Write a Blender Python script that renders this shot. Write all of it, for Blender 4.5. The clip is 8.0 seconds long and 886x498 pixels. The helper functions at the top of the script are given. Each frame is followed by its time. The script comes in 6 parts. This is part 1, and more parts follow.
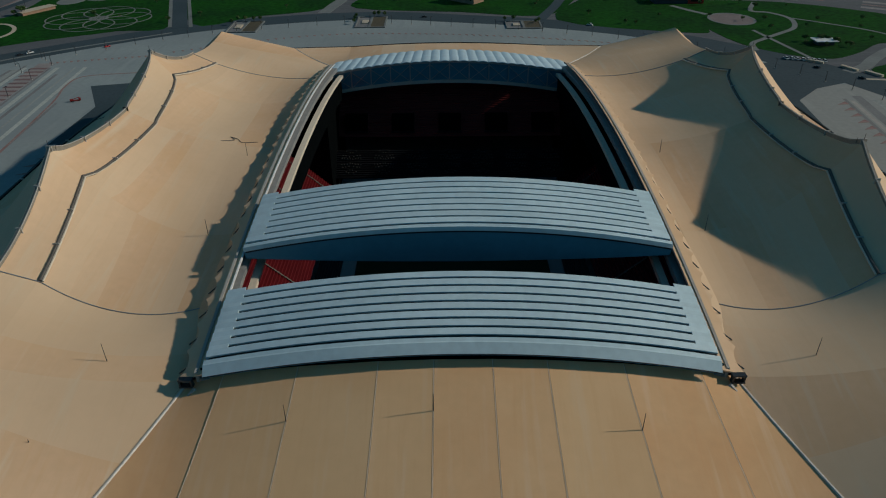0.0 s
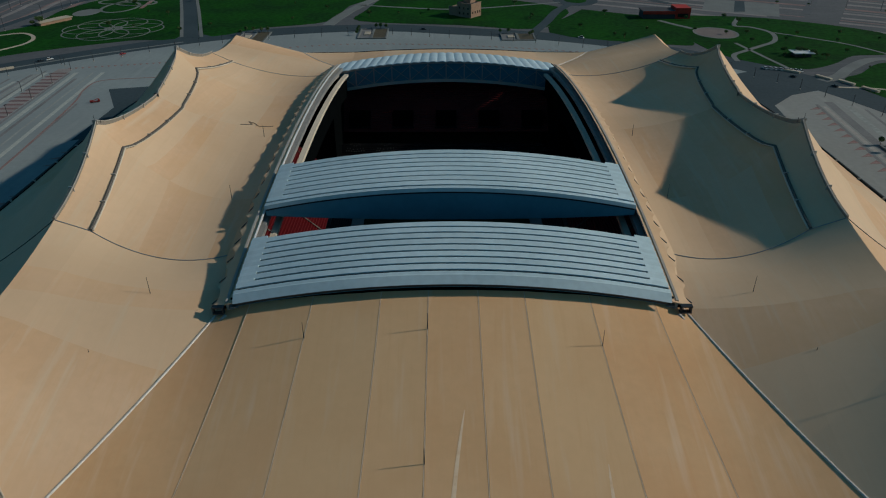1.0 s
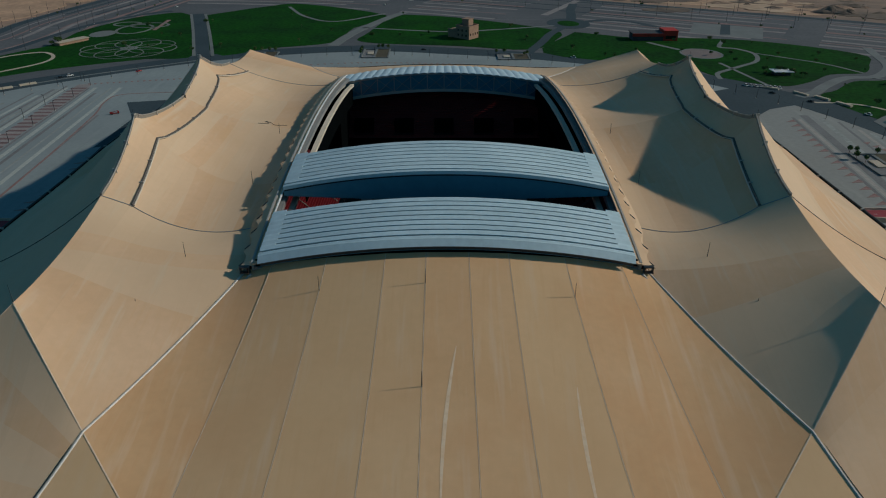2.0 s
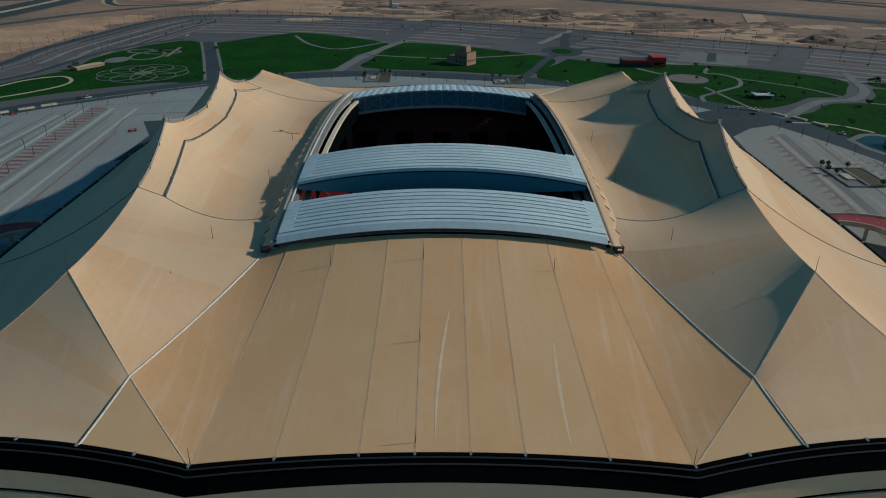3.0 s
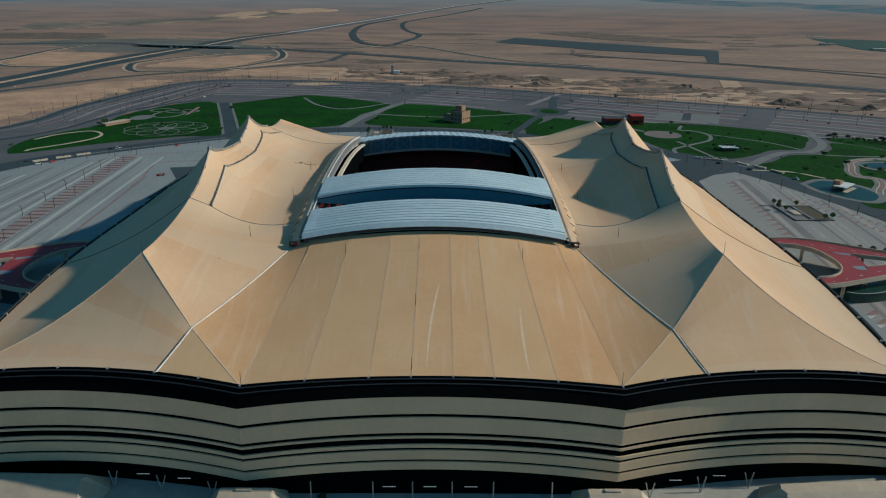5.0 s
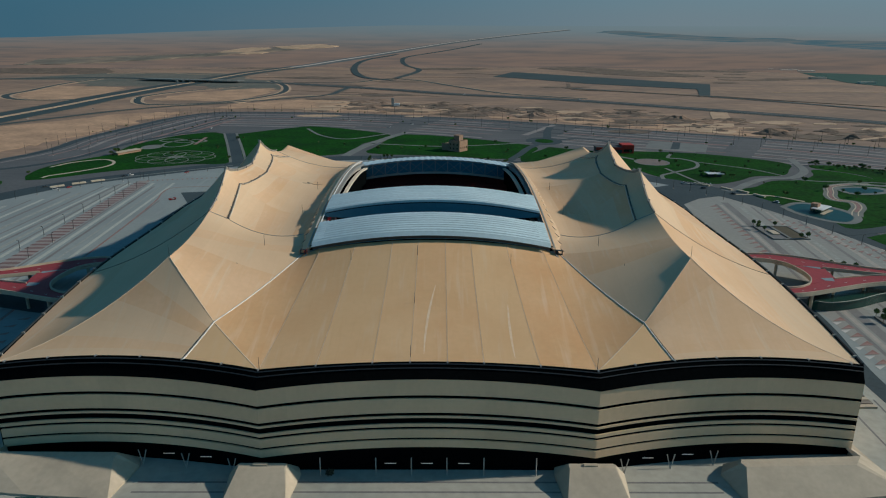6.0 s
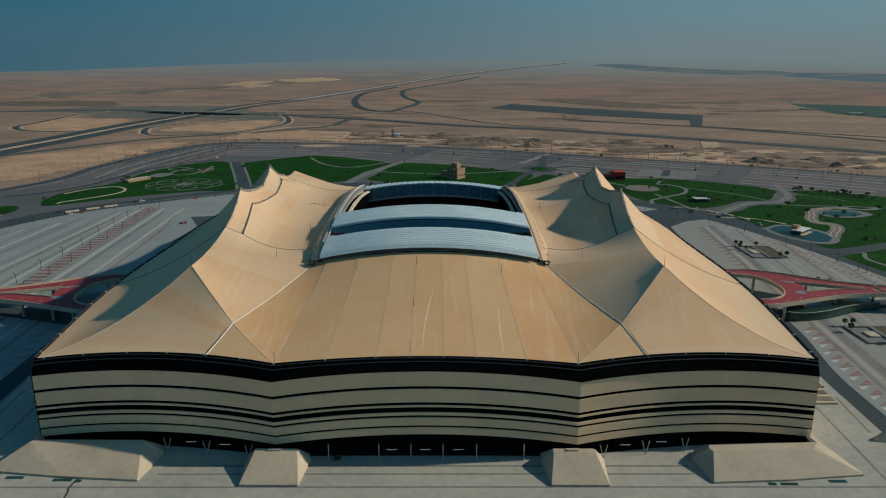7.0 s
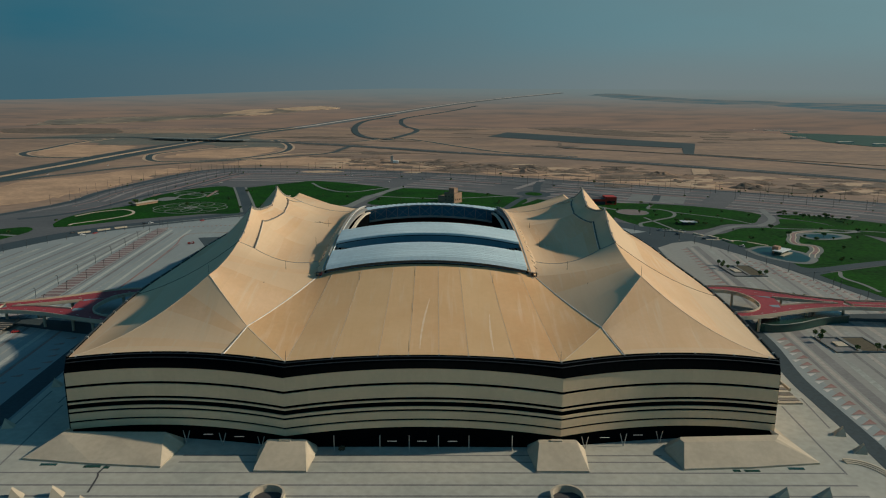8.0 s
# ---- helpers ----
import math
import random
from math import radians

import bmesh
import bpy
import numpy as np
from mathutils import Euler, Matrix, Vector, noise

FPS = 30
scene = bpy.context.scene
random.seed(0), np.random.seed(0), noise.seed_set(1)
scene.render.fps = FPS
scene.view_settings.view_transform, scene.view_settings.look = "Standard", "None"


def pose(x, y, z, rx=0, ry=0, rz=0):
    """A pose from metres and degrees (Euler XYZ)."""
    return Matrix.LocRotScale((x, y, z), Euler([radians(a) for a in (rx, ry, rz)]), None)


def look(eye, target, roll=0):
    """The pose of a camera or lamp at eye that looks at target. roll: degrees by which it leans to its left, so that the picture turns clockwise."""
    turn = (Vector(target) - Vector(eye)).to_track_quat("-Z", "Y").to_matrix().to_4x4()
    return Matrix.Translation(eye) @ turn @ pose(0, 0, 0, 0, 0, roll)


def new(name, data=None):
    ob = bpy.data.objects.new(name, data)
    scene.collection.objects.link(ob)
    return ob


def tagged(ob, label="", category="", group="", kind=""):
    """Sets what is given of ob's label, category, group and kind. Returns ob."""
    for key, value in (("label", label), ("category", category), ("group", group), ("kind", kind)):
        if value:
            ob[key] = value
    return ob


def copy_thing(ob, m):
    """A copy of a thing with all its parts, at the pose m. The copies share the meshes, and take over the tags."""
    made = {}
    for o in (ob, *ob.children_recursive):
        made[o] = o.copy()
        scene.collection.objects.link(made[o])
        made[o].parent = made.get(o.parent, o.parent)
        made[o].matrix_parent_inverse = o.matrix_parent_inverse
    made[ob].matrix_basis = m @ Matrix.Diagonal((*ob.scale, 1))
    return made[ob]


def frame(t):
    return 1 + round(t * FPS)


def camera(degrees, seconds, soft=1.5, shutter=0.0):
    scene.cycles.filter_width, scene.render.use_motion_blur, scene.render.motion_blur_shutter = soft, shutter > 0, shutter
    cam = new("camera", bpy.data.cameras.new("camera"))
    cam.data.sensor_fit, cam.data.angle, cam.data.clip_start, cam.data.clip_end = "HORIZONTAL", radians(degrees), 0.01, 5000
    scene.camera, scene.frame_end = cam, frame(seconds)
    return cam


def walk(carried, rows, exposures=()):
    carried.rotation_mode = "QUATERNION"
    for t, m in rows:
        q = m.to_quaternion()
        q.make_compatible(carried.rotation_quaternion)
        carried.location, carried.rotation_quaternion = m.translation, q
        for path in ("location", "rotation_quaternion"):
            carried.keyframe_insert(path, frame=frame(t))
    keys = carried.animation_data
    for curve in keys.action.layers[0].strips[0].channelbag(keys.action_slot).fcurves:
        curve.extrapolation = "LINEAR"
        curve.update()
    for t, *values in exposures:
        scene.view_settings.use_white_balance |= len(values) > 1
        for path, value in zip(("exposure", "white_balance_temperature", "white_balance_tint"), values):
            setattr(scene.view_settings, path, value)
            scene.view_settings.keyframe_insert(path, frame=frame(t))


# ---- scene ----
EXPOSURES = [(0.0, -0.50, 6250, 10), (2.0, -0.48, 6050, 10), (4.5, -0.04, 6050, 10), (6.5, -0.0, 6350, 10), (7.5, -0.02, 6850, 10), (8.0, -0.02, 6950, 10)]
cam = camera(65.2, 8.0, soft=1.1)
ROWS = [
    (0.0, -0.523, -0.622, 142.242, -31.738, 0.484, 0.006),
    (0.5, 0.016, -15.019, 141.830, -31.036, 0.219, -0.102),
    (1.0, 0.502, -29.474, 141.574, -30.169, 0.071, -0.148),
    (1.5, 0.974, -43.937, 141.375, -29.166, -0.017, -0.164),
    (2.0, 1.459, -58.375, 141.167, -28.054, -0.079, -0.166),
    (2.5, 1.977, -72.769, 140.911, -26.855, -0.135, -0.169),
    (3.0, 2.538, -87.110, 140.589, -25.589, -0.192, -0.175),
    (3.5, 3.143, -101.398, 140.204, -24.275, -0.250, -0.188),
    (4.0, 3.789, -115.641, 139.770, -22.927, -0.300, -0.205),
    (4.5, 4.465, -129.848, 139.310, -21.560, -0.333, -0.221),
    (5.0, 5.156, -144.029, 138.856, -20.189, -0.339, -0.233),
    (5.5, 5.845, -158.194, 138.438, -18.826, -0.314, -0.240),
    (6.0, 6.508, -172.346, 138.082, -17.484, -0.263, -0.243),
    (6.5, 7.123, -186.482, 137.807, -16.179, -0.198, -0.247),
    (7.0, 7.664, -200.588, 137.621, -14.924, -0.150, -0.264),
    (7.5, 8.107, -214.637, 137.512, -13.737, -0.164, -0.314),
    (8.0, 8.427, -228.590, 137.451, -12.637, -0.309, -0.426),
]
walk(cam, [(t, pose(x, y, z) @ pose(0, 0, 0, 0, 0, yaw) @ pose(0, 0, 0, 90 + pitch) @ pose(0, 0, 0, 0, 0, -roll)) for t, x, y, z, pitch, roll, yaw in ROWS],
     exposures=EXPOSURES)

# ---------------------------------------------------------------- light
SUN_TO = Vector((0.89, 0.09, 0.478)).normalized()
world = bpy.data.worlds.new("sky")
scene.world = world
world.use_nodes = True
wn, wl = world.node_tree.nodes, world.node_tree.links
sky = wn.new("ShaderNodeTexSky")
sky.sky_type, sky.sun_disc = "NISHITA", False
sky.sun_elevation = math.asin(SUN_TO.z)
sky.sun_rotation = math.atan2(SUN_TO.x, SUN_TO.y)
sky.altitude, sky.air_density, sky.dust_density, sky.ozone_density = 0, 1.0, 0.3, 1.8
wn["Background"].inputs["Strength"].default_value = 0.072
hazy = wn.new("ShaderNodeMix")
hazy.data_type, hazy.blend_type = "RGBA", "MULTIPLY"
hazy.inputs[0].default_value, hazy.inputs[7].default_value = 1.0, (0.42, 0.98, 0.97, 1)
wl.new(sky.outputs[0], hazy.inputs[6])
wl.new(hazy.outputs[2], wn["Background"].inputs["Color"])
sun = new("sun", bpy.data.lights.new("sun", "SUN"))
sun.data.energy, sun.data.angle, sun.data.color = 3.4, radians(1.1), (1.0, 0.88, 0.705)
sun.matrix_world = look(SUN_TO * 300, (0, 0, 0))


# ---------------------------------------------------------------- materials
def material(name, colour, rough=0.8, spots=0.12, scale=0.05, grain=0.06, fine=1.5, bump=0.0, metal=0.0,
             tint=None, vary=0.0, island=0.0, stretch=(1, 1, 1), spec=0.3):
    """A surface with variation at two scales: spots (broad) and grain (fine), in metres^-1."""
    m = bpy.data.materials.new(name)
    m.use_nodes = True
    n, l = m.node_tree.nodes, m.node_tree.links
    b = n["Principled BSDF"]
    b.inputs["Roughness"].default_value = rough
    b.inputs["Metallic"].default_value = metal
    b.inputs["Specular IOR Level"].default_value = spec
    co = n.new("ShaderNodeTexCoord")
    mp = n.new("ShaderNodeMapping")
    mp.inputs["Scale"].default_value = stretch
    l.new(co.outputs["Object"], mp.inputs["Vector"])
    n1 = n.new("ShaderNodeTexNoise")
    n1.inputs["Scale"].default_value, n1.inputs["Detail"].default_value = scale, 5
    n2 = n.new("ShaderNodeTexNoise")
    n2.inputs["Scale"].default_value, n2.inputs["Detail"].default_value = fine, 3
    for k in (n1, n2):
        l.new(mp.outputs[0], k.inputs["Vector"])
    other = tint or tuple(c * 0.55 for c in colour)
    ramp = n.new("ShaderNodeMapRange")
    ramp.inputs["From Min"].default_value, ramp.inputs["From Max"].default_value = 0.35, 0.7
    ramp.inputs["To Max"].default_value = spots
    l.new(n1.outputs["Fac"], ramp.inputs["Value"])
    mix = n.new("ShaderNodeMix")
    mix.data_type = "RGBA"
    mix.inputs[6].default_value, mix.inputs[7].default_value = (*colour, 1), (*other, 1)
    l.new(ramp.outputs[0], mix.inputs[0])
    hsv = n.new("ShaderNodeHueSaturation")
    l.new(mix.outputs[2], hsv.inputs["Color"])
    val = n.new("ShaderNodeMapRange")
    val.inputs["From Min"].default_value, val.inputs["From Max"].default_value = 0.3, 0.7
    val.inputs["To Min"].default_value, val.inputs["To Max"].default_value = 1 - grain, 1 + grain
    l.new(n2.outputs["Fac"], val.inputs["Value"])
    last = val.outputs[0]
    if vary or island:
        src = n.new("ShaderNodeObjectInfo") if vary else n.new("ShaderNodeNewGeometry")
        out = src.outputs["Random"] if vary else src.outputs["Random Per Island"]
        r = n.new("ShaderNodeMapRange")
        k = vary or island
        r.inputs["To Min"].default_value, r.inputs["To Max"].default_value = 1 - k, 1 + k
        l.new(out, r.inputs["Value"])
        mul = n.new("ShaderNodeMath")
        mul.operation = "MULTIPLY"
        l.new(last, mul.inputs[0])
        l.new(r.outputs[0], mul.inputs[1])
        last = mul.outputs[0]
    l.new(last, hsv.inputs["Value"])
    l.new(hsv.outputs[0], b.inputs["Base Color"])
    if bump:
        bp = n.new("ShaderNodeBump")
        bp.inputs["Strength"].default_value, bp.inputs["Distance"].default_value = 0.6, bump
        l.new(n2.outputs["Fac"], bp.inputs["Height"])
        l.new(bp.outputs[0], b.inputs["Normal"])
    return m


FABRIC = material("tent_fabric", (0.74, 0.465, 0.252), 0.75, 0.9, 0.035, 0.03, 0.5, tint=(0.665, 0.390, 0.192), vary=0.08, spec=0.15)
WHITE_FABRIC = material("pale_fabric", (0.62, 0.55, 0.45), 0.75, 0.4, 0.05, 0.05, 0.8, tint=(0.5, 0.42, 0.32), spec=0.15)
FACADE = material("facade_fabric", (0.79, 0.57, 0.365), 0.7, 0.25, 0.04, 0.03, 0.6, vary=0.03, spec=0.2)


def streaked(m, across, strength, pale, brown, band=0.0, pitch=4.0, scale=None, tone=None):
    """Adds run-off streaks, panel tone and faint fabric widths to a cloth material."""
    n, l = m.node_tree.nodes, m.node_tree.links
    b = n["Principled BSDF"]
    src = b.inputs["Base Color"].links[0].from_socket
    co = n.new("ShaderNodeTexCoord")

    def streaks(scale, lo, hi, k, colour, src):
        mp = n.new("ShaderNodeMapping")
        mp.inputs["Scale"].default_value = scale
        l.new(co.outputs["Object"], mp.inputs[0])
        no = n.new("ShaderNodeTexNoise")
        no.inputs["Scale"].default_value, no.inputs["Detail"].default_value = 1.0, 4
        l.new(mp.outputs[0], no.inputs["Vector"])
        r = n.new("ShaderNodeMapRange")
        r.inputs["From Min"].default_value, r.inputs["From Max"].default_value, r.inputs["To Max"].default_value = lo, hi, k
        l.new(no.outputs["Fac"], r.inputs["Value"])
        mx = n.new("ShaderNodeMix")
        mx.data_type = "RGBA"
        mx.inputs[7].default_value = (*colour, 1)
        l.new(src, mx.inputs[6])
        l.new(r.outputs[0], mx.inputs[0])
        return mx.outputs[2]

    fine, long = (0.45, 0.035) if scale is None else scale
    s1 = (fine, long, long) if across == "x" else (long, fine, long)
    s2 = (fine * 2.4, long * 2, long * 2) if across == "x" else (long * 2, fine * 2.4, long * 2)
    src = streaks(s1, 0.56, 0.74, strength, pale, src)
    src = streaks(s2, 0.54, 0.72, strength * 0.6, brown, src)
    src = streaks((0.06, 0.05, 0.05) if scale is None else (0.004, 0.007, 0.004), 0.47, 0.66, strength * 0.8, brown, src)
    info = n.new("ShaderNodeObjectInfo")
    r = n.new("ShaderNodeMapRange")
    r.inputs["To Max"].default_value = strength * (1.15 if tone else 0.8)
    l.new(info.outputs["Random"], r.inputs["Value"])
    mx = n.new("ShaderNodeMix")
    mx.data_type = "RGBA"
    mx.inputs[7].default_value = (*(tone or (brown[0] * 0.95, brown[1] * 1.08, brown[2] * 1.2)), 1)
    l.new(src, mx.inputs[6])
    l.new(r.outputs[0], mx.inputs[0])
    src = mx.outputs[2]
    if band:
        sep = n.new("ShaderNodeSeparateXYZ")
        l.new(co.outputs["Object"], sep.inputs[0])
        sn = n.new("ShaderNodeMath")
        sn.operation = "SNAP"
        sn.inputs[1].default_value = pitch
        l.new(sep.outputs["X" if across == "x" else "Y"], sn.inputs[0])
        wn_ = n.new("ShaderNodeTexWhiteNoise")
        wn_.noise_dimensions = "1D"
        l.new(sn.outputs[0], wn_.inputs["W"])
        r = n.new("ShaderNodeMapRange")
        r.inputs["To Min"].default_value, r.inputs["To Max"].default_value = 1 - band, 1 + band
        l.new(wn_.outputs["Value"], r.inputs["Value"])
        hs = n.new("ShaderNodeHueSaturation")
        l.new(src, hs.inputs["Color"])
        l.new(r.outputs[0], hs.inputs["Value"])
        src = hs.outputs[0]
    l.new(src, b.inputs["Base Color"])
    return m


SIDE_FABRIC = streaked(material("side_tent_fabric", (0.70, 0.47, 0.292), 0.75, 0.9, 0.03, 0.03, 0.5, tint=(0.635, 0.405, 0.235), vary=0.075, spec=0.15),
                       "x", 0.6, (0.66, 0.55, 0.40), (0.62, 0.385, 0.205), 0.02, 6.0, tone=(0.605, 0.466, 0.318))
streaked(FABRIC, "x", 0.58, (0.73, 0.545, 0.37), (0.65, 0.35, 0.165), tone=(0.60, 0.425, 0.24))
streaked(FACADE, "x", 0.18, (0.76, 0.58, 0.41), (0.62, 0.44, 0.285), 0.03, 9.0)
STAIN = material("pale_stain", (0.78, 0.61, 0.43), 0.8, 0.8, 0.4, 0.06, 1.5, tint=(0.72, 0.50, 0.31), spec=0.15)
# Wall fabric, and the black stand-ins for shade in bowl and roof gap.
BLACK = material("black_fabric_and_shade", (0.003, 0.004, 0.0045), 1.0, 0.3, 0.08, 0.2, 0.7, spec=0.0)
SEAM = material("seam_cable", (0.74, 0.58, 0.42), 0.5, 0.3, 0.2, 0.1, 1.0)
SEAM_SHADE = material("seam_shade", (0.47, 0.315, 0.19), 0.7, 0.3, 0.2, 0.1, 1.0)
DARK_SEAM = material("dark_seam", (0.022, 0.03, 0.034), 0.5, 0.3, 0.2, 0.1, 1.0)
# Dark taupe; on the ridge gutter it paints the step's shaded face.
GUTTER_CLOTH = material("taupe_gutter_cloth", (0.115, 0.105, 0.092), 0.7, 0.4, 0.2, 0.1, 1.0)
RIDGE_METAL = material("ridge_metal", (0.24, 0.22, 0.185), 0.5, 0.3, 0.2, 0.1, 1.0)
GUTTER = material("gutter_metal", (0.30, 0.31, 0.31), 0.45, 0.3, 0.2, 0.1, 1.0, metal=0.3)
PALE_GUTTER = material("pale_gutter_metal", (0.60, 0.57, 0.52), 0.5, 0.4, 0.2, 0.1, 1.0)
ROOF_METAL = material("pale_metal_roof", (0.56, 0.70, 0.74), 0.4, 0.6, 0.05, 0.06, 0.6, tint=(0.40, 0.54, 0.59), vary=0.05, spec=0.5)
BELLY = material("blue_grey_lining", (0.10, 0.27, 0.36), 0.6, 0.3, 0.06, 0.05, 0.5)
FASCIA = material("grey_fascia", (0.42, 0.40, 0.36), 0.6, 0.4, 0.1, 0.06, 1.0)
STEEL = material("dark_steel", (0.06, 0.065, 0.07), 0.45, 0.4, 0.3, 0.1, 2.0, metal=0.5)
CUSHION = material("white_cushion", (0.52, 0.66, 0.73), 0.4, 0.3, 0.2, 0.05, 1.0, vary=0.04)
CONCRETE = streaked(material("apron_concrete", (0.37, 0.41, 0.38), 0.9, 0.8, 0.03, 0.12, 0.35, tint=(0.28, 0.32, 0.31)),
                    "x", 0.95, (0.47, 0.50, 0.46), (0.21, 0.22, 0.21), scale=(0.10, 0.016))
PALE = material("pale_concrete", (0.50, 0.43, 0.33), 0.85, 0.4, 0.06, 0.06, 0.5)
JOINT = material("dark_paving", (0.20, 0.20, 0.20), 0.9, 0.5, 0.05, 0.12, 0.6)
ASPHALT = material("asphalt", (0.030, 0.050, 0.061), 0.9, 0.7, 0.02, 0.14, 0.5, tint=(0.046, 0.068, 0.079))
LOT = material("worn_parking_asphalt", (0.134, 0.132, 0.135), 0.9, 0.85, 0.02, 0.18, 0.3, tint=(0.092, 0.092, 0.097))
streaked(LOT, "y", 0.7, (0.21, 0.20, 0.20), (0.07, 0.076, 0.08), scale=(0.16, 0.008))
RED_PAVE = material("red_paving", (0.24, 0.125, 0.115), 0.85, 0.7, 0.08, 0.2, 0.8, tint=(0.29, 0.23, 0.21))
RED_DECK = material("red_deck_coating", (0.30, 0.045, 0.055), 0.7, 0.4, 0.05, 0.08, 0.6)
LINE = material("road_marking", (0.5, 0.5, 0.48), 0.8, 0.5, 0.3, 0.1, 2.0)
LAWN = material("lawn", (0.010, 0.066, 0.006), 0.9, 0.95, 0.025, 0.35, 0.25, tint=(0.008, 0.037, 0.008), spec=0.05)
PATH_M = material("park_path", (0.175, 0.19, 0.185), 0.9, 0.4, 0.05, 0.08, 0.5)
SAND = material("desert_sand", (0.42, 0.265, 0.172), 0.95, 0.9, 0.006, 0.22, 0.05, tint=(0.225, 0.155, 0.112), stretch=(0.8, 1.2, 1))
SPOIL = material("rubble", (0.18, 0.135, 0.102), 0.95, 0.7, 0.03, 0.25, 0.2, tint=(0.10, 0.082, 0.07))
WATER = material("pond_water", (0.006, 0.05, 0.052), 0.45, 0.3, 0.05, 0.05, 0.4, spec=0.25)
FIELD = material("far_field", (0.016, 0.075, 0.062), 0.9, 0.5, 0.01, 0.1, 0.05)
streaked(SAND, "y", 0.6, (0.41, 0.285, 0.195), (0.15, 0.112, 0.09), scale=(0.016, 0.006))
STONE = material("tan_stone", (0.34, 0.22, 0.15), 0.9, 0.4, 0.2, 0.1, 1.0)
RED_WALL = material("red_cladding", (0.45, 0.035, 0.02), 0.6, 0.3, 0.2, 0.08, 1.0)
DARK_ROOF = material("dark_roof", (0.06, 0.06, 0.065), 0.8, 0.3, 0.2, 0.08, 1.0)
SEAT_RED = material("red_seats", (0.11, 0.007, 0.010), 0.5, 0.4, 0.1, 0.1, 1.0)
# Paler copy of the red seats, lifting the far stand out of shade.
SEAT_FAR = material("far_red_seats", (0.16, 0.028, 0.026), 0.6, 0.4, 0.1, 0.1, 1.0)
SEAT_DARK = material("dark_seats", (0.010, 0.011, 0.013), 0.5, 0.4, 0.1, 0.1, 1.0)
# White seats given a dark colour that stands in for the bowl's shade.
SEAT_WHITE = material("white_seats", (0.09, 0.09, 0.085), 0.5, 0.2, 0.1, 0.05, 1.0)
# Bluish asphalt copy for far roads, distance haze mixed into its colour.
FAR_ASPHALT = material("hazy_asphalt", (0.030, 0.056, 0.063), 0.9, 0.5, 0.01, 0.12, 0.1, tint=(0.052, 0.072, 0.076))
# Grass darkened well below its own colour, in place of deep shade.
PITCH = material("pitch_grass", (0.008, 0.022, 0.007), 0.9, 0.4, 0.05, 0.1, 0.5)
LEAF = material("leaves", (0.06, 0.115, 0.03), 0.8, 0.5, 0.4, 0.25, 2.0, island=0.3)
DRY_LEAF = material("dry_leaves", (0.09, 0.075, 0.045), 0.8, 0.5, 0.4, 0.25, 2.0, island=0.3)
BARK = material("bark", (0.12, 0.085, 0.06), 0.9, 0.4, 0.8, 0.15, 5.0)
WHITE_PAINT = material("white_paint", (0.75, 0.75, 0.73), 0.35, 0.2, 0.3, 0.04, 2.0, spec=0.5)
RED_PAINT = material("red_paint", (0.5, 0.03, 0.025), 0.35, 0.2, 0.3, 0.04, 2.0, spec=0.5)
BLACK_PAINT = material("black_paint", (0.015, 0.015, 0.017), 0.4, 0.2, 0.3, 0.04, 2.0, spec=0.5)
RUBBER = material("tyre_rubber", (0.02, 0.02, 0.02), 0.8)
GREEN_WALL = material("green_glazing", (0.015, 0.06, 0.05), 0.25, 0.3, 0.1, 0.1, 1.0, spec=0.5)


def glass_material(name, colour):
    m = bpy.data.materials.new(name)
    m.use_nodes = True
    b = m.node_tree.nodes["Principled BSDF"]
    b.inputs["Base Color"].default_value = (*colour, 1)
    b.inputs["Roughness"].default_value = 0.08
    b.inputs["Transmission Weight"].default_value = 0.3
    b.inputs["IOR"].default_value = 1.45
    return m


GLASS = glass_material("blue_glass", (0.10, 0.27, 0.38))
CAR_GLASS = material("car_glass", (0.01, 0.012, 0.015), 0.08, spec=0.6)


def glow_material(name, colour, strength):
    m = bpy.data.materials.new(name)
    m.use_nodes = True
    b = m.node_tree.nodes["Principled BSDF"]
    b.inputs["Base Color"].default_value = (*colour, 1)
    b.inputs["Emission Color"].default_value = (*colour, 1)
    b.inputs["Emission Strength"].default_value = strength
    return m


LAMP_GLOW = glow_material("lit_tube", (1.0, 0.95, 0.85), 0.14)


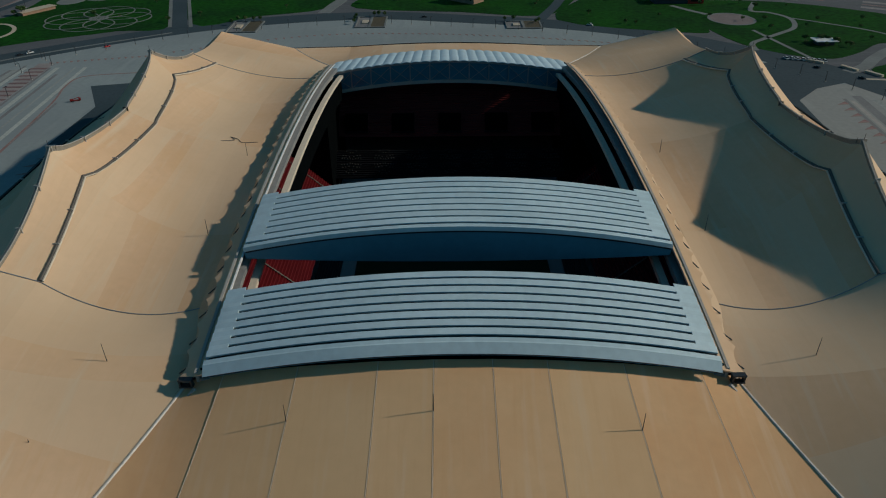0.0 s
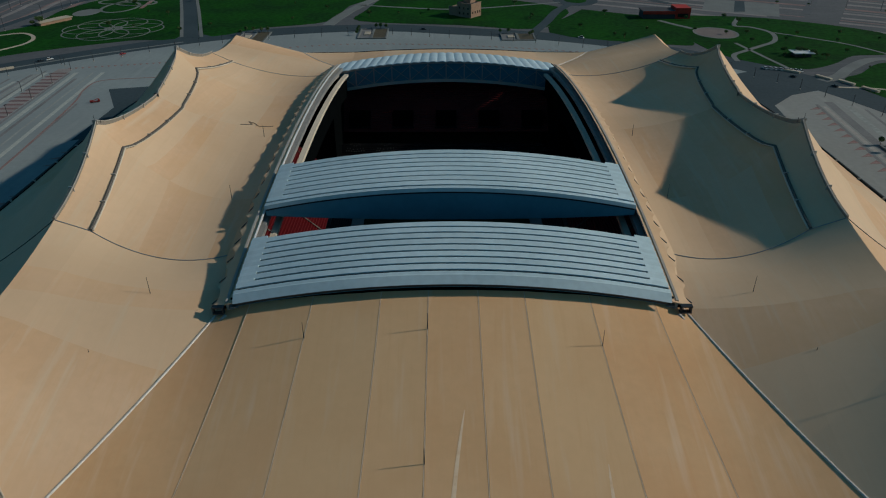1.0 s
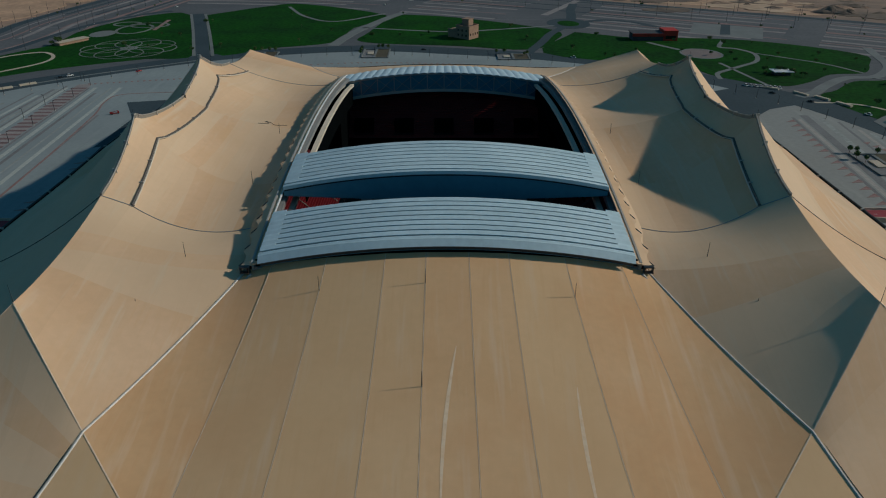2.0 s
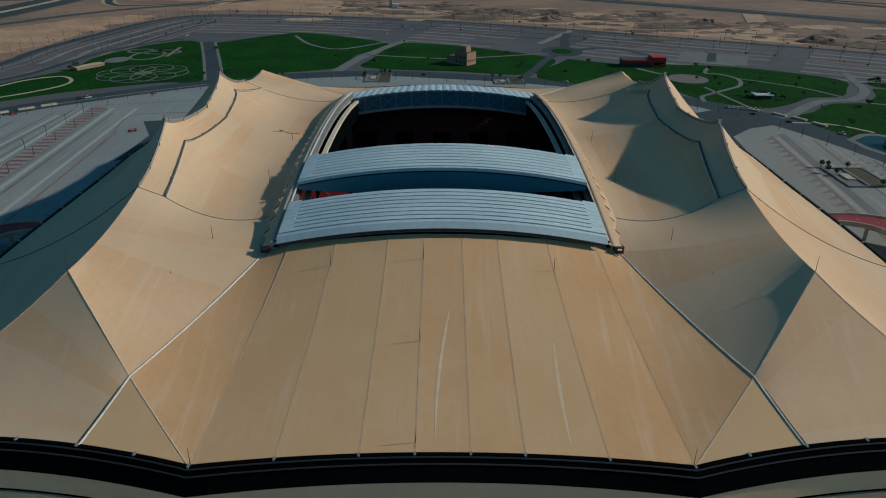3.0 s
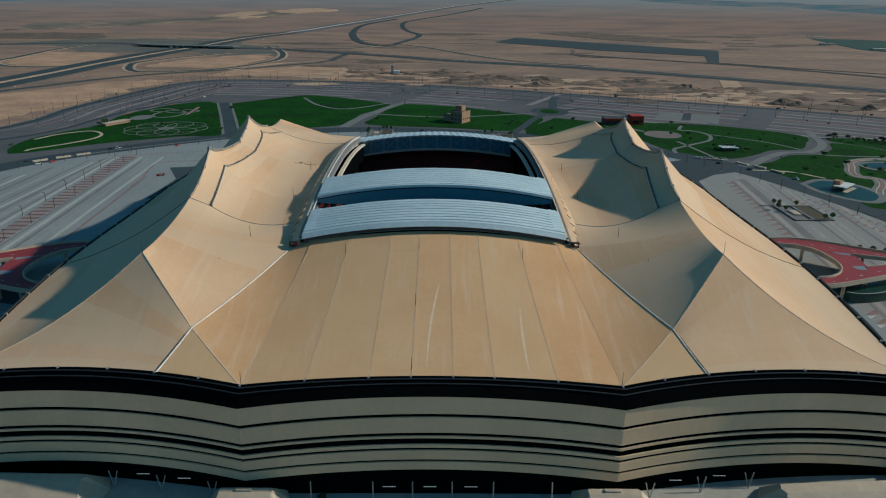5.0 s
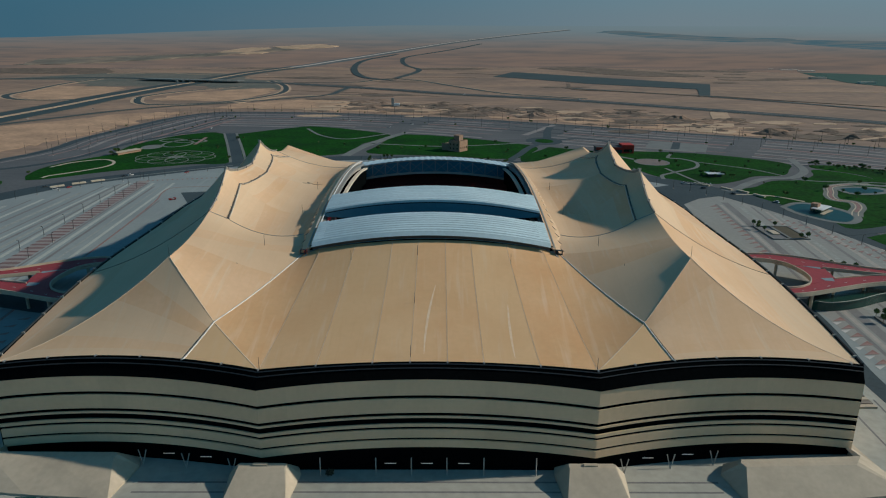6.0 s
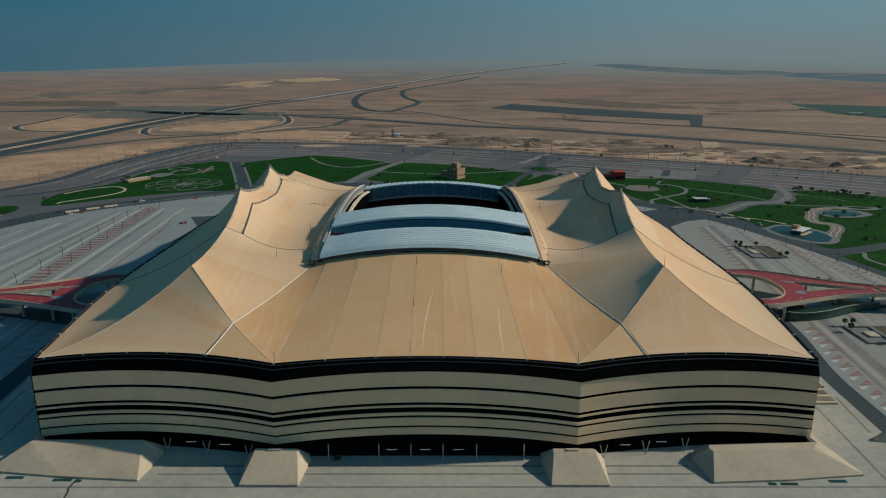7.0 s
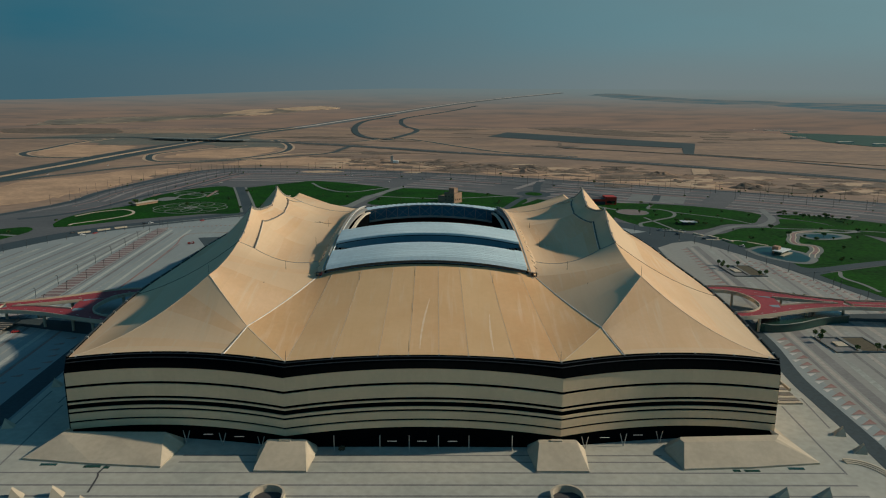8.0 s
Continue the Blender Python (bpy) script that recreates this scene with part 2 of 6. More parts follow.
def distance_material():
    """The far plain, emissive: sand tones low down, haze colour painted in with height."""
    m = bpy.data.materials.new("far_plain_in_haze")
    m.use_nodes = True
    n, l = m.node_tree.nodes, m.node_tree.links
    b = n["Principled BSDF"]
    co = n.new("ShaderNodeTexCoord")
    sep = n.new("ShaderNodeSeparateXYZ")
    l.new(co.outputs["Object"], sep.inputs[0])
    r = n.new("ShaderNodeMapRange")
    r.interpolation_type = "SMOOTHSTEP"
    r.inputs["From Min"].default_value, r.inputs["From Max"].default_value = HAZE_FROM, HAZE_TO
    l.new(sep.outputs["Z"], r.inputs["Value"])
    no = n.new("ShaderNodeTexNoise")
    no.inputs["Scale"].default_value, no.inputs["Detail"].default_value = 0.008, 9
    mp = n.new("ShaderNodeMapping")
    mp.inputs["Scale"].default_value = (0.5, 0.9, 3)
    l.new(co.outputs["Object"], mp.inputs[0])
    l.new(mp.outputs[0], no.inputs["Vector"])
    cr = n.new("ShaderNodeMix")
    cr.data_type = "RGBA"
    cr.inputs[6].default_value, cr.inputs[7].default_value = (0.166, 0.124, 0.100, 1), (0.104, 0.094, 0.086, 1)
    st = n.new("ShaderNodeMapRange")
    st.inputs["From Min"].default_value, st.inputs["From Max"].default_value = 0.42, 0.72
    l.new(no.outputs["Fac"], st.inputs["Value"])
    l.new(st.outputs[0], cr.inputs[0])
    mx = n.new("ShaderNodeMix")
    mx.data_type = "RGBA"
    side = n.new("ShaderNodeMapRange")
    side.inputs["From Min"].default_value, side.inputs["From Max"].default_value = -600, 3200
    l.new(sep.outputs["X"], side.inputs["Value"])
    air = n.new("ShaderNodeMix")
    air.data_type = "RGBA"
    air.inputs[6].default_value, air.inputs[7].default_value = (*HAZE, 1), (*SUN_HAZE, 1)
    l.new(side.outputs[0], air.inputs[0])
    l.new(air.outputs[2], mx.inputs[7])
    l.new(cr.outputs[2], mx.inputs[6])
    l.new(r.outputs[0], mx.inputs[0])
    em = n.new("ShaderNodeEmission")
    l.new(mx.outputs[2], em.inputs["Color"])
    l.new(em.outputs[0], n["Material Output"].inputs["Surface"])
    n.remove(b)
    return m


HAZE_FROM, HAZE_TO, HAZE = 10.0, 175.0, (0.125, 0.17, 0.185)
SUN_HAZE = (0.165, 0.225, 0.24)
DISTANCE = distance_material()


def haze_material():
    """Glowing sky backdrop: haze and sky colours painted in, paler towards the sun."""
    m = bpy.data.materials.new("painted_hazy_air")
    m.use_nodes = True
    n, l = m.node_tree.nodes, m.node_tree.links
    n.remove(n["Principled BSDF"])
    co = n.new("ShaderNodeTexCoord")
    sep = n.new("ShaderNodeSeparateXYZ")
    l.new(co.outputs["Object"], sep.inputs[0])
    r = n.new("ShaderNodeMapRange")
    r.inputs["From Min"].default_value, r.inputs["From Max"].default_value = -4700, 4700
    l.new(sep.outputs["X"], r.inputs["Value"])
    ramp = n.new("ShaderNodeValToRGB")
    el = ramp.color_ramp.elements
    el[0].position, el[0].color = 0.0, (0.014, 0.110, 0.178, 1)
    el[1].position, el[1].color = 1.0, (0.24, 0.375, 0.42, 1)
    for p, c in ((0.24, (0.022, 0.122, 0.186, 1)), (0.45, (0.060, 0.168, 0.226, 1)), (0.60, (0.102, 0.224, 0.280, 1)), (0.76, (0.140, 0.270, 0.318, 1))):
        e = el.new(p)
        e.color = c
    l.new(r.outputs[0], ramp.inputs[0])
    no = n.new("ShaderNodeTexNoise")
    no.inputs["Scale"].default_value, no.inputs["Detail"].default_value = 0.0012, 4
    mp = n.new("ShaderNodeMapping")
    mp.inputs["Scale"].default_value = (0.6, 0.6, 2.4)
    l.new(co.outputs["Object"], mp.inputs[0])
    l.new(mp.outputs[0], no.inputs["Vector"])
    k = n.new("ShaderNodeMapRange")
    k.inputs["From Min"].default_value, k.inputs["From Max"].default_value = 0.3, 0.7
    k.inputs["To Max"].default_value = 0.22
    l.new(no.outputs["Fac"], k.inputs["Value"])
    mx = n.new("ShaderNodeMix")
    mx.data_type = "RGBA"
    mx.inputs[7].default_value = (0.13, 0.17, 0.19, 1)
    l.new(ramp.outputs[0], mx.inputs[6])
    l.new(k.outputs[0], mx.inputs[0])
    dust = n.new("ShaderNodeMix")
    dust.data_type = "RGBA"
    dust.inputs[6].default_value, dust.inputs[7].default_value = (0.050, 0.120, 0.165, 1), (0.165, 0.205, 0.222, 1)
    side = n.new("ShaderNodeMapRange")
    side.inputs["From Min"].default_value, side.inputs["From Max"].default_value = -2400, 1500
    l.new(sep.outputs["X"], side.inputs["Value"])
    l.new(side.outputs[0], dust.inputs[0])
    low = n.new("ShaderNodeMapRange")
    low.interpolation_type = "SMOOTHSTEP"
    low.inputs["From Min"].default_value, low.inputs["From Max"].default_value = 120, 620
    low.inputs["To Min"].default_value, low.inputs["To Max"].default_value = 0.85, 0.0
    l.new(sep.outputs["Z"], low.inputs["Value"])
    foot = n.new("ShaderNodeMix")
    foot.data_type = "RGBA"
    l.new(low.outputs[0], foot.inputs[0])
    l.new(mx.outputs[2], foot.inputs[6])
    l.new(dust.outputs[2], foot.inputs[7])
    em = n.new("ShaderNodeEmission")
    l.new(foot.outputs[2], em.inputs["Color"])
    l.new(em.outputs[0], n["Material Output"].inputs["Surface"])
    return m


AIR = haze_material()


# ---------------------------------------------------------------- mesh helpers
class Shape:
    """Collects vertices and faces of one part."""

    def __init__(self):
        self.v, self.f = [], []

    def add(self, verts, faces):
        k = len(self.v)
        self.v += [tuple(p) for p in verts]
        self.f += [tuple(i + k for i in f) for f in faces]
        return self

    def box(self, x0, x1, y0, y1, z0, z1, m=None):
        c = [(x, y, z) for z in (z0, z1) for y in (y0, y1) for x in (x0, x1)]
        if m:
            c = [m @ Vector(p) for p in c]
        return self.add(c, [(0, 2, 3, 1), (4, 5, 7, 6), (0, 1, 5, 4), (2, 6, 7, 3), (0, 4, 6, 2), (1, 3, 7, 5)])

    def tube(self, a, b, r0, r1=None, sides=8):
        a, b = Vector(a), Vector(b)
        r1 = r0 if r1 is None else r1
        q = (b - a).to_track_quat("Z", "Y")
        ring = [q @ Vector((math.cos(2 * math.pi * i / sides), math.sin(2 * math.pi * i / sides), 0)) for i in range(sides)]
        vs = [a + p * r0 for p in ring] + [b + p * r1 for p in ring]
        fs = [(i, (i + 1) % sides, sides + (i + 1) % sides, sides + i) for i in range(sides)]
        fs += [tuple(range(sides))[::-1], tuple(range(sides, 2 * sides))]
        return self.add(vs, fs)

    def sweep(self, pts, r, sides=6):
        """One bent round bar along the points."""
        pts = [Vector(p) for p in pts]
        n = len(pts)
        vs, fs = [], []
        for i, p in enumerate(pts):
            d = pts[min(i + 1, n - 1)] - pts[max(i - 1, 0)]
            side = d.cross(Vector((0, 0, 1))).normalized()
            top = side.cross(d).normalized()
            for k in range(sides):
                g = 2 * math.pi * k / sides
                vs.append(p + side * (r * math.cos(g)) + top * (r * math.sin(g)))
        for i in range(n - 1):
            for k in range(sides):
                a, b = i * sides + k, i * sides + (k + 1) % sides
                fs.append((a, b, b + sides, a + sides))
        fs += [tuple(range(sides)), tuple(range((n - 1) * sides, n * sides))]
        return self.add(vs, fs)

    def prism(self, pts, z0, z1):
        """A slab over an outline, z0 and z1 numbers or functions of x, y."""
        a = z0 if callable(z0) else (lambda x, y: z0)
        b = z1 if callable(z1) else (lambda x, y: z1)
        n = len(pts)
        if sum(pts[i][0] * pts[(i + 1) % n][1] - pts[(i + 1) % n][0] * pts[i][1] for i in range(n)) < 0:
            pts = pts[::-1]
        vs = [(x, y, a(x, y)) for x, y in pts] + [(x, y, b(x, y)) for x, y in pts]
        fs = [tuple(range(n))[::-1], tuple(range(n, 2 * n))]
        fs += [(i, (i + 1) % n, n + (i + 1) % n, n + i) for i in range(n)]
        return self.add(vs, fs)

    def sheet(self, fn, nu, nv, thick=0.5, down=None):
        """A curved sheet fn(s, t) with thickness below it."""
        down = down or Vector((0, 0, -1))
        top = [fn(i / nu, j / nv) for j in range(nv + 1) for i in range(nu + 1)]
        low = [p + down * thick for p in top]
        w, n = nu + 1, len(top)
        fs = []
        for j in range(nv):
            for i in range(nu):
                a = j * w + i
                fs.append((a, a + 1, a + w + 1, a + w))
                fs.append((n + a, n + a + w, n + a + w + 1, n + a + 1))
        rim = [i for i in range(w)] + [j * w + nu for j in range(1, nv + 1)]
        rim += [nv * w + i for i in range(nu - 1, -1, -1)] + [j * w for j in range(nv - 1, 0, -1)]
        for k, a in enumerate(rim):
            b = rim[(k + 1) % len(rim)]
            fs.append((a, n + a, n + b, b))
        return self.add(top + low, fs)

    def ribbon(self, pts, width, z0, z1, lift=None):
        """A flat strip of given width along points (x, y) or (x, y, z)."""
        pts = [Vector((p[0], p[1], p[2] if len(p) > 2 else 0)) for p in pts]
        L = []
        for i, p in enumerate(pts):
            d = pts[min(i + 1, len(pts) - 1)] - pts[max(i - 1, 0)]
            nrm = Vector((-d.y, d.x, 0)).normalized() * (width / 2)
            L.append((p + nrm, p - nrm))
        vs = []
        for a, b in L:
            vs += [(a.x, a.y, a.z + z1), (b.x, b.y, b.z + z1), (a.x, a.y, a.z + z0), (b.x, b.y, b.z + z0)]
        fs = []
        for i in range(len(pts) - 1):
            k = 4 * i
            fs += [(k, k + 1, k + 5, k + 4), (k + 2, k + 6, k + 7, k + 3), (k, k + 4, k + 6, k + 2), (k + 1, k + 3, k + 7, k + 5)]
        m = 4 * (len(pts) - 1)
        fs += [(0, 2, 3, 1), (m, m + 1, m + 3, m + 2)]
        return self.add(vs, fs)

    def mesh(self, name, mat, smooth=False):
        me = bpy.data.meshes.new(name)
        me.from_pydata([tuple(p) for p in self.v], [], self.f)
        me.materials.append(mat)
        bm = bmesh.new()
        bm.from_mesh(me)
        bmesh.ops.remove_doubles(bm, verts=bm.verts, dist=0.0005)
        bmesh.ops.recalc_face_normals(bm, faces=bm.faces)
        if smooth:
            for f in bm.faces:
                f.smooth = True
            for e in bm.edges:
                if len(e.link_faces) == 2 and e.calc_face_angle(0) > radians(35):
                    e.smooth = False
        bm.to_mesh(me)
        bm.free()
        return me


def thing(name, at, label, category, group="", kind=""):
    ob = new(name)
    ob.matrix_basis = pose(*at) if len(at) <= 6 else at
    ob.empty_display_size = 1
    return tagged(ob, label, category, group, kind)


def part(name, shape, mat, parent, label="", smooth=False):
    ob = new(name, shape.mesh(name, mat, smooth))
    ob.parent = parent
    return tagged(ob, label)


def single(name, shape, mat, label, category, kind="", smooth=False, at=None):
    ob = new(name, shape.mesh(name, mat, smooth))
    if at:
        ob.matrix_basis = at
    return tagged(ob, label, category, "", kind)


def curve(points, steps=6):
    """A smooth line (Catmull-Rom) through the points."""
    P = [Vector((*p, 0)) if len(p) == 2 else Vector(p) for p in points]
    P = [2 * P[0] - P[1]] + P + [2 * P[-1] - P[-2]]
    out = []
    for i in range(1, len(P) - 2):
        for k in range(steps):
            t = k / steps
            out.append(0.5 * (2 * P[i] + (P[i + 1] - P[i - 1]) * t + (2 * P[i - 1] - 5 * P[i] + 4 * P[i + 1] - P[i + 2]) * t * t
                              + (3 * P[i] - P[i - 1] - 3 * P[i + 1] + P[i + 2]) * t ** 3))
    return out + [P[-2]]


def lerp(a, b, t):
    return a + (b - a) * t


# ---------------------------------------------------------------- ground
RNG = random.Random(7)


def far_rise(x, y):
    """The plain lifts far off, up to the hazy skyline."""
    r = math.hypot(x, y)
    k = max(0.0, (r - 2700) / 2000)
    side = math.atan2(x, y)
    top = 175 - 85 * max(0.0, min(1.0, (-side - 0.05) / 0.5)) ** 1.2
    return top * k ** 1.5


def ground_sheet():
    s = Shape()
    rings = [0, 60, 150, 260, 400, 560, 720, 900, 1100, 1350, 1650, 2000, 2350, 2700]
    seg = 96
    vs, fs = [(0, 0, 0)], []
    for r in rings[1:]:
        for i in range(seg):
            a = 2 * math.pi * i / seg
            vs.append((r * math.sin(a), r * math.cos(a), -0.25))
    for i in range(seg):
        fs.append((0, 1 + i, 1 + (i + 1) % seg))
    for k in range(len(rings) - 2):
        for i in range(seg):
            a, b = 1 + k * seg + i, 1 + k * seg + (i + 1) % seg
            fs.append((a, a + seg, b + seg, b))
    vs[0] = (0, 0, -0.25)
    s.add(vs, fs)
    single("ground", s, SAND, "open tan desert sand with darker patches and tracks", "ground", "structure", smooth=True)
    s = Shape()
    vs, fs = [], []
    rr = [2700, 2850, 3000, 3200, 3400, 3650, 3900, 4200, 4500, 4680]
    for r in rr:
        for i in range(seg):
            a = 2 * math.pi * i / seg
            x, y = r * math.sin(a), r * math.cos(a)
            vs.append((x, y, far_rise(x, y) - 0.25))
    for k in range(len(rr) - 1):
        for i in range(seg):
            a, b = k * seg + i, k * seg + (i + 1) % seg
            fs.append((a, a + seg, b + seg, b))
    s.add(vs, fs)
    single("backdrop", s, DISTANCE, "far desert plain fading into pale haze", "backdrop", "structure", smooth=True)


ground_sheet()


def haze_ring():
    """Emissive haze backdrop all round behind the skyline, closing in towards the top."""
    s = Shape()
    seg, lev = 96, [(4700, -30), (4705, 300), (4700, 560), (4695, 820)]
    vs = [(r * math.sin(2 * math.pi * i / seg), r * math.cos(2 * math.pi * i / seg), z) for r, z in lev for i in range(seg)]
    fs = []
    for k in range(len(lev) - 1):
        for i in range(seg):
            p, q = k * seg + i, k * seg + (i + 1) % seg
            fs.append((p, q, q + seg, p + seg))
    single("sky_backdrop", s.add(vs, fs), AIR, "glowing backdrop painted as teal-grey hazy sky", "backdrop", "structure", smooth=True)


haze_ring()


def slab(name, pts, mat, label, category, z=0.0, depth=0.3, kind="structure"):
    return single(name, Shape().prism(pts, z - depth, z), mat, label, category, kind)


def strip(name, pts, width, mat, label, category, z=0.05, depth=0.3, steps=6, kind="structure"):
    return single(name, Shape().ribbon(curve(pts, steps), width, z - depth, z), mat, label, category, kind)


RING = [(-440, 120), (-420, 270), (-386, 380), (-348, 455), (-291, 510), (-222, 562), (-150, 595), (-60, 612), (10, 600), (85, 580),
        (160, 545), (222, 490), (265, 430), (297, 345), (322, 240), (335, 150), (345, 0), (345, -120)]
apron = [tuple(p[:2]) for p in curve(RING, 4)]
slab("pavement", [(-440, -330)] + apron + [(345, -330)], CONCRETE, "broad pale grey concrete plaza round the stadium", "plaza", 0.0)
slab("forecourt", [(-171, -330), (-174, 40), (-179, 110), (-140, 110), (-120, 60), (120, 60), (140, 110), (184, 100), (180.5, 60), (178, 12), (172, -60), (172, -330)],
     material("forecourt_concrete", (0.40, 0.395, 0.345), 0.9, 0.8, 0.03, 0.09, 0.3, tint=(0.29, 0.31, 0.28)), "pale concrete forecourt in front of the stadium", "plaza", 0.012, 0.1)
slab("car_park_paving", [(192, -200), (196, 60), (203, 145), (205, 200), (205, 257), (203.5, 366), (212, 396), (232, 420), (258, 422), (274, 372), (291, 318), (309, 235), (320, 150), (330, 0), (330, -200)],
     streaked(material("warm_lot_concrete", (0.27, 0.272, 0.25), 0.9, 0.7, 0.03, 0.1, 0.35, tint=(0.265, 0.255, 0.225)), "x", 0.5, (0.44, 0.43, 0.385), (0.25, 0.24, 0.215), scale=(0.12, 0.012)),
     "pale warm concrete car park beside the stadium", "plaza", 0.012, 0.1)
strip("road", RING, 27, ASPHALT, "wide dark asphalt ring road", "road", 0.08)

# ---------------------------------------------------------------- stadium
CX, CY = 2.9, 198.0
stadium = thing("stadium", (CX, CY, 0), "tent-shaped stadium with sand-coloured fabric roof and black-striped walls", "stadium")
V = Vector
E1, CT = V((54, -172, 35)), V((143.4, -163.5, 33))
W1, WC = V((54.5, -175.3, 29.7)), V((143.9, -166, 27.5))
CR, RN, T1 = V((74.6, -149, 41.6)), V((52.8, -97.6, 50.2)), V((45.5, -98.0, 52.4))
PK1, P2, P3 = V((97.2, -125, 57.6)), V((97.2, -77.0, 62.6)), V((99.4, -41.5, 74.6))
Q2, Q3 = V((89.6, -76, 58.9)), V((93.6, -41.0, 66.7))
S1 = V((55.8, -77, 52.5))


def rail_z(w):
    return 63 - 8 * (w / 99) ** 2


def bow(a, b, sag=0.0, side=(0, 0, 0)):
    """A line from a to b that hangs by sag and bulges by side in the middle."""
    side = V(side) + V((0, 0, -sag))
    return lambda t: lerp(a, b, t) + side * (4 * t * (1 - t))


def hang(a, sag, out, power):
    """The ridge line from mast a to its mirror image, hanging between them."""
    def fn(t):
        k = (4 * t * (1 - t)) ** power
        return V((a.x + out * k, a.y * (1 - 2 * t), a.z - sag * k))
    return fn


def chain(*fns):
    n = len(fns)
    return lambda t: fns[min(int(t * n), n - 1)](t * n - min(int(t * n), n - 1))


def coons(c0, c1, d0, d1):
    a, b, c, d = c0(0), c0(1), c1(0), c1(1)
    return lambda s, t: (lerp(c0(s), c1(s), t) + lerp(d0(t), d1(t), s)
                         - lerp(lerp(a, b, s), lerp(c, d, s), t))


def eave_mid(u):
    """The edge of the front bay, which arches up between its two corners."""
    k = 1 - (u / 54) ** 2
    return V((u, -172 + 1.5 * k, 35 + 2.2 * k))


def eave_side(t):
    p = lerp(E1, CT, t)
    k = 4 * t * (1 - t)
    return p + V((0, 3.4 * k, 2.0 * k))


def open_edge(u, w=-97.0):
    k = 1 - (u / 52.8) ** 2
    return V((u, w - 1.5 * k, 51.0 + 5.6 * k))


def side_eave(w):
    k = 1 - (w / 163.5) ** 2
    return V((143.4 + 11.1 * k, w, 33 + 1.2 * math.sin(math.pi * (w + 163.5) / 163.5) ** 2))


MIRRORS = [(1, 1), (-1, 1), (1, -1), (-1, -1)]


def mirrored(p, mx, my):
    """The other quarters; the far end of the tent is longer, and its masts stand further out."""
    u, w = p.x, p.y
    if my < 0:
        d = max(0.0, -w)
        out = 4.2 * min(1.0, d / 41.5) ** 0.6 + 7.3 * max(0.0, min(1.0, (d - 41.5) / 84))
        lift = 0.5 * max(0.0, min(1.0, (u - 75) / 15)) * max(0.0, 1 - abs(d - 41.5) / 33)
        u += out * max(0.0, min(1.0, (u - 56) / 44)) * max(0.0, min(1.0, (150 - u) / 45))
        if d < 41.5:
            w = -0.96 * d
        elif d < 77.3:
            w = -39.84 - (d - 41.5) * 1.184
        else:
            w = -d - 0.14 * (d - 42)
        c = max(0.0, 1 - (u / 54) ** 2)
        near = max(0.0, 1 - abs(d - 98) / 34) * max(0.0, min(1.0, (80 - u) / 20))
        w -= (3 + 12 * c) * near
        lift -= (1.4 + 3.6 * c) * near
        return V((u * mx, w * my, p.z + lift))
    return V((u * mx, w * my, p.z))


def flip(fn, mx, my):
    return lambda s, t: mirrored(fn(s, t), mx, my)


def flip1(fn, mx, my):
    return lambda t: mirrored(fn(t), mx, my)


def fabric(fn, nu, nv, mx=1, my=1, label="", name="fabric_panel", mat=None, thick=0.35):
    return part(name, Shape().sheet(flip(fn, mx, my), nu, nv, thick), mat or SIDE_FABRIC, stadium, label, smooth=True)


def cord(fn, r, mat, n=14, name="seam", mx=1, my=1, lift=0.12, label=""):
    f = flip1(fn, mx, my)
    pts = [f(i / n) + V((0, 0, lift)) for i in range(n + 1)]
    s = Shape().ribbon(pts, r * 2.8, -0.08, 0.02) if mat is SEAM else Shape().sweep(pts, r)
    return part(name, s, mat, stadium, label)


# front panels between seams
BOTTOM = (-1, -0.664, -0.331, -0.109, 0.113, 0.329, 0.662, 1)
TOP = (-1, -0.68, -0.345, -0.116, 0.125, 0.35, 0.67, 1)


def front(a, b, s, t):
    """Between two seams the cloth is stretched nearly straight."""
    ends = [lerp(eave_mid(BOTTOM[k] * 54), open_edge(TOP[k] * 45.5, -97.8), t) for k in (a, b)]
    return lerp(ends[0], ends[1], s) + V((0, 0, -1.2 * 4 * t * (1 - t)))


for k in range(7):
    fabric(lambda s, t, k=k: front(k, k + 1, s, t), 6, 20, mat=FABRIC)
    fabric(lambda s, t, k=k: front(k, k + 1, s, t), 6, 12, 1, -1, mat=SIDE_FABRIC)
for k in range(8):
    cord(lambda t, k=k: front(k, k, 0, t) + V((-0.05, 0, 0)), 0.05, SEAM, 20, lift=0.02)
    # Brown strip beside each seam paints in the fold's shading.
    cord(lambda t, k=k: front(k, k, 0, t) + V((0.1, 0, 0)), 0.042, SEAM_SHADE, 20, lift=0.0, label="brown strip painted as the seam's shaded side")



def stain(k, s0, t0, t1, bend, width):
    """A long thin pale run-off stain on a front panel."""
    n = 12
    pts = [front(k, k + 1, s0 + bend * (i / n) ** 2, lerp(t0, t1, i / n)) + V((0, 0, 0.03)) for i in range(n + 1)]
    s = Shape()
    vs = []
    for i, p in enumerate(pts):
        w = width * math.sin(math.pi * (i + 0.3) / (n + 0.6)) ** 0.7
        vs += [p + V((-w, 0, 0)), p + V((w, 0, 0))]
    s.add(vs, [(2 * i, 2 * i + 1, 2 * i + 3, 2 * i + 2) for i in range(n)])
    part("stain", s, STAIN, stadium, "pale run-off stain on the fabric")


for k, s0, t0, t1, bend, width in ((3, 0.36, 0.06, 0.60, 0.30, 0.42), (5, 0.58, 0.05, 0.46, 0.10, 0.42)):
    stain(k, s0, t0, t1, bend, width)

PATCHES = []


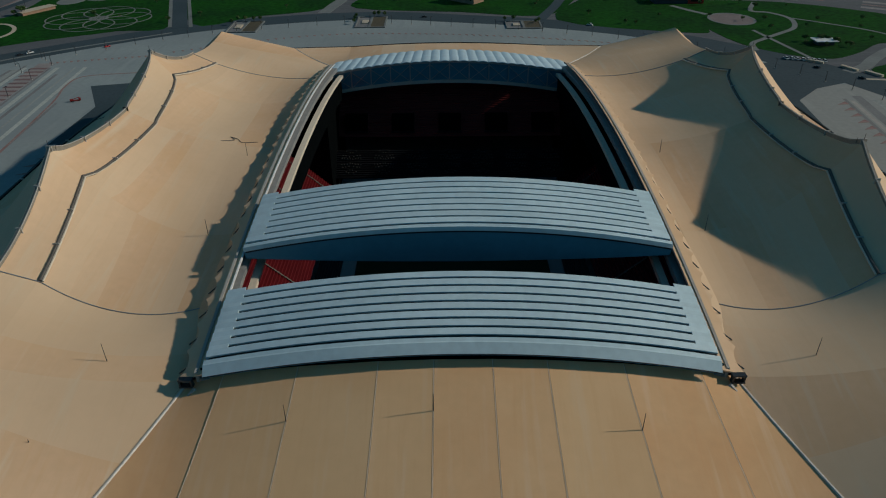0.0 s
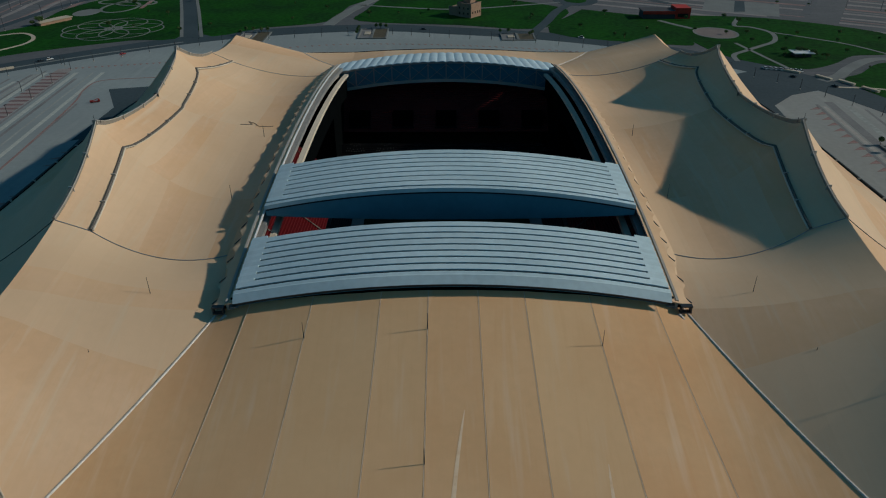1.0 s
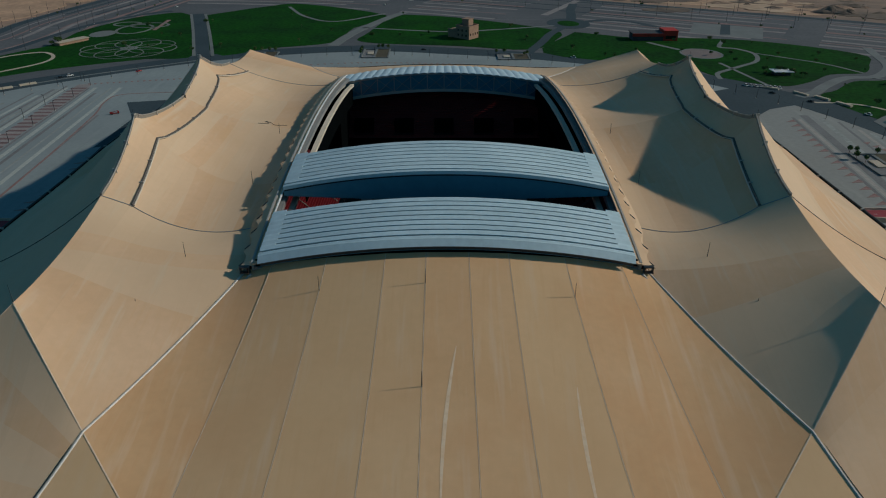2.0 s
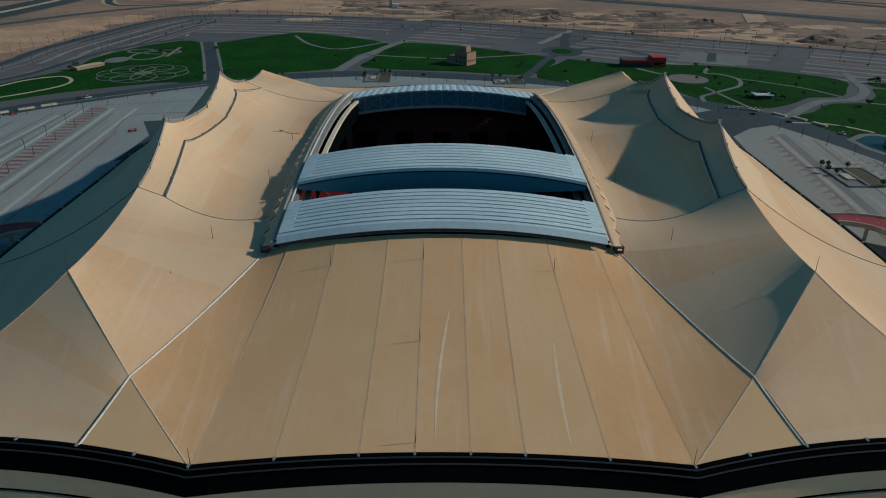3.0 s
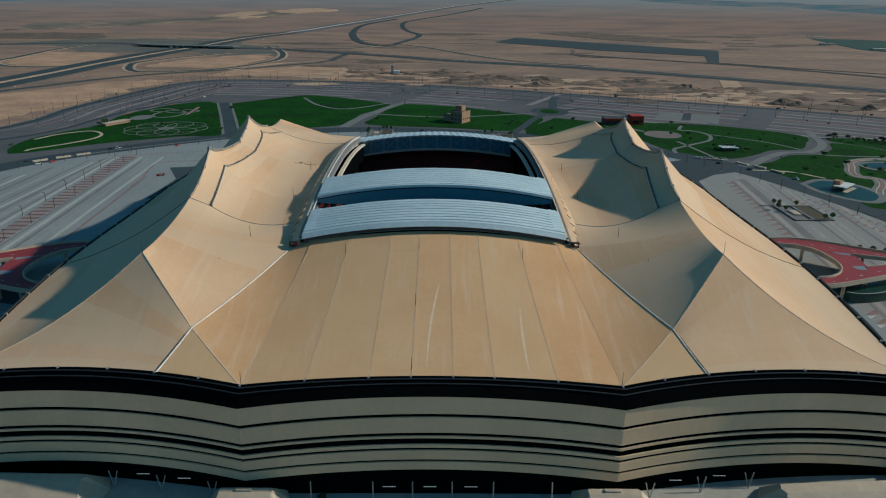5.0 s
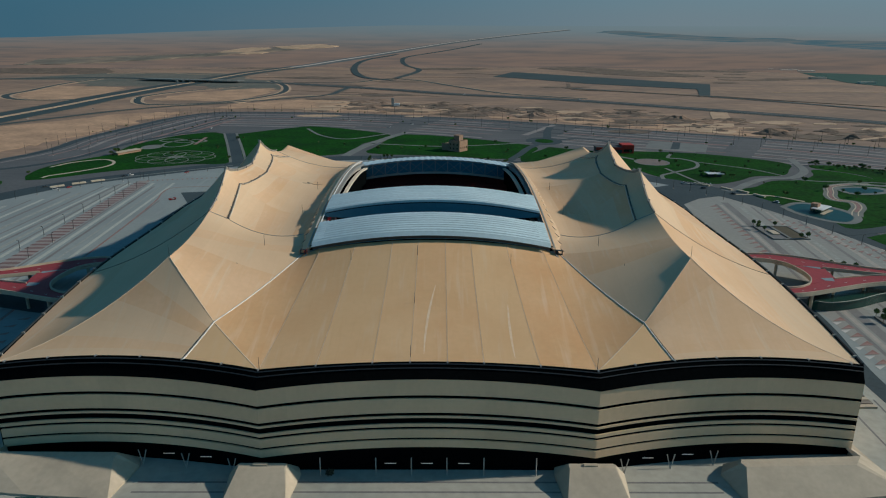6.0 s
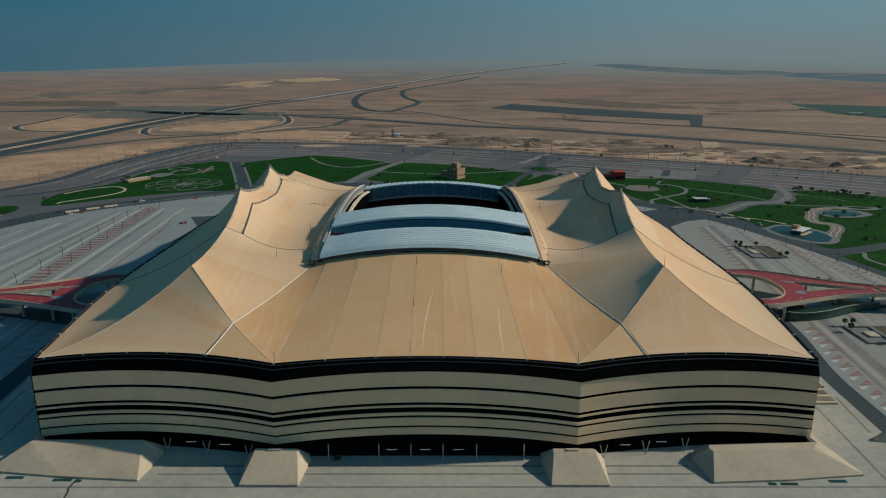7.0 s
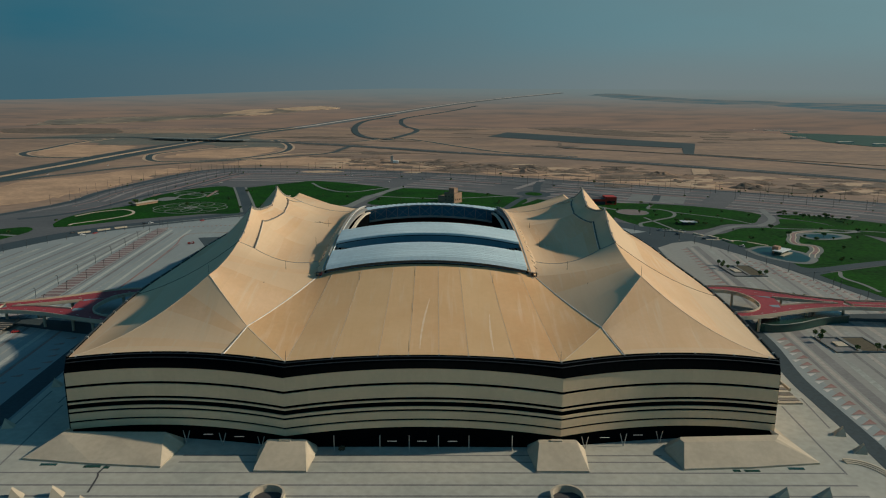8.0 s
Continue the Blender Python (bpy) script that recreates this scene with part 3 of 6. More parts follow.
def dip(fn, d):
    """The same sheet, hanging d lower in its middle."""
    return lambda s, t: fn(s, t) + V((0, 0, -d * 16 * s * (1 - s) * t * (1 - t)))


e1cr = bow(E1, CR, 0.3)
PATCHES.append((coons(bow(E1, T1, 1.2), bow(CR, RN, 1.0), e1cr, bow(T1, RN)), 16, 10))
e1e2 = lambda t: eave_side(t * 0.287)
PATCHES.append((coons(e1e2, lambda t: CR, e1cr, bow(eave_side(0.287), CR, 0.2)), 8, 10))
e2ct = lambda t: eave_side(lerp(0.287, 1, t))
ridge = bow(CT, PK1, 4.7)
PATCHES.append((coons(e2ct, bow(CR, PK1, 0.2), bow(eave_side(0.287), CR, 0.2), ridge), 16, 18))
low_arc = bow(S1, Q2, 3.2, (0, -2, 0))
arc = lambda t: low_arc(t / 0.85) if t < 0.85 else lerp(Q2, P2, (t - 0.85) / 0.15)
PATCHES.append((dip(coons(bow(CR, PK1, 0.2), arc, chain(bow(CR, RN, 1.0), bow(RN, S1, -0.4)), bow(PK1, P2, 1.6)), -1.2), 18, 18))


def rail_foot(w):
    return rail_z(w) - 5.0 - 1.2 * max(0.0, 1 - (w / 77) ** 2)


def rail_edge(w0, w1):
    return lambda t: V((55.0, lerp(w0, w1, t), rail_foot(lerp(w0, w1, t))))


q23, q33 = bow(Q2, Q3, 0.8), hang(Q3, 2.0, -3.4, 0.55)
half_q33 = lambda t: q33(t / 2)
fold = bow(V((55.8, -50, rail_foot(-50))), Q3, 5.5)
PATCHES.append((coons(rail_edge(-77, -50), q23, bow(S1, Q2, 3.2, (0, -2, 0)), fold), 12, 18))
mid_rail, mid_q = rail_edge(-50, 0)(1), half_q33(1)
PATCHES.append((coons(rail_edge(-50, 0), half_q33, fold, bow(mid_rail, mid_q, 1.9)), 12, 18))
# the raised strip along the ridge
p23, p33 = bow(P2, P3, 2.2), hang(P3, 5.4, -1.4, 0.7)
half_p33 = lambda t: p33(t / 2)
up = V((0, 0, 0.3))
STRIPS = [coons(lambda t: q23(t) + up * min(1, t * 5), p23, bow(Q2, P2), bow(Q3 + up, P3, 0.4)),
          coons(lambda t: half_q33(t) + up, half_p33, bow(Q3 + up, P3, 0.4), bow(half_q33(1) + up, half_p33(1)))]
# the outer slopes
EA, EB = side_eave(-78), side_eave(-41)
oa, ob2 = bow(EA, P2, 3.5), bow(EB, P3, 5.5)
se = lambda w0, w1: (lambda t: side_eave(lerp(w0, w1, t)))
PATCHES.append((coons(se(-163.5, -78), bow(PK1, P2, 1.6), ridge, oa), 18, 16))
PATCHES.append((coons(se(-78, -41), p23, oa, ob2), 10, 16))
PATCHES.append((coons(se(-41, 0), half_p33, ob2, bow(side_eave(0), half_p33(1), 4.0)), 10, 16))
for mx, my in MIRRORS:
    for k, (fn, nu, nv) in enumerate(PATCHES):
        strips = 1 if k < 2 else 3 if my < 0 or k > 5 else 6
        for i in range(strips):
            cut = lambda s, t: fn(s, lerp(i / strips, (i + 1) / strips, t))
            fabric(cut, nu, max(4, nv // strips + 1), mx, my, mat=FABRIC if k < 2 and my > 0 else SIDE_FABRIC)
    for fn in STRIPS:
        fabric(fn, 12, 4, mx, my, "raised fabric strip along the ridge", "ridge_strip", thick=0.9)
    for g, nm in ((q23, "ridge_gutter"), (half_q33, "ridge_gutter")):
        cord(g, 0.42, GUTTER_CLOTH, 12, nm, mx, my, 0.32, "taupe gutter along the ridge strip")
        # Pale cord puts the gutter's sunlit inner edge into the colour.
        cord(lambda t: g(t) + V((-0.62, 0, -0.1)), 0.24 if g is q23 else 0.14, WHITE_FABRIC, 10, "gutter_lip", mx, my, 0.3, "pale cord painted as the ridge gutter's sunlit lip")
        for t in (0.33, 0.66):
            q = mirrored(g(t), mx, my)
            part("clamp", Shape().box(q.x - 0.7, q.x + 0.7, q.y - 0.12, q.y + 0.12, q.z + 0.1, q.z + 0.9), FASCIA, stadium)
    for g in (p23, half_p33):
        beam = lambda s, t: mirrored(g(s), mx, my) + V((-0.3, 0, lerp(-0.4, 0.7, t)))
        part("ridge_beam", Shape().sheet(beam, 10, 1, 0.6, V((1, 0, 0))), RIDGE_METAL, stadium, "pale box-section ridge beam")
        # Thin cap cord added for the beam's pale top edge.
        cord(lambda t: g(t) + V((-0.42, 0, 0)), 0.13, FASCIA, 10, "ridge_cap", mx, my, 0.85, "pale cap cord along the top of the ridge beam")
        for t in (0.35, 0.7, 1.0):
            q = mirrored(g(t), mx, my)
            part("clamp", Shape().box(q.x - 0.7, q.x + 0.7, q.y - 0.14, q.y + 0.14, q.z - 0.5, q.z + 1.0), FASCIA, stadium, "pale clamp on the ridge beam")
    cord(arc, 0.13, GUTTER, 20, "seam", mx, my, 0.1)
    cord(chain(bow(eave_side(0.287), CR, 0.2), bow(CR, RN, 1.0)), 0.3, PALE_GUTTER, 20, "gutter", mx, my, 0.0, "pale metal rain gutter")
    # Dark cord drawn along the gutter in place of its shadow side.
    cord(lambda t: chain(bow(eave_side(0.287), CR, 0.2), bow(CR, RN, 1.0))(t) + V((0.55, 0.3, 0)), 0.12, DARK_SEAM, 20, "seam", mx, my, 0.05)
    cord(e1cr, 0.1, SEAM, 8, "seam", mx, my, 0.05)
    cord(bow(CR, PK1, 0.2), 0.09, SEAM, 10, "seam", mx, my, 0.05)
    cord(ridge, 0.1, SEAM, 12, "seam", mx, my, 0.05)
    cord(oa, 0.12, DARK_SEAM, 14, "seam", mx, my, 0.08)

# eave parapet and striped walls
def wall_mid(u):
    k = 1 - (u / 54.5) ** 2
    return V((u, -175.3 + 0.3 * k, 29.7 + 4.0 * k))


def wall_bay(t):
    k = 4 * t * (1 - t)
    return lerp(W1, WC, t) + V((0, 2.6 * k, 2.2 * k))


def wall_long(w):
    p = side_eave(w)
    return V((p.x + 1.6, w, p.z - 5.5))


BANDS = [(0, -5.75), (-6.9, -12.0), (-13.15, -13.9), (-15.95, -17.1), (-18.0, -21.1), (-21.9, -24.6)]


def wall_run(eave, wall, n, out):
    """One bay: black backing down to the ground, beige bands, sloping black parapet with its pipe."""
    def band(a_, b_, off):
        return lambda s, t: wall(s) + out * off + V((0, 0, lerp(a_, b_, t)))
    part("wall_backing", Shape().sheet(lambda s, t: V((*(wall(s) - out * 0.7).xy, lerp(-0.2, wall(s).z + 0.2, t))), n, 1, 0.5, -out), BLACK, stadium, "black fabric wall")
    part("parapet", Shape().sheet(lambda s, t: lerp(wall(s) + out * 0.3, eave(s) + out * 0.5 + V((0, 0, 0.2)), t), n, 1, 0.8, -out), BLACK, stadium, "sloping black eave band")
    for hi, lo in BANDS:
        part("wall_band", Shape().sheet(band(lo, hi, 0.0), n, 1, 0.5, -out), FACADE, stadium, "beige fabric band")
    ts = [i / n for i in range(n + 1)]
    for d in (0.5, 1.5):
        part("eave_pipe", Shape().sweep([lerp(eave(t), wall(t), d / 4) + out * 0.5 + V((0, 0, 0.45)) for t in ts], 0.2), STEEL, stadium, "dark steel eave pipe")


for mx, my in ((1, 1), (-1, 1), (1, -1), (-1, -1)):
    o = V((0, -my, 0))
    wall_run(lambda t: mirrored(eave_side(t), mx, my), lambda t: mirrored(wall_bay(t), mx, my), 22, o)
    for w0, w1 in ((-163.5, -82), (-82, 0)):
        wall_run(lambda t: mirrored(side_eave(lerp(w0, w1, t)), mx, my), lambda t: mirrored(wall_long(lerp(w0, w1, t)), mx, my), 12, V((mx, 0, 0)))
for my in (1, -1):
    wall_run(lambda t: mirrored(eave_mid(lerp(-54, 54, t)), 1, my), lambda t: mirrored(wall_mid(lerp(-54.5, 54.5, t)), 1, my), 22, V((0, -my, 0)))

for mx in (1, -1):
    for my in (1, -1):
        q = mirrored(V((143.9, -164.7, 0)), mx, my)
        part("corner_post", Shape().box(q.x - 0.6, q.x + 0.3, q.y - 0.9, q.y + 1.0, 0, 27.4), BLACK, stadium, "black corner of the wall")

# rails beside the opening
def rail(mx):
    n = 44
    ws = [lerp(-99, 97, i / n) for i in range(n + 1)]
    def fn(s_, t):
        dip_ = abs(math.sin(s_ * math.pi * 27)) ** 0.7
        u, w = lerp(49.5, 54.6 - 1.2 * dip_, t), lerp(-99, 97, s_)
        d = u - 49.5
        return V((mx * u, w, rail_z(w) - 1.9 - 0.28 * d - 0.2 * dip_ * t * t))
    part("rail_cover", Shape().sheet(fn, 216, 4, 0.3), SIDE_FABRIC, stadium, "scalloped fabric cover over the roof rail", True)
    side = lambda a, b, z0, z1: (lambda s_, t: V((mx * lerp(a, b, t), lerp(-98.5, 96.5, s_), rail_z(lerp(-99, 97, s_)) + lerp(z0, z1, t))))
    def flash(s_, t):
        w = lerp(-97.5, 96.5, s_)
        outer = lerp(53.6, 56.4, min(1.0, (97.6 - abs(w)) / 20))
        return V((mx * lerp(52.2, outer, t), w, lerp(rail_z(w) - 3.5, rail_foot(w) - 0.5, t)))
    part("rail_flashing", Shape().sheet(flash, 60, 1, 0.2), SIDE_FABRIC, stadium, "fabric flashing under the rail cover", True)
    part("rail_wall", Shape().sheet(side(50.3, 50.5, -7.5, -1.9), n, 1, 0.6, V((mx, 0, 0))), FASCIA, stadium, "grey box girder wall", True)
    part("rail_ledge", Shape().sheet(side(48.4, 50.3, -3.6, -3.4), n, 1, 1.4), GUTTER, stadium, "grey metal ledge", True)
    part("rail_ledge", Shape().sheet(side(46.0, 47.7, -6.4, -6.4), n, 1, 1.2), WHITE_FABRIC, stadium, "grey lower ledge", True)
    # Black sheet added below the ledge; it hides the sunlit seats behind.
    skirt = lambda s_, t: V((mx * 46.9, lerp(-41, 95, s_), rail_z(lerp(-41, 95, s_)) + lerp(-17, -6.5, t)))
    part("rail_mask", Shape().sheet(skirt, n, 1, 0.5, V((mx, 0, 0))), BLACK, stadium, "black sheet added under the rail to hide sunlit seats", True)
    # Lit and shaded colours: white for the sunward-facing left track, dark for the right.
    part("rail_track", Shape().sheet(side(49.15, 49.5, -1.65, -1.6), n, 1, 0.4), WHITE_PAINT if mx < 0 else STEEL, stadium, "track edge, coloured white on the sunlit side, dark on the other", True)
    for i in range(26):
        w = lerp(-96, 94, i / 25)
        part("strut", Shape().tube((mx * 53.2, w, rail_z(w) - 3.2), (mx * 55.4, w, rail_foot(w)), 0.14, 0.14, 6), STEEL, stadium)
    m = pose(mx * 52.6, -99.6, 0)
    for x in (-1.1, 1.1):
        part("end_post", Shape().box(x - 0.15, x + 0.15, -0.5, 0.5, 50.9, 52.3, m), STEEL, stadium)
    for z in (50.6, 52.2):
        part("end_beam", Shape().box(-1.3, 1.3, -0.6, 0.6, z, z + 0.3, m), STEEL, stadium)
    part("end_bracket", Shape().tube((mx * 51.0, -100, 50.4), (mx * 53.6, -103, 48.2), 0.45, 0.3, 6), FASCIA, stadium, "grey bracket under the rail end")


rail(1), rail(-1)


# sliding roof sections
def sliding_roof(w0, w1, belly):
    arch = lambda u, w: rail_z(w) + 5.2 * (1 - (u / 49.0) ** 2)
    n = 8
    wide = 48.9
    fn = lambda s, t: V((lerp(-48.6, 48.6, s), lerp(w0 + 0.1, w1 - 0.2, t), arch(lerp(-48.6, 48.6, s), lerp(w0, w1, t)) - 0.95))
    deck = part("sliding_roof", Shape().sheet(fn, 36, 4, 0.4), DARK_SEAM, stadium, "arched sliding roof section of pale metal strips", True)
    for k in range(n + 1):
        a_ = lerp(w0 + 2.1, w1, (k - 1) / n) if k else w0
        b_ = lerp(w0 + 2.1, w1, k / n) if k else w0 + 2.1
        gap = 1.15 if k == 0 else 0.98
        fn = lambda s, t: V((lerp(-wide, wide, s), lerp(a_, b_ - gap, t), arch(lerp(-wide, wide, s), lerp(a_, b_, t)) + 0.10 + 0.18 * t))
        part("roof_strip", Shape().sheet(fn, 36, 1, 0.3), ROOF_METAL, deck, smooth=True)
        for side in (-1, 1):
            fn = lambda s, t: V((side * lerp(44.9, 48.8, s), lerp(a_ + 0.05, b_ + 0.02, t), arch(lerp(44.9, 48.8, s), lerp(a_, b_, t)) + 0.16 + 0.20 * t))
            if k:
                part("end_plate", Shape().sheet(fn, 3, 1, 0.3), ROOF_METAL, deck, smooth=True)
    low = (lambda u, w: rail_z(w) - 2.6 - 1.2 * (1 - (u / 49) ** 2)) if belly else (lambda u, w: arch(u, w) - 3.0)
    for wf, o, nm in ((w0 + 0.15, V((0, 1, 0)), "front_face"), (w1 - 0.3, V((0, -1, 0)), "back_face")):
        fn = lambda s, t: V((lerp(-48.8, 48.8, s), wf, lerp(low(lerp(-48.8, 48.8, s), wf), arch(lerp(-48.8, 48.8, s), wf) - 0.3, t)))
        part(nm, Shape().sheet(fn, 30, 3, 0.4, o), BELLY if belly or nm == "back_face" else STEEL, deck, "blue-grey end face" if belly else "dark end face", True)
    fn = lambda s, t: V((lerp(-48.8, 48.8, s), lerp(w0 + 0.3, w1 - 0.4, t), low(lerp(-48.8, 48.8, s), lerp(w0, w1, t)) + 0.1))
    part("roof_underside", Shape().sheet(fn, 30, 4, 0.3), BELLY, deck, "blue-grey underside", True)
    fn = lambda s, t: V((lerp(-48.9, 48.9, s), w0 - lerp(1.5 if not belly else 0.3, 0.1, t), arch(lerp(-48.9, 48.9, s), w0) + lerp(-1.35 if not belly else -0.7, 0.3, t)))
    part("edge_beam", Shape().sheet(fn, 36, 1, 0.35, V((0, 1, 0))), ROOF_METAL, deck, "pale edge beam", True)
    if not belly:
        # Black sheet stands in for the thin shaded gap below the edge beam.
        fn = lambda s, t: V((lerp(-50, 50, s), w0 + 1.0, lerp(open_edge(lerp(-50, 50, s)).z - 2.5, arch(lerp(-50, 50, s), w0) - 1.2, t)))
        part("shadow_gap", Shape().sheet(fn, 30, 1, 0.3, V((0, 1, 0))), BLACK, deck, "black sheet for the shaded gap under the roof edge", True)


sliding_roof(-99, -78.8, False)
sliding_roof(-64.3, -42, True)

# glazed arch and white cushions at the far end
far_top = lambda u: 54.6 - 5.0 * (u / 51) ** 2
PANES = 12
for k in range(PANES):
    a, b = lerp(-51, 51, k / PANES), lerp(-51, 51, (k + 1) / PANES)
    fn = lambda s, t, a=a, b=b: V((lerp(a + 0.25, b - 0.25, s), 96, far_top(lerp(a, b, s)) + lerp(-8.0, -0.6, t)))
    part("glass_pane", Shape().sheet(fn, 4, 1, 0.15, V((0, 1, 0))), GLASS, stadium)
    part("mullion", Shape().box(a - 0.25, a + 0.25, 95.7, 96.4, far_top(a) - 8.2, far_top(a) - 0.3), GUTTER, stadium)
    for p, q in ((-8, -1.0), (-1.0, -8)):
        part("truss_brace", Shape().tube((a, 95.5, far_top(a) + p), (b, 95.5, far_top(b) + q), 0.13), GUTTER, stadium)
for z0, z1 in ((-9.4, -8.0), (-0.7, 0.2)):
    fn = lambda s, t: V((lerp(-51.5, 51.5, s), 95.6, far_top(lerp(-51.5, 51.5, s)) + lerp(z0, z1, t)))
    part("arch_beam", Shape().sheet(fn, 30, 1, 1.2, V((0, 1, 0))), FASCIA if z0 < -5 else GUTTER, stadium, "grey arched beam", True)
CUSH = 26
for k in range(CUSH):
    a, b = lerp(-54, 54, k / CUSH), lerp(-54, 54, (k + 1) / CUSH)
    fn = lambda s, t, a=a, b=b: lerp(V((lerp(a, b, s), 95.4, far_top(lerp(a, b, s)) + 0.2)), mirrored(open_edge(abs(lerp(a, b, s)) * 0.95, -98.2), math.copysign(1, lerp(a, b, s)), -1) + V((0, 0, 0.2)), t) + V((0, 0, 0.35 * math.sin(math.pi * s) ** 0.8))
    part("roof_cushion", Shape().sheet(fn, 6, 4, 0.3), CUSHION, stadium, smooth=True)


# stands inside
def stand(name, line, d0, d1, z0, z1, rows, mat, label):
    """Stepped seat rows along a straight line (a, b, outward)."""
    p, q, out = line
    s = Shape()
    for r in range(rows):
        a_, b_ = lerp(d0, d1, r / rows), lerp(d0, d1, (r + 1) / rows)
        z, zn = lerp(z0, z1, r / rows), lerp(z0, z1, (r + 1) / rows)
        n = 10
        for u0, u1 in ((a_, a_), (a_, b_)):
            v = [lerp(p, q, i / n) + out * u0 + V((0, 0, z if u0 == u1 else zn)) for i in range(n + 1)]
            v += [lerp(p, q, i / n) + out * u1 + V((0, 0, zn)) for i in range(n + 1)]
            s.add(v, [(i, i + 1, n + 2 + i, n + 1 + i) for i in range(n)])
    tagged(part(name, s, mat, stadium, label), kind="stuff")


SIDES = [(V((36, -95, 0)), V((36, 66, 0)), V((1, 0, 0))), (V((-36, -95, 0)), V((-36, 66, 0)), V((-1, 0, 0))),
         (V((-50, 61, 0)), V((50, 61, 0)), V((0, 1, 0))), (V((-50, -61, 0)), V((50, -61, 0)), V((0, -1, 0)))]
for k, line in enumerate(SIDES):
    # Lower rows are black to stand in for the shade deep in the bowl.
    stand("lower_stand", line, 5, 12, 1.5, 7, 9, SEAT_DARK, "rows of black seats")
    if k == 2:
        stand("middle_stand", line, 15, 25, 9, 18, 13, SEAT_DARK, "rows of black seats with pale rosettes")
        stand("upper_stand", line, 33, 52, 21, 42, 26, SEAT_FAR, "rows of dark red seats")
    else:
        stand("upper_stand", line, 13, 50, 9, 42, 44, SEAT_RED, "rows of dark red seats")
# Black blocks added to keep the corners dark; no such walls are known.
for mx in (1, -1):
    part("corner_shade_block", Shape().box(min(mx * 50, mx * 90), max(mx * 50, mx * 90), 67, 112, 0.0, 44), BLACK, stadium, "black block added to darken the corner between stands")
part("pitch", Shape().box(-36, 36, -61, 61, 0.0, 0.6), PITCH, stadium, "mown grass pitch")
for k in range(7):
    u = (k - 3) * 14.5
    s = Shape()
    for ring, cnt in ((0.9, 6), (2.0, 12), (3.2, 18), (4.3, 24)):
        for i in range(cnt):
            g = 2 * math.pi * i / cnt
            x, t = u + ring * math.cos(g), 4.5 + ring * 0.95 * math.sin(g)
            w, z = 61 + 16 + t, 9.5 + 8.5 * t / 9 + 0.75
            if i % 3:
                s.box(x - 0.22, x + 0.22, w - 0.3, w + 0.3, z, z + 0.4)
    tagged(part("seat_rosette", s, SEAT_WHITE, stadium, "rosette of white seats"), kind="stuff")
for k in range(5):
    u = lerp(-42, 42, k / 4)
    # Solid black box: the entrance's inner shade is put into the colour.
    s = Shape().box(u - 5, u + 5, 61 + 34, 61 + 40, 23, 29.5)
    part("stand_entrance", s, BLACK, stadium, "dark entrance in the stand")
    part("entrance_rim", Shape().box(u - 5.4, u + 5.4, 61 + 33.4, 61 + 33.95, 22.6, 23.4), SEAT_DARK, stadium)
for mx in (1, -1):
    for k in range(7):
        w = lerp(-80, 60, k / 6)
        fn = lambda s, t: V((mx * (36 + lerp(13, 50, t)), w + lerp(-0.3, 0.3, s), lerp(9.9, 42.9, t)))
        part("stand_aisle", Shape().sheet(fn, 1, 2, 0.3), GUTTER_CLOTH, stadium, "pale stair aisle between seats")

# small things on the roof
def roof_rod(p, h, mx=1, my=1):
    p = V((p[0] * mx, p[1] * my, p[2]))
    part("rod", Shape().tube(p, p + V((0, 0, h)), 0.09, 0.05, 6), STEEL, stadium, "thin dark lightning rod")


for k, t in ((3, 0.86), (3, 0.45), (3, 0.04), (1, 0.85), (6, 0.82), (0, 0.01), (7, 0.01)):
    q = front(k, k, 0, t)
    roof_rod((q.x, q.y, q.z - 0.1), 4.2)
def on_patch(fn, u, w):
    """The point of a patch that lies nearest above (u, w)."""
    grid = [fn(i / 40, j / 40) for i in range(41) for j in range(41)]
    return min(grid, key=lambda p: (p.x - u) ** 2 + (p.y - w) ** 2)


for mx in (1, -1):
    roof_rod(on_patch(PATCHES[3][0], 70.0, -94), 4.4, mx)
    roof_rod(on_patch(PATCHES[3][0], 75.6, -114), 0.7, mx)
    roof_rod(PK1, 4.6, mx)
    roof_rod(on_patch(PATCHES[4][0], 62.0, -45), 4.6, mx)
    roof_rod(on_patch(PATCHES[5][0], 62.5, -6), 4.0, mx)
    for my in (1, -1):
        q = mirrored(P3, 1, my)
        roof_rod(q, 2.4, mx)
        roof_rod(q + V((-1.2, 0.8, -0.3)), 1.3, mx)
# loose cable on the sunlit slope
lie = [on_patch(PATCHES[5][0], u, w) for u, w in ((71.5, -1), (68.5, -3.2), (70.2, -5.4), (67.4, -5.0), (65.4, -2.6), (61.5, -3.4))]
part("loose_cable", Shape().sweep([V((-p.x, -p.y, p.z + 0.12)) for p in curve(lie, 5)], 0.09), GUTTER_CLOTH, stadium, "loose brown cable lying on the fabric")
for i in range(8):
    q = front(i, i, 0, 0)
    part("anchor_plate", Shape().box(q.x - 0.25, q.x + 0.25, q.y - 0.7, q.y + 0.4, q.z, q.z + 0.4), GUTTER, stadium, "grey anchor plate at the eave")
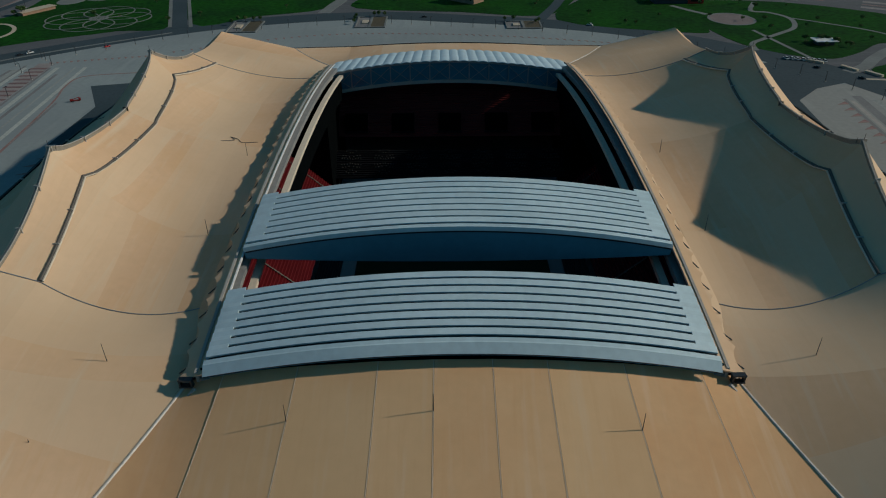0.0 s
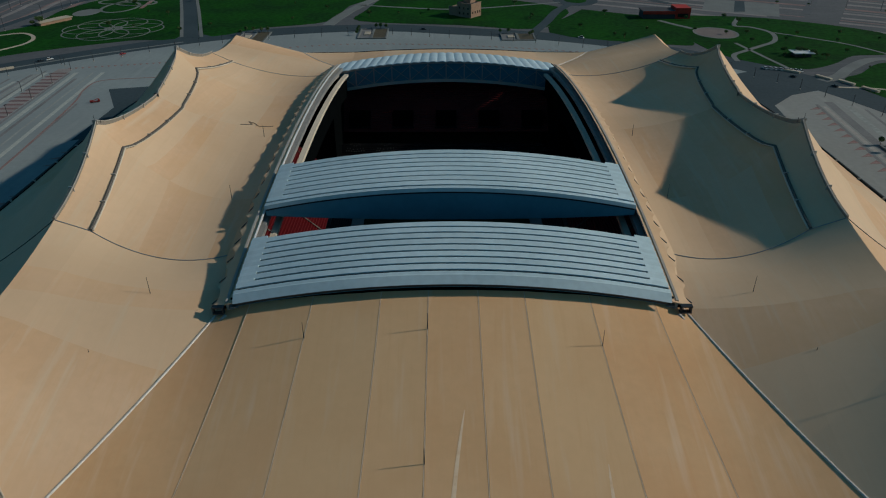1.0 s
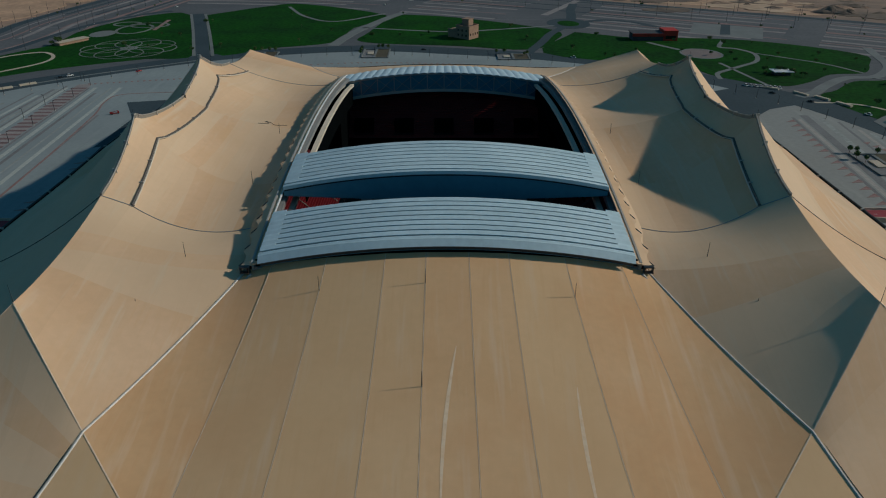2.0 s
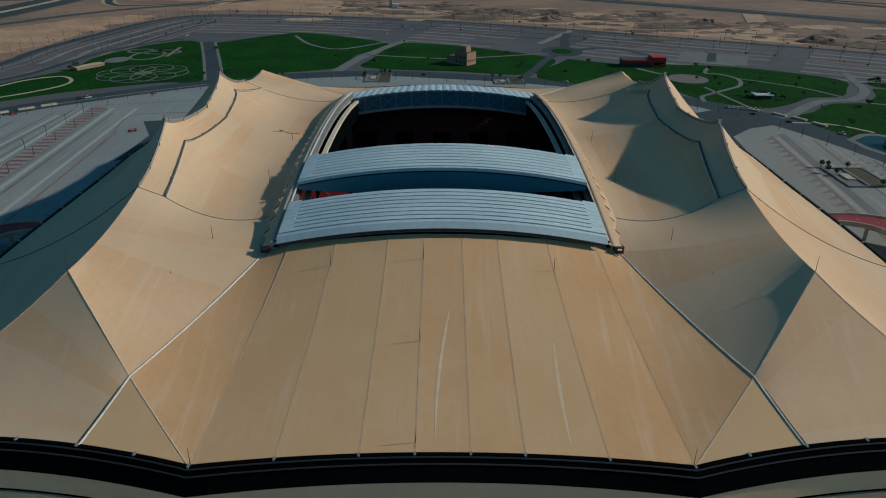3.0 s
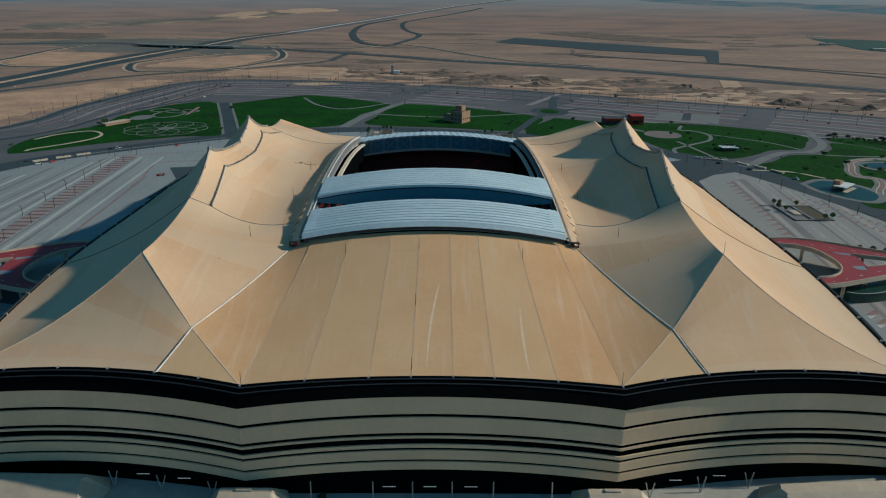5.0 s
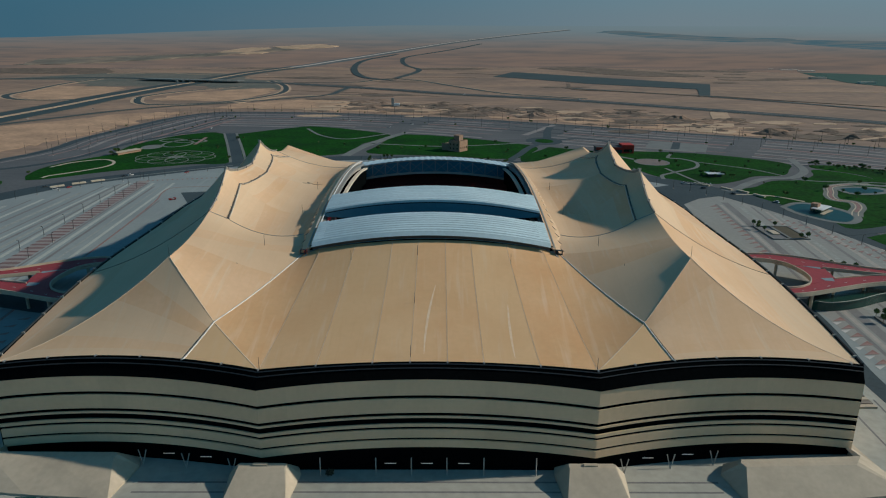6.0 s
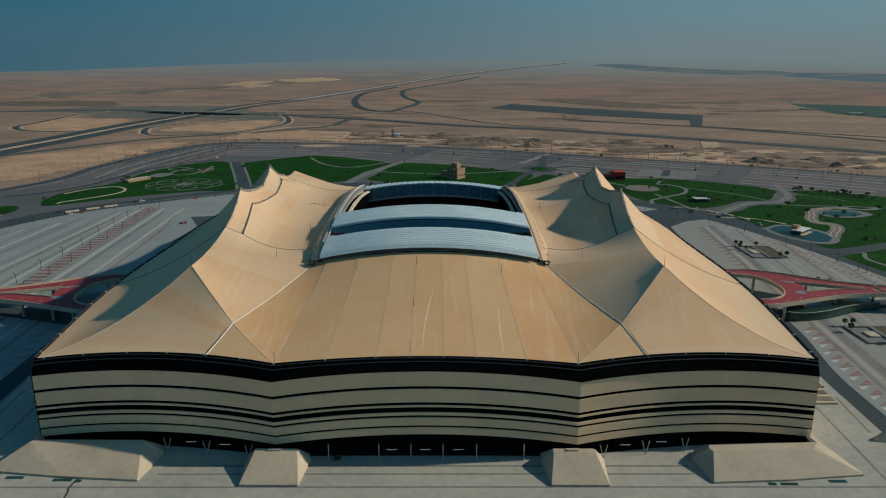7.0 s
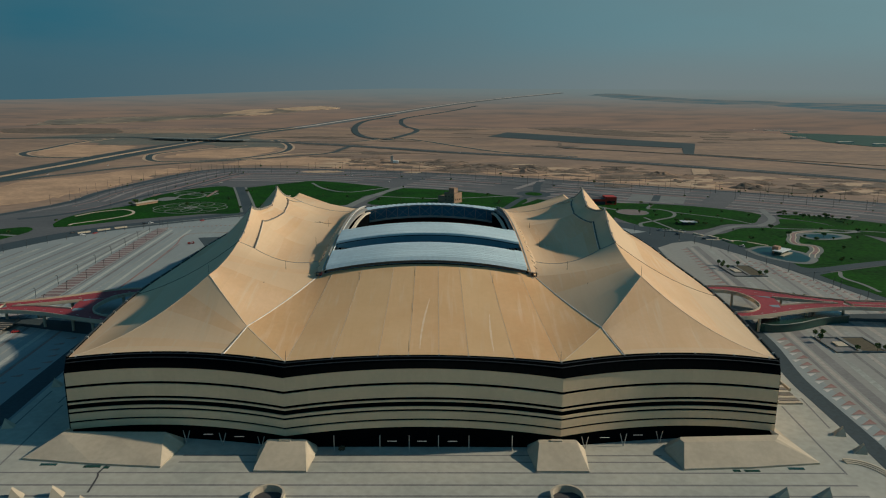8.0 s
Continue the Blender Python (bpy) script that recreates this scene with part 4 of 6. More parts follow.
for mx in (1, -1):
    for t in (0.14, 0.29, 0.45, 0.62, 0.8, 0.96):
        q = eave_side(t)
        part("anchor_plate", Shape().box(mx * q.x - 0.3, mx * q.x + 0.3, q.y - 0.6, q.y + 0.5, q.z, q.z + 0.4), GUTTER, stadium, "grey anchor plate at the eave")
    for i in range(14):
        w = lerp(-158, 60, i / 13)
        q = side_eave(w)
        part("eave_bracket", Shape().box(mx * q.x - 0.7, mx * q.x + 0.5, w - 0.2, w + 0.2, q.z, q.z + 0.95), FASCIA, stadium)
    cord(lambda t: side_eave(lerp(-163, 163, t)) + V((0.5, 0, 0)), 0.45, DARK_SEAM, 40, "eave_gutter", mx, 1, 0.3, "dark gutter along the eave")

# columns and lamps under the front wall
for u in (-95, -80, -64, -35, -17, -5.5, 6, 18, 35, 64, 80, 95):
    y0 = wall_mid(u).y if abs(u) < 54 else wall_bay((abs(u) - 54.5) / 91).y
    top = 5.2 if abs(u) > 54 else 6.5
    if abs(u) > 60:
        for d in (-1.3, 1.3):
            part("column", Shape().tube((u, y0 - 3.0, 0), (u + d, y0 - 2.4, top), 0.17, 0.17, 8), FASCIA, stadium, "slanted grey steel column")
    else:
        part("column", Shape().tube((u, y0 - 2.6, 0), (u, y0 - 2.2, top), 0.18, 0.18, 8), FASCIA, stadium, "grey steel column")
for u in (-87, -74, -12.5, -0.5, 11.6, 73, 87):
    y0 = wall_mid(u).y if abs(u) < 54 else wall_bay((abs(u) - 54.5) / 91).y
    part("tube_lamp", Shape().box(u - 1.9, u + 1.9, y0 + 0.3, y0 + 0.5, 2.6, 2.7), LAMP_GLOW, stadium, "lit white tube lamp")


# ---------------------------------------------------------------- plaza round the stadium
def berm(name, foot, top, label):
    """A sloping concrete mound: foot outline with a low upright lip, and a top outline with heights."""
    n = len(foot)
    s = Shape()
    vs = [(x, y, -0.1) for x, y in foot] + [(x, y, 0.75) for x, y in foot] + [V(p) for p in top]
    fs = [tuple(range(n)), tuple(range(2 * n, 3 * n))]
    fs += [(k + i, k + (i + 1) % n, n + k + (i + 1) % n, n + k + i) for k in (0, n) for i in range(n)]
    return single(name, s.add(vs, fs), PALE, label, "concrete mound")


SMALL_MOUND = "small sloping sand-coloured concrete mound at the wall"
LONG_MOUND = "long sloping sand-coloured concrete mound at the corner"
for x0, x1 in ((45.5, 65.1), (-59.9, -40.1)):
    berm("entrance_mound", [(x0, 4.6), (x1, 4.4), (x1 + 1.6, 20.5), (x1 + 0.4, 24), (x0 - 1.2, 24), (x0 - 1.6, 20)],
         [(x0 + 2.4, 16.3, 5.7), (x1 - 2.6, 16.7, 5.7), (x1 - 2.2, 17.9, 5.9), (x1 - 3.0, 18.7, 5.9), (x0 + 2.6, 18.7, 5.9), (x0 + 2.2, 17.9, 5.9)], SMALL_MOUND)
    single("mound_curb", Shape().box(x0 + 7, x0 + 11.5, 17.1, 18.3, 5.6, 6.3), PALE, "low pale concrete upstand on top of the mound", "kerb")
berm("corner_mound", [(101.1, 6.2), (128, 7.6), (154.6, 10.6), (152, 26), (150.5, 44), (146.8, 44), (146, 28.4), (101, 26), (98.4, 21)],
     [(104.6, 17.5, 5.6), (124, 18.3, 5.6), (140.5, 18.7, 5.6), (142, 20.3, 5.7), (147.4, 40, 1.2), (146.9, 40, 1.2), (144.5, 23.5, 5.7), (104.4, 21.3, 5.8), (103.6, 19.3, 5.8)], LONG_MOUND)
berm("corner_mound", [(-95.3, 7.5), (-122, 9.6), (-150.2, 13.2), (-147, 27), (-144.6, 44), (-141.4, 44), (-140.2, 30), (-94.4, 29.4), (-92.6, 24.5)],
     [(-99.3, 22.1, 5.6), (-120, 22.3, 5.6), (-138.8, 22.1, 5.6), (-140.2, 22.9, 5.7), (-142.2, 40, 1.2), (-141.6, 40, 1.2), (-139.6, 25.1, 5.7), (-99.6, 24.7, 5.8), (-98.4, 23.5, 5.8)], LONG_MOUND)
for x0, x1, y in ((119.4, 122.2, 7.2), (123.7, 129.5, 7.2), (141, 147, 8.8), (-141.4, -135.2, 11.0), (-124.4, -118, 9.6), (-116.8, -114.6, 9.0)):
    single("floor_grille", Shape().box(x0, x1, y - 2.0, y - 0.5, -0.05, 0.12), GREEN_WALL, "dark glazed grille set in the plaza", "grille")


def fin(x, y, side):
    s = Shape().add([(x - 3.2 * side, y - 1.2, 0), (x + 1.4 * side, y - 2.2, 0), (x + 1.8 * side, y + 2, 0), (x - 2.4 * side, y + 2, 0),
                     (x + 0.7 * side, y - 0.4, 3.5), (x + 1.3 * side, y + 1.2, 3.4)],
                    [(0, 1, 4), (1, 2, 5, 4), (2, 3, 5), (3, 0, 4, 5), (0, 3, 2, 1)])
    single("vent_fin", s, PALE, "small sand-coloured wedge-shaped vent", "vent")


for x, y in ((176, 34.5), (176, 20), (130, -11.5), (145, -11.5)):
    fin(x, y, 1)
for x, y in ((-172, 40), (-174, 82), (-138, -12), (-124.5, -11), (-112, -17)):
    fin(x, y, -1)
# horseshoe walls round the sunken stairs
for cx, cy in ((-50.2, -13.2), (53.7, -13.2)):
    s = Shape()
    ring = [(cx + 6.0, cy - 7)] + [(cx + 6.0 * math.cos(radians(g)), cy + 6.0 * math.sin(radians(g))) for g in range(0, 181, 15)] + [(cx - 6.0, cy - 7)]
    inner = [(cx + (x - cx) * 0.86, cy + (y - cy) * 0.86 if y > cy else y) for x, y in ring]
    for k in range(len(ring) - 1):
        s.prism([ring[k], ring[k + 1], inner[k + 1], inner[k]], -0.1, 2.5)
    single("stair_wall", s, PALE, "curved sand-coloured wall round a stair", "wall")
    t = thing("sunken_stair", (cx, cy, 0), "dark stair descending inside a curved wall on the plaza", "stair")
    for k in range(6):
        # Inner steps take a darker material, painting in the stair well's shade.
        part("step", Shape().box(-5.1, 5.1, -7 + k * 1.9, -7 + (k + 1) * 1.9, -0.1, 0.9 - 0.15 * k), DARK_ROOF if k > 2 else JOINT, t)
# low curved stair at the edge of the forecourt
flight = thing("curved_steps", (172, 5, 0), "pale curved steps at the edge of the forecourt", "steps")
for k in range(3):
    arc_ = [V((-6 + (9.5 + k) * math.cos(radians(g)), -6.5 + (13 + k) * math.sin(radians(g)), 0)) for g in range(-5, 96, 10)]
    part("step", Shape().ribbon(arc_, 1.0, -0.1, 0.3 + 0.25 * k), PALE, flight)

# joints across the front plaza and along the car parks
for y in (-60, -44, -30, -19, -11, -4, 4.3, 12, 17):
    strip("paving_joint", [(-158 if y < 5 else -90, y - 0.2), (0, y), (160.5 if y < 5 else 96, y)], 0.8 if y > -4 else 1.0, JOINT, "dark paving strip in the concrete plaza", "paving", 0.035, 0.1, 1)
for pts in ([(160.9, 3.4), (164.5, 61)], [(174.6, 40), (177.7, 70)], [(167, 63), (168.5, 92)], [(-156, 3), (-160, 61)], [(-170, 40), (-173, 76)], [(-163, 63), (-165, 92)]):
    strip("paving_joint", pts, 0.7, JOINT, "dark paving strip in the concrete plaza", "paving", 0.045, 0.1, 1)
for x in (-150, -120, -90, 95, 125, 158):
    strip("paving_joint", [(x, -120), (x, -20)], 0.7, JOINT, "dark paving strip in the concrete plaza", "paving", 0.045, 0.1, 1)


def left_x(x0, y):
    return x0 - max(0.0, min(0.075, (x0 + 295) / 400)) * (y - 220)


def right_x(x0, y):
    return x0 + 0.11 * (y - 164)


for x0, w, y0, y1 in ((-218, 1.6, 60, 400), (-240, 2.2, 60, 455), (-250, 1.6, 60, 470), (-276, 1.6, 60, 475), (-291, 2.4, 60, 465),
                      (-304, 1.6, 60, 455), (-322, 2.4, 60, 430), (-340, 1.6, 60, 400), (-358, 2.4, 60, 370), (-378, 1.8, 60, 320)):
    strip("paving_joint", [(left_x(x0, y0), y0), (left_x(x0, y1), y1)], w, JOINT, "grey paving band in the car park", "paving", 0.04, 0.1, 1)
PALE_LANE = material("pale_lane_concrete", (0.395, 0.415, 0.385), 0.9, 0.8, 0.03, 0.12, 0.4, tint=(0.34, 0.36, 0.335))
WARM_LANE = material("warm_lane_concrete", (0.34, 0.32, 0.29), 0.9, 0.8, 0.03, 0.12, 0.4, tint=(0.33, 0.31, 0.28))
WORN_LANE = material("worn_lane_concrete", (0.25, 0.265, 0.25), 0.9, 0.8, 0.03, 0.15, 0.4, tint=(0.34, 0.36, 0.335))
for i, (x0, w) in enumerate(((-226, 2.6), (-233, 1.2), (-245, 3.0), (-256, 1.4), (-271, 3.2), (-283, 3.0), (-297, 2.4), (-312, 3.4), (-331, 3.0), (-349, 3.6), (-368, 2.6))):
    y1 = 470 - max(0, -x0 - 280) * 1.3
    strip("paving_lane", [(left_x(x0, 60), 60), (left_x(x0, y1), y1)], w, PALE_LANE if i % 2 == 0 else WORN_LANE, "worn concrete lane in the car park", "paving", 0.03 + 0.0006 * i, 0.1, 1)
for i, (x0, w) in enumerate(((216.5, 2.6), (231, 3.6), (247, 2.4), (252, 3.0), (270, 3.4), (277, 1.6), (291, 3.0))):
    y1 = 392 - max(0, x0 - 232) * 1.5
    strip("paving_lane", [(right_x(x0, -60), -60), (right_x(x0, y1), y1)], w, WARM_LANE if i % 2 == 0 else WORN_LANE, "worn concrete lane in the car park", "paving", 0.03 + 0.0006 * i, 0.1, 1)
strip("red_kerb", [(-205, 60), (-213, 160), (-220, 250), (-226, 324), (-234, 399), (-240, 428), (-238, 449), (-213, 456), (-190, 458)], 1.3, RED_PAVE,
      "dull red kerb line curving through the car park", "kerb", 0.06, 0.1)
strip("paving_band", [(-248, 60), (-258, 220), (-266, 330), (-276, 480)], 11, material("pink_paving", (0.30, 0.265, 0.255), 0.9, 0.5, 0.05, 0.1, 0.5),
      "pinkish paved walkway through the car park", "paving", 0.05, 0.1, 1)
for x0, w, y0, y1 in ((213, 2.0, -60, 395), (222, 5.5, -60, 400), (240, 1.8, -60, 385), (262, 2.4, -60, 340), (284, 1.8, -60, 300)):
    strip("paving_joint", [(right_x(x0, y0), y0), (right_x(x0, y1), y1)], w, JOINT, "grey paving band in the car park", "paving", 0.04, 0.1, 1)
# service roads beside the stadium
strip("service_road", [(176, -60), (182.5, 15), (184.8, 60), (187, 95), (196, 145), (199, 200), (199, 290), (197, 360), (203, 410)], 8.6, ASPHALT,
      "narrow dark asphalt service road", "road", 0.07, 0.2)
strip("service_road", [(-168, -60), (-178, 15), (-183, 70), (-187, 130), (-190, 200), (-194, 290), (-198, 360), (-200, 400)], 10.5, ASPHALT,
      "narrow dark asphalt service road", "road", 0.07, 0.2)
slab("asphalt_yard", [(-196, 340), (-206, 335), (-205, 392), (-224, 430), (-190, 438), (-160, 400)], ASPHALT, "dark asphalt yard corner", "yard", 0.055, 0.1)
slab("asphalt_yard", [(196, 330), (204, 330), (211, 393), (231, 414), (262, 428), (225, 470), (170, 440), (168, 380)], ASPHALT, "dark asphalt yard corner", "yard", 0.055, 0.1)

RED_BAR = material("dark_red_paving", (0.15, 0.085, 0.085), 0.9, 0.6, 0.2, 0.15, 0.8, tint=(0.22, 0.17, 0.165), vary=0.12)
# red marks: teeth of paving


def teeth(points, size, name, label, group):
    """Rows of small triangular red marks."""
    base = None
    for x, y, turn in points:
        if base is None:
            s = Shape().prism([(-size, -size * 0.55), (size, -size * 0.55), (size, size * 0.7)], 0.0, 0.09)
            base = single(name, s, RED_PAVE, label, "marking", at=pose(x, y, 0, 0, 0, turn))
            tagged(base, group=group)
        else:
            copy_thing(base, pose(x, y, 0, 0, 0, turn))


pts = []
for i in range(46):
    y = -40 + i * 9.5
    pts += [(right_x(208.5, y) - (0 if y > 120 else 2), y, 6)]
teeth([p for p in pts if not 150 < p[1] < 250], 3.6, "red_mark", "faded red triangular paving mark", "red marks beside the service road")
white = None
for x, y, turn in pts:
    if y < 150:
        m = pose(x - 0.6, y + 4.6, 0, 0, 0, turn + 180)
        if white is None:
            white = single("white_mark", Shape().prism([(-2.6, -1.4), (2.6, -1.4), (2.6, 1.9)], 0.0, 0.08), LINE, "worn white triangular paving mark", "marking", at=m)
            tagged(white, group="white marks beside the service road")
        else:
            copy_thing(white, m)
pts = []
for i in range(40):
    y = 130 + i * 6.2
    x = 309 - 40 * ((max(y, 200) - 200) / 150) ** 1.25 if y < 360 else 262
    if y < 345:
        pts += [(x, y, 15), (x - 10, y + 3, 195)]
teeth(pts, 2.7, "red_mark", "faded red triangular paving mark", "red marks along the ring road")
pts = []
for i in range(52):
    y = 70 + i * 7.8
    pts += [(-246 - 0.0715 * (y - 50), y, 5)]
bar = None
for x, y, turn in pts:
    m = pose(x, y, 0.0, 0, 0, turn)
    if bar is None:
        bar = single("paving_bar", Shape().prism([(-6.4, -0.8), (5.6, -1.9), (6.2, 1.1), (-5.6, 2.0)], 0.0, 0.1), RED_BAR, "dull dark red paving bar across the walkway", "marking", at=m)
        tagged(bar, group="paving bars along the walkway")
    else:
        copy_thing(bar, m)
pts = [(-199 + 4 * math.sin(i), 40 + i * 9, 0) for i in range(34)]
teeth([p for p in pts if not 150 < p[1] < 225], 2.4, "red_mark", "dark red triangular paving mark", "red marks in the shade of the wall")
pts = [(lerp(-274, -204, i / 16), lerp(480, 497, i / 16), 90) for i in range(17)]
pts += [(lerp(-196, -60, i / 24), 505 + 47 * math.sin(math.pi * i / 48), 90) for i in range(25)]
pts += [(lerp(-60, 130, i / 36), 552 - 34 * (i / 36) ** 2, 90) for i in range(37)]
teeth(pts, 2.0, "red_mark", "faded red paving mark", "red marks behind the stadium")


# ---------------------------------------------------------------- access bridges
def between(a, b, z0, z1):
    """A slab between two edge lines with as many points."""
    s = Shape()
    n = len(a)
    vs = [(p[0], p[1], z) for z in (z1, z0) for e in (a, b) for p in e]
    fs = []
    for i in range(n - 1):
        fs += [(i, i + 1, n + i + 1, n + i), (2 * n + i, 3 * n + i, 3 * n + i + 1, 2 * n + i + 1),
               (i, 2 * n + i, 2 * n + i + 1, i + 1), (n + i, n + i + 1, 3 * n + i + 1, 3 * n + i)]
    fs += [(0, n, 3 * n, 2 * n), (n - 1, 3 * n - 1, 4 * n - 1, 2 * n - 1)]
    return s.add(vs, fs)


def pavilion(W):
    """The low curved glazed building under the bridge."""
    line = [V((*W(p[0], p[1]), 0)) for p in curve([(202, 169), (206, 166.6), (214, 167), (226, 171), (241, 178.5), (252, 182.5), (262, 184.5)], 5)]
    p = thing("glazed_pavilion", (*W(230, 175), 0), "low dark green glazed curved building under the bridge", "building")
    line = [q - p.matrix_basis.translation for q in line]
    part("glass_wall", Shape().ribbon(line, 11.4, 0, 4.4), GREEN_WALL, p)
    part("roof", Shape().ribbon(line, 12.6, 4.4, 4.9), GREEN_WALL, p, "flat dark green roof slab")
    part("roof_rim", Shape().ribbon([q + V((0, -6.0, 0)) for q in line], 0.5, 4.6, 5.1), FASCIA, p, "pale roof rim")


def bridge(mx, dx, dy):
    top = 10.3
    O = V((230, 190, 0))
    b = thing("access_bridge", (CX + mx * (230 - CX) + dx, 190 + dy, 0), "red-surfaced forked concrete access bridge on pillars", "bridge", "access bridges")
    L = lambda pts, k=5: [(mx * (p[0] - O.x), p[1] - O.y) for p in curve(pts, k)]
    W = lambda x, y: (CX + mx * (x - CX) + dx, y + dy)
    up_out = L([(150, 226), (187, 225), (206, 224.5), (223, 217), (236, 208), (249, 200.5), (267, 192.5)])
    up_in = L([(150, 217), (184, 215.5), (198, 213.5), (206, 207), (224, 199.5), (244.5, 191.5), (262, 185)])
    lo_out = L([(150, 155), (180, 156.5), (195, 158.5), (213.5, 165), (233, 172), (250, 175.5), (267, 176.5)])
    lo_in = L([(150, 165), (180, 166.5), (193, 167), (201.5, 171.5), (221, 181.5), (244.5, 186.5), (262, 185)])
    trunk_a = L([(267, 192.5), (292, 189.8), (350, 184), (440, 174)])
    trunk_b = L([(267, 176.5), (292, 173.5), (350, 167), (440, 157)])
    inset = lambda p, q, k: [(lerp(m[0], n[0], k), lerp(m[1], n[1], k)) for m, n in zip(p, q)]
    for nm, p, q in (("upper_arm", up_out, up_in), ("lower_arm", lo_out, lo_in), ("trunk_deck", trunk_a, trunk_b)):
        deck = part(nm, between(p, q, top - 1.3, top), PALE, b, "pale concrete bridge deck")
        far = 0.94 if nm == "trunk_deck" else 0.995
        part("deck_coating", between(inset(p, q, 0.09), inset(p, q, far), top - 0.1, top + 0.06), RED_DECK, deck, "red deck coating")
        part("parapet", Shape().ribbon([V((*c, 0)) for c in inset(p, q, 0.03)], 0.5, top - 0.4, top + 1.0), PALE, deck, "pale concrete parapet")
        mid = inset(p, q, 0.5)
        for i in range(1, len(mid) - 1, 3):
            u, v = V((*mid[i], 0)), V((*mid[i + 1], 0))
            part("lane_mark", Shape().ribbon([u, lerp(u, v, 0.5)], 0.35, top + 0.05, top + 0.10), LINE, deck)
        if nm == "trunk_deck":
            part("parapet", Shape().ribbon([V((*c, 0)) for c in inset(p, q, 0.97)], 0.5, top - 0.4, top + 1.0), PALE, deck, "pale concrete parapet")
            part("centre_kerb", Shape().ribbon([V((*c, 0)) for c in mid], 0.5, top, top + 0.35), PALE, deck, "pale kerb along the middle of the deck")
    bow_in = L([(193, 167), (201.5, 171.5), (207, 179), (209, 188), (208.5, 198), (206, 207), (198, 213.5)])
    bow_gap = L([(213, 177.5), (221, 181.5), (222.5, 186), (223.5, 190), (224, 195), (224, 199.5), (215, 203.5)])
    lo_, hi_ = 6, 24
    part("web_deck", between(bow_in[lo_:hi_ + 1], bow_gap[lo_ - 1:hi_], top - 1.25, top + 0.055), RED_DECK, b, "red deck between the two arms")
    ring = L([(182, 166.8), (193, 167), (201.5, 171.5), (207, 179), (209, 188), (208.5, 198), (206, 207), (198, 213.5), (184, 215.5)])
    part("parapet", Shape().ribbon([V((*p, 0)) for p in ring], 0.6, top - 1.3, top + 1.1), PALE, b, "curved pale parapet round the opening")
    gap = L([(224, 199.5), (244.5, 191.5), (259, 186), (244.5, 186.5), (221, 181.5)], 3)
    part("parapet", Shape().ribbon([V((*p, 0)) for p in gap], 0.5, top - 1.0, top + 0.8), PALE, b, "pale parapet round the gap")
    blue = material("pale_blue_coating", (0.20, 0.27, 0.31), 0.8, 0.4, 0.2, 0.1, 1.0)
    for pts in ([(214.5, 203.4), (223, 200.6), (222, 197.5), (217, 200.5)], [(214, 182.5), (220.6, 183), (219, 177.4), (214.5, 178.6)]):
        part("painted_island", Shape().prism([(mx * (x - O.x), y - O.y) for x, y in pts], top, top + 0.12), blue, b, "pale blue painted island")
    for x, y in ((199.5, 162.4), (189, 161), (216, 172), (236, 178), (262, 184), (290, 181), (325, 177), (365, 172), (203.5, 211.5), (188, 220), (232, 203), (250, 196)):
        part("pillar", Shape().tube((mx * (x - O.x), y - O.y, 0), (mx * (x - O.x), y - O.y, top - 1.25), 0.75, 0.85, 12), PALE, b, "round concrete pillar")
    if mx > 0:
        pavilion(W)
    slab("underpass_floor", [W(x, y) for x, y in ((172, 150), (199, 164), (214, 168), (262, 183), (330, 176), (330, 200), (262, 196), (214, 186), (206, 178), (172, 176))], ASPHALT,
         "dark asphalt ground under the bridge", "yard", 0.09, 0.1)


bridge(1, 0.0, 0.0), bridge(-1, 4.0, -11.0)
STEP_STONE = material("step_stone", (0.20, 0.18, 0.155), 0.9, 0.4, 0.2, 0.1, 1.0, vary=0.15)
mound = thing("stepped_mound", (-262, 154, 0), "wide stepped grey-brown stone mound beside the bridge", "steps")
for k in range(9):
    part("step", Shape().box(-14 - k * 0.5, 14 + k * 0.9, -9 + k * 2.0, 14, k * 0.5, k * 0.5 + 0.5), STEP_STONE, mound)
single("tent_sculpture", Shape().tube((191, 210, 0), (191, 210, 4.2), 3.4, 1.1, 8).tube((191, 210, 4.2), (191.4, 210, 7.6), 1.1, 0.25, 8), SEAT_RED, "dark red cone-shaped tent on the paving", "tent")


# ---------------------------------------------------------------- park, car parks and roads behind
EDGE = [(-640, 250), (-560, 420), (-474, 625), (-473, 740), (-458, 865), (-431, 1000), (-364, 1070), (-168, 1055), (21, 998), (188, 919), (330, 840),
        (454, 771), (560, 700), (680, 590), (760, 450), (800, 250)]
edge = [tuple(p[:2]) for p in curve(EDGE, 4)]
ring_out = [tuple(p[:2]) for p in curve(RING, 4)]
slab("car_park", edge + ring_out[::-1], LOT, "large worn grey-brown asphalt car park beyond the park", "car park", -0.02, 0.2)
PALE_ROW = material("pale_row_paving", (0.255, 0.235, 0.228), 0.9, 0.6, 0.05, 0.12, 0.4)
PINK_ROW = material("pink_row_paving", (0.26, 0.17, 0.155), 0.9, 0.6, 0.05, 0.12, 0.4)


def offset_line(pts, d):
    out = []
    for i, p in enumerate(pts):
        q = V((*pts[min(i + 1, len(pts) - 1)], 0)) - V((*pts[max(i - 1, 0)], 0))
        n = V((q.y, -q.x, 0)).normalized()
        out.append((p[0] + n.x * d, p[1] + n.y * d))
    return out


strip("edge_road", offset_line(edge, 8)[4:-4], 11, ASPHALT, "dark asphalt road along the desert's edge", "road", 0.06, 0.2, 1)
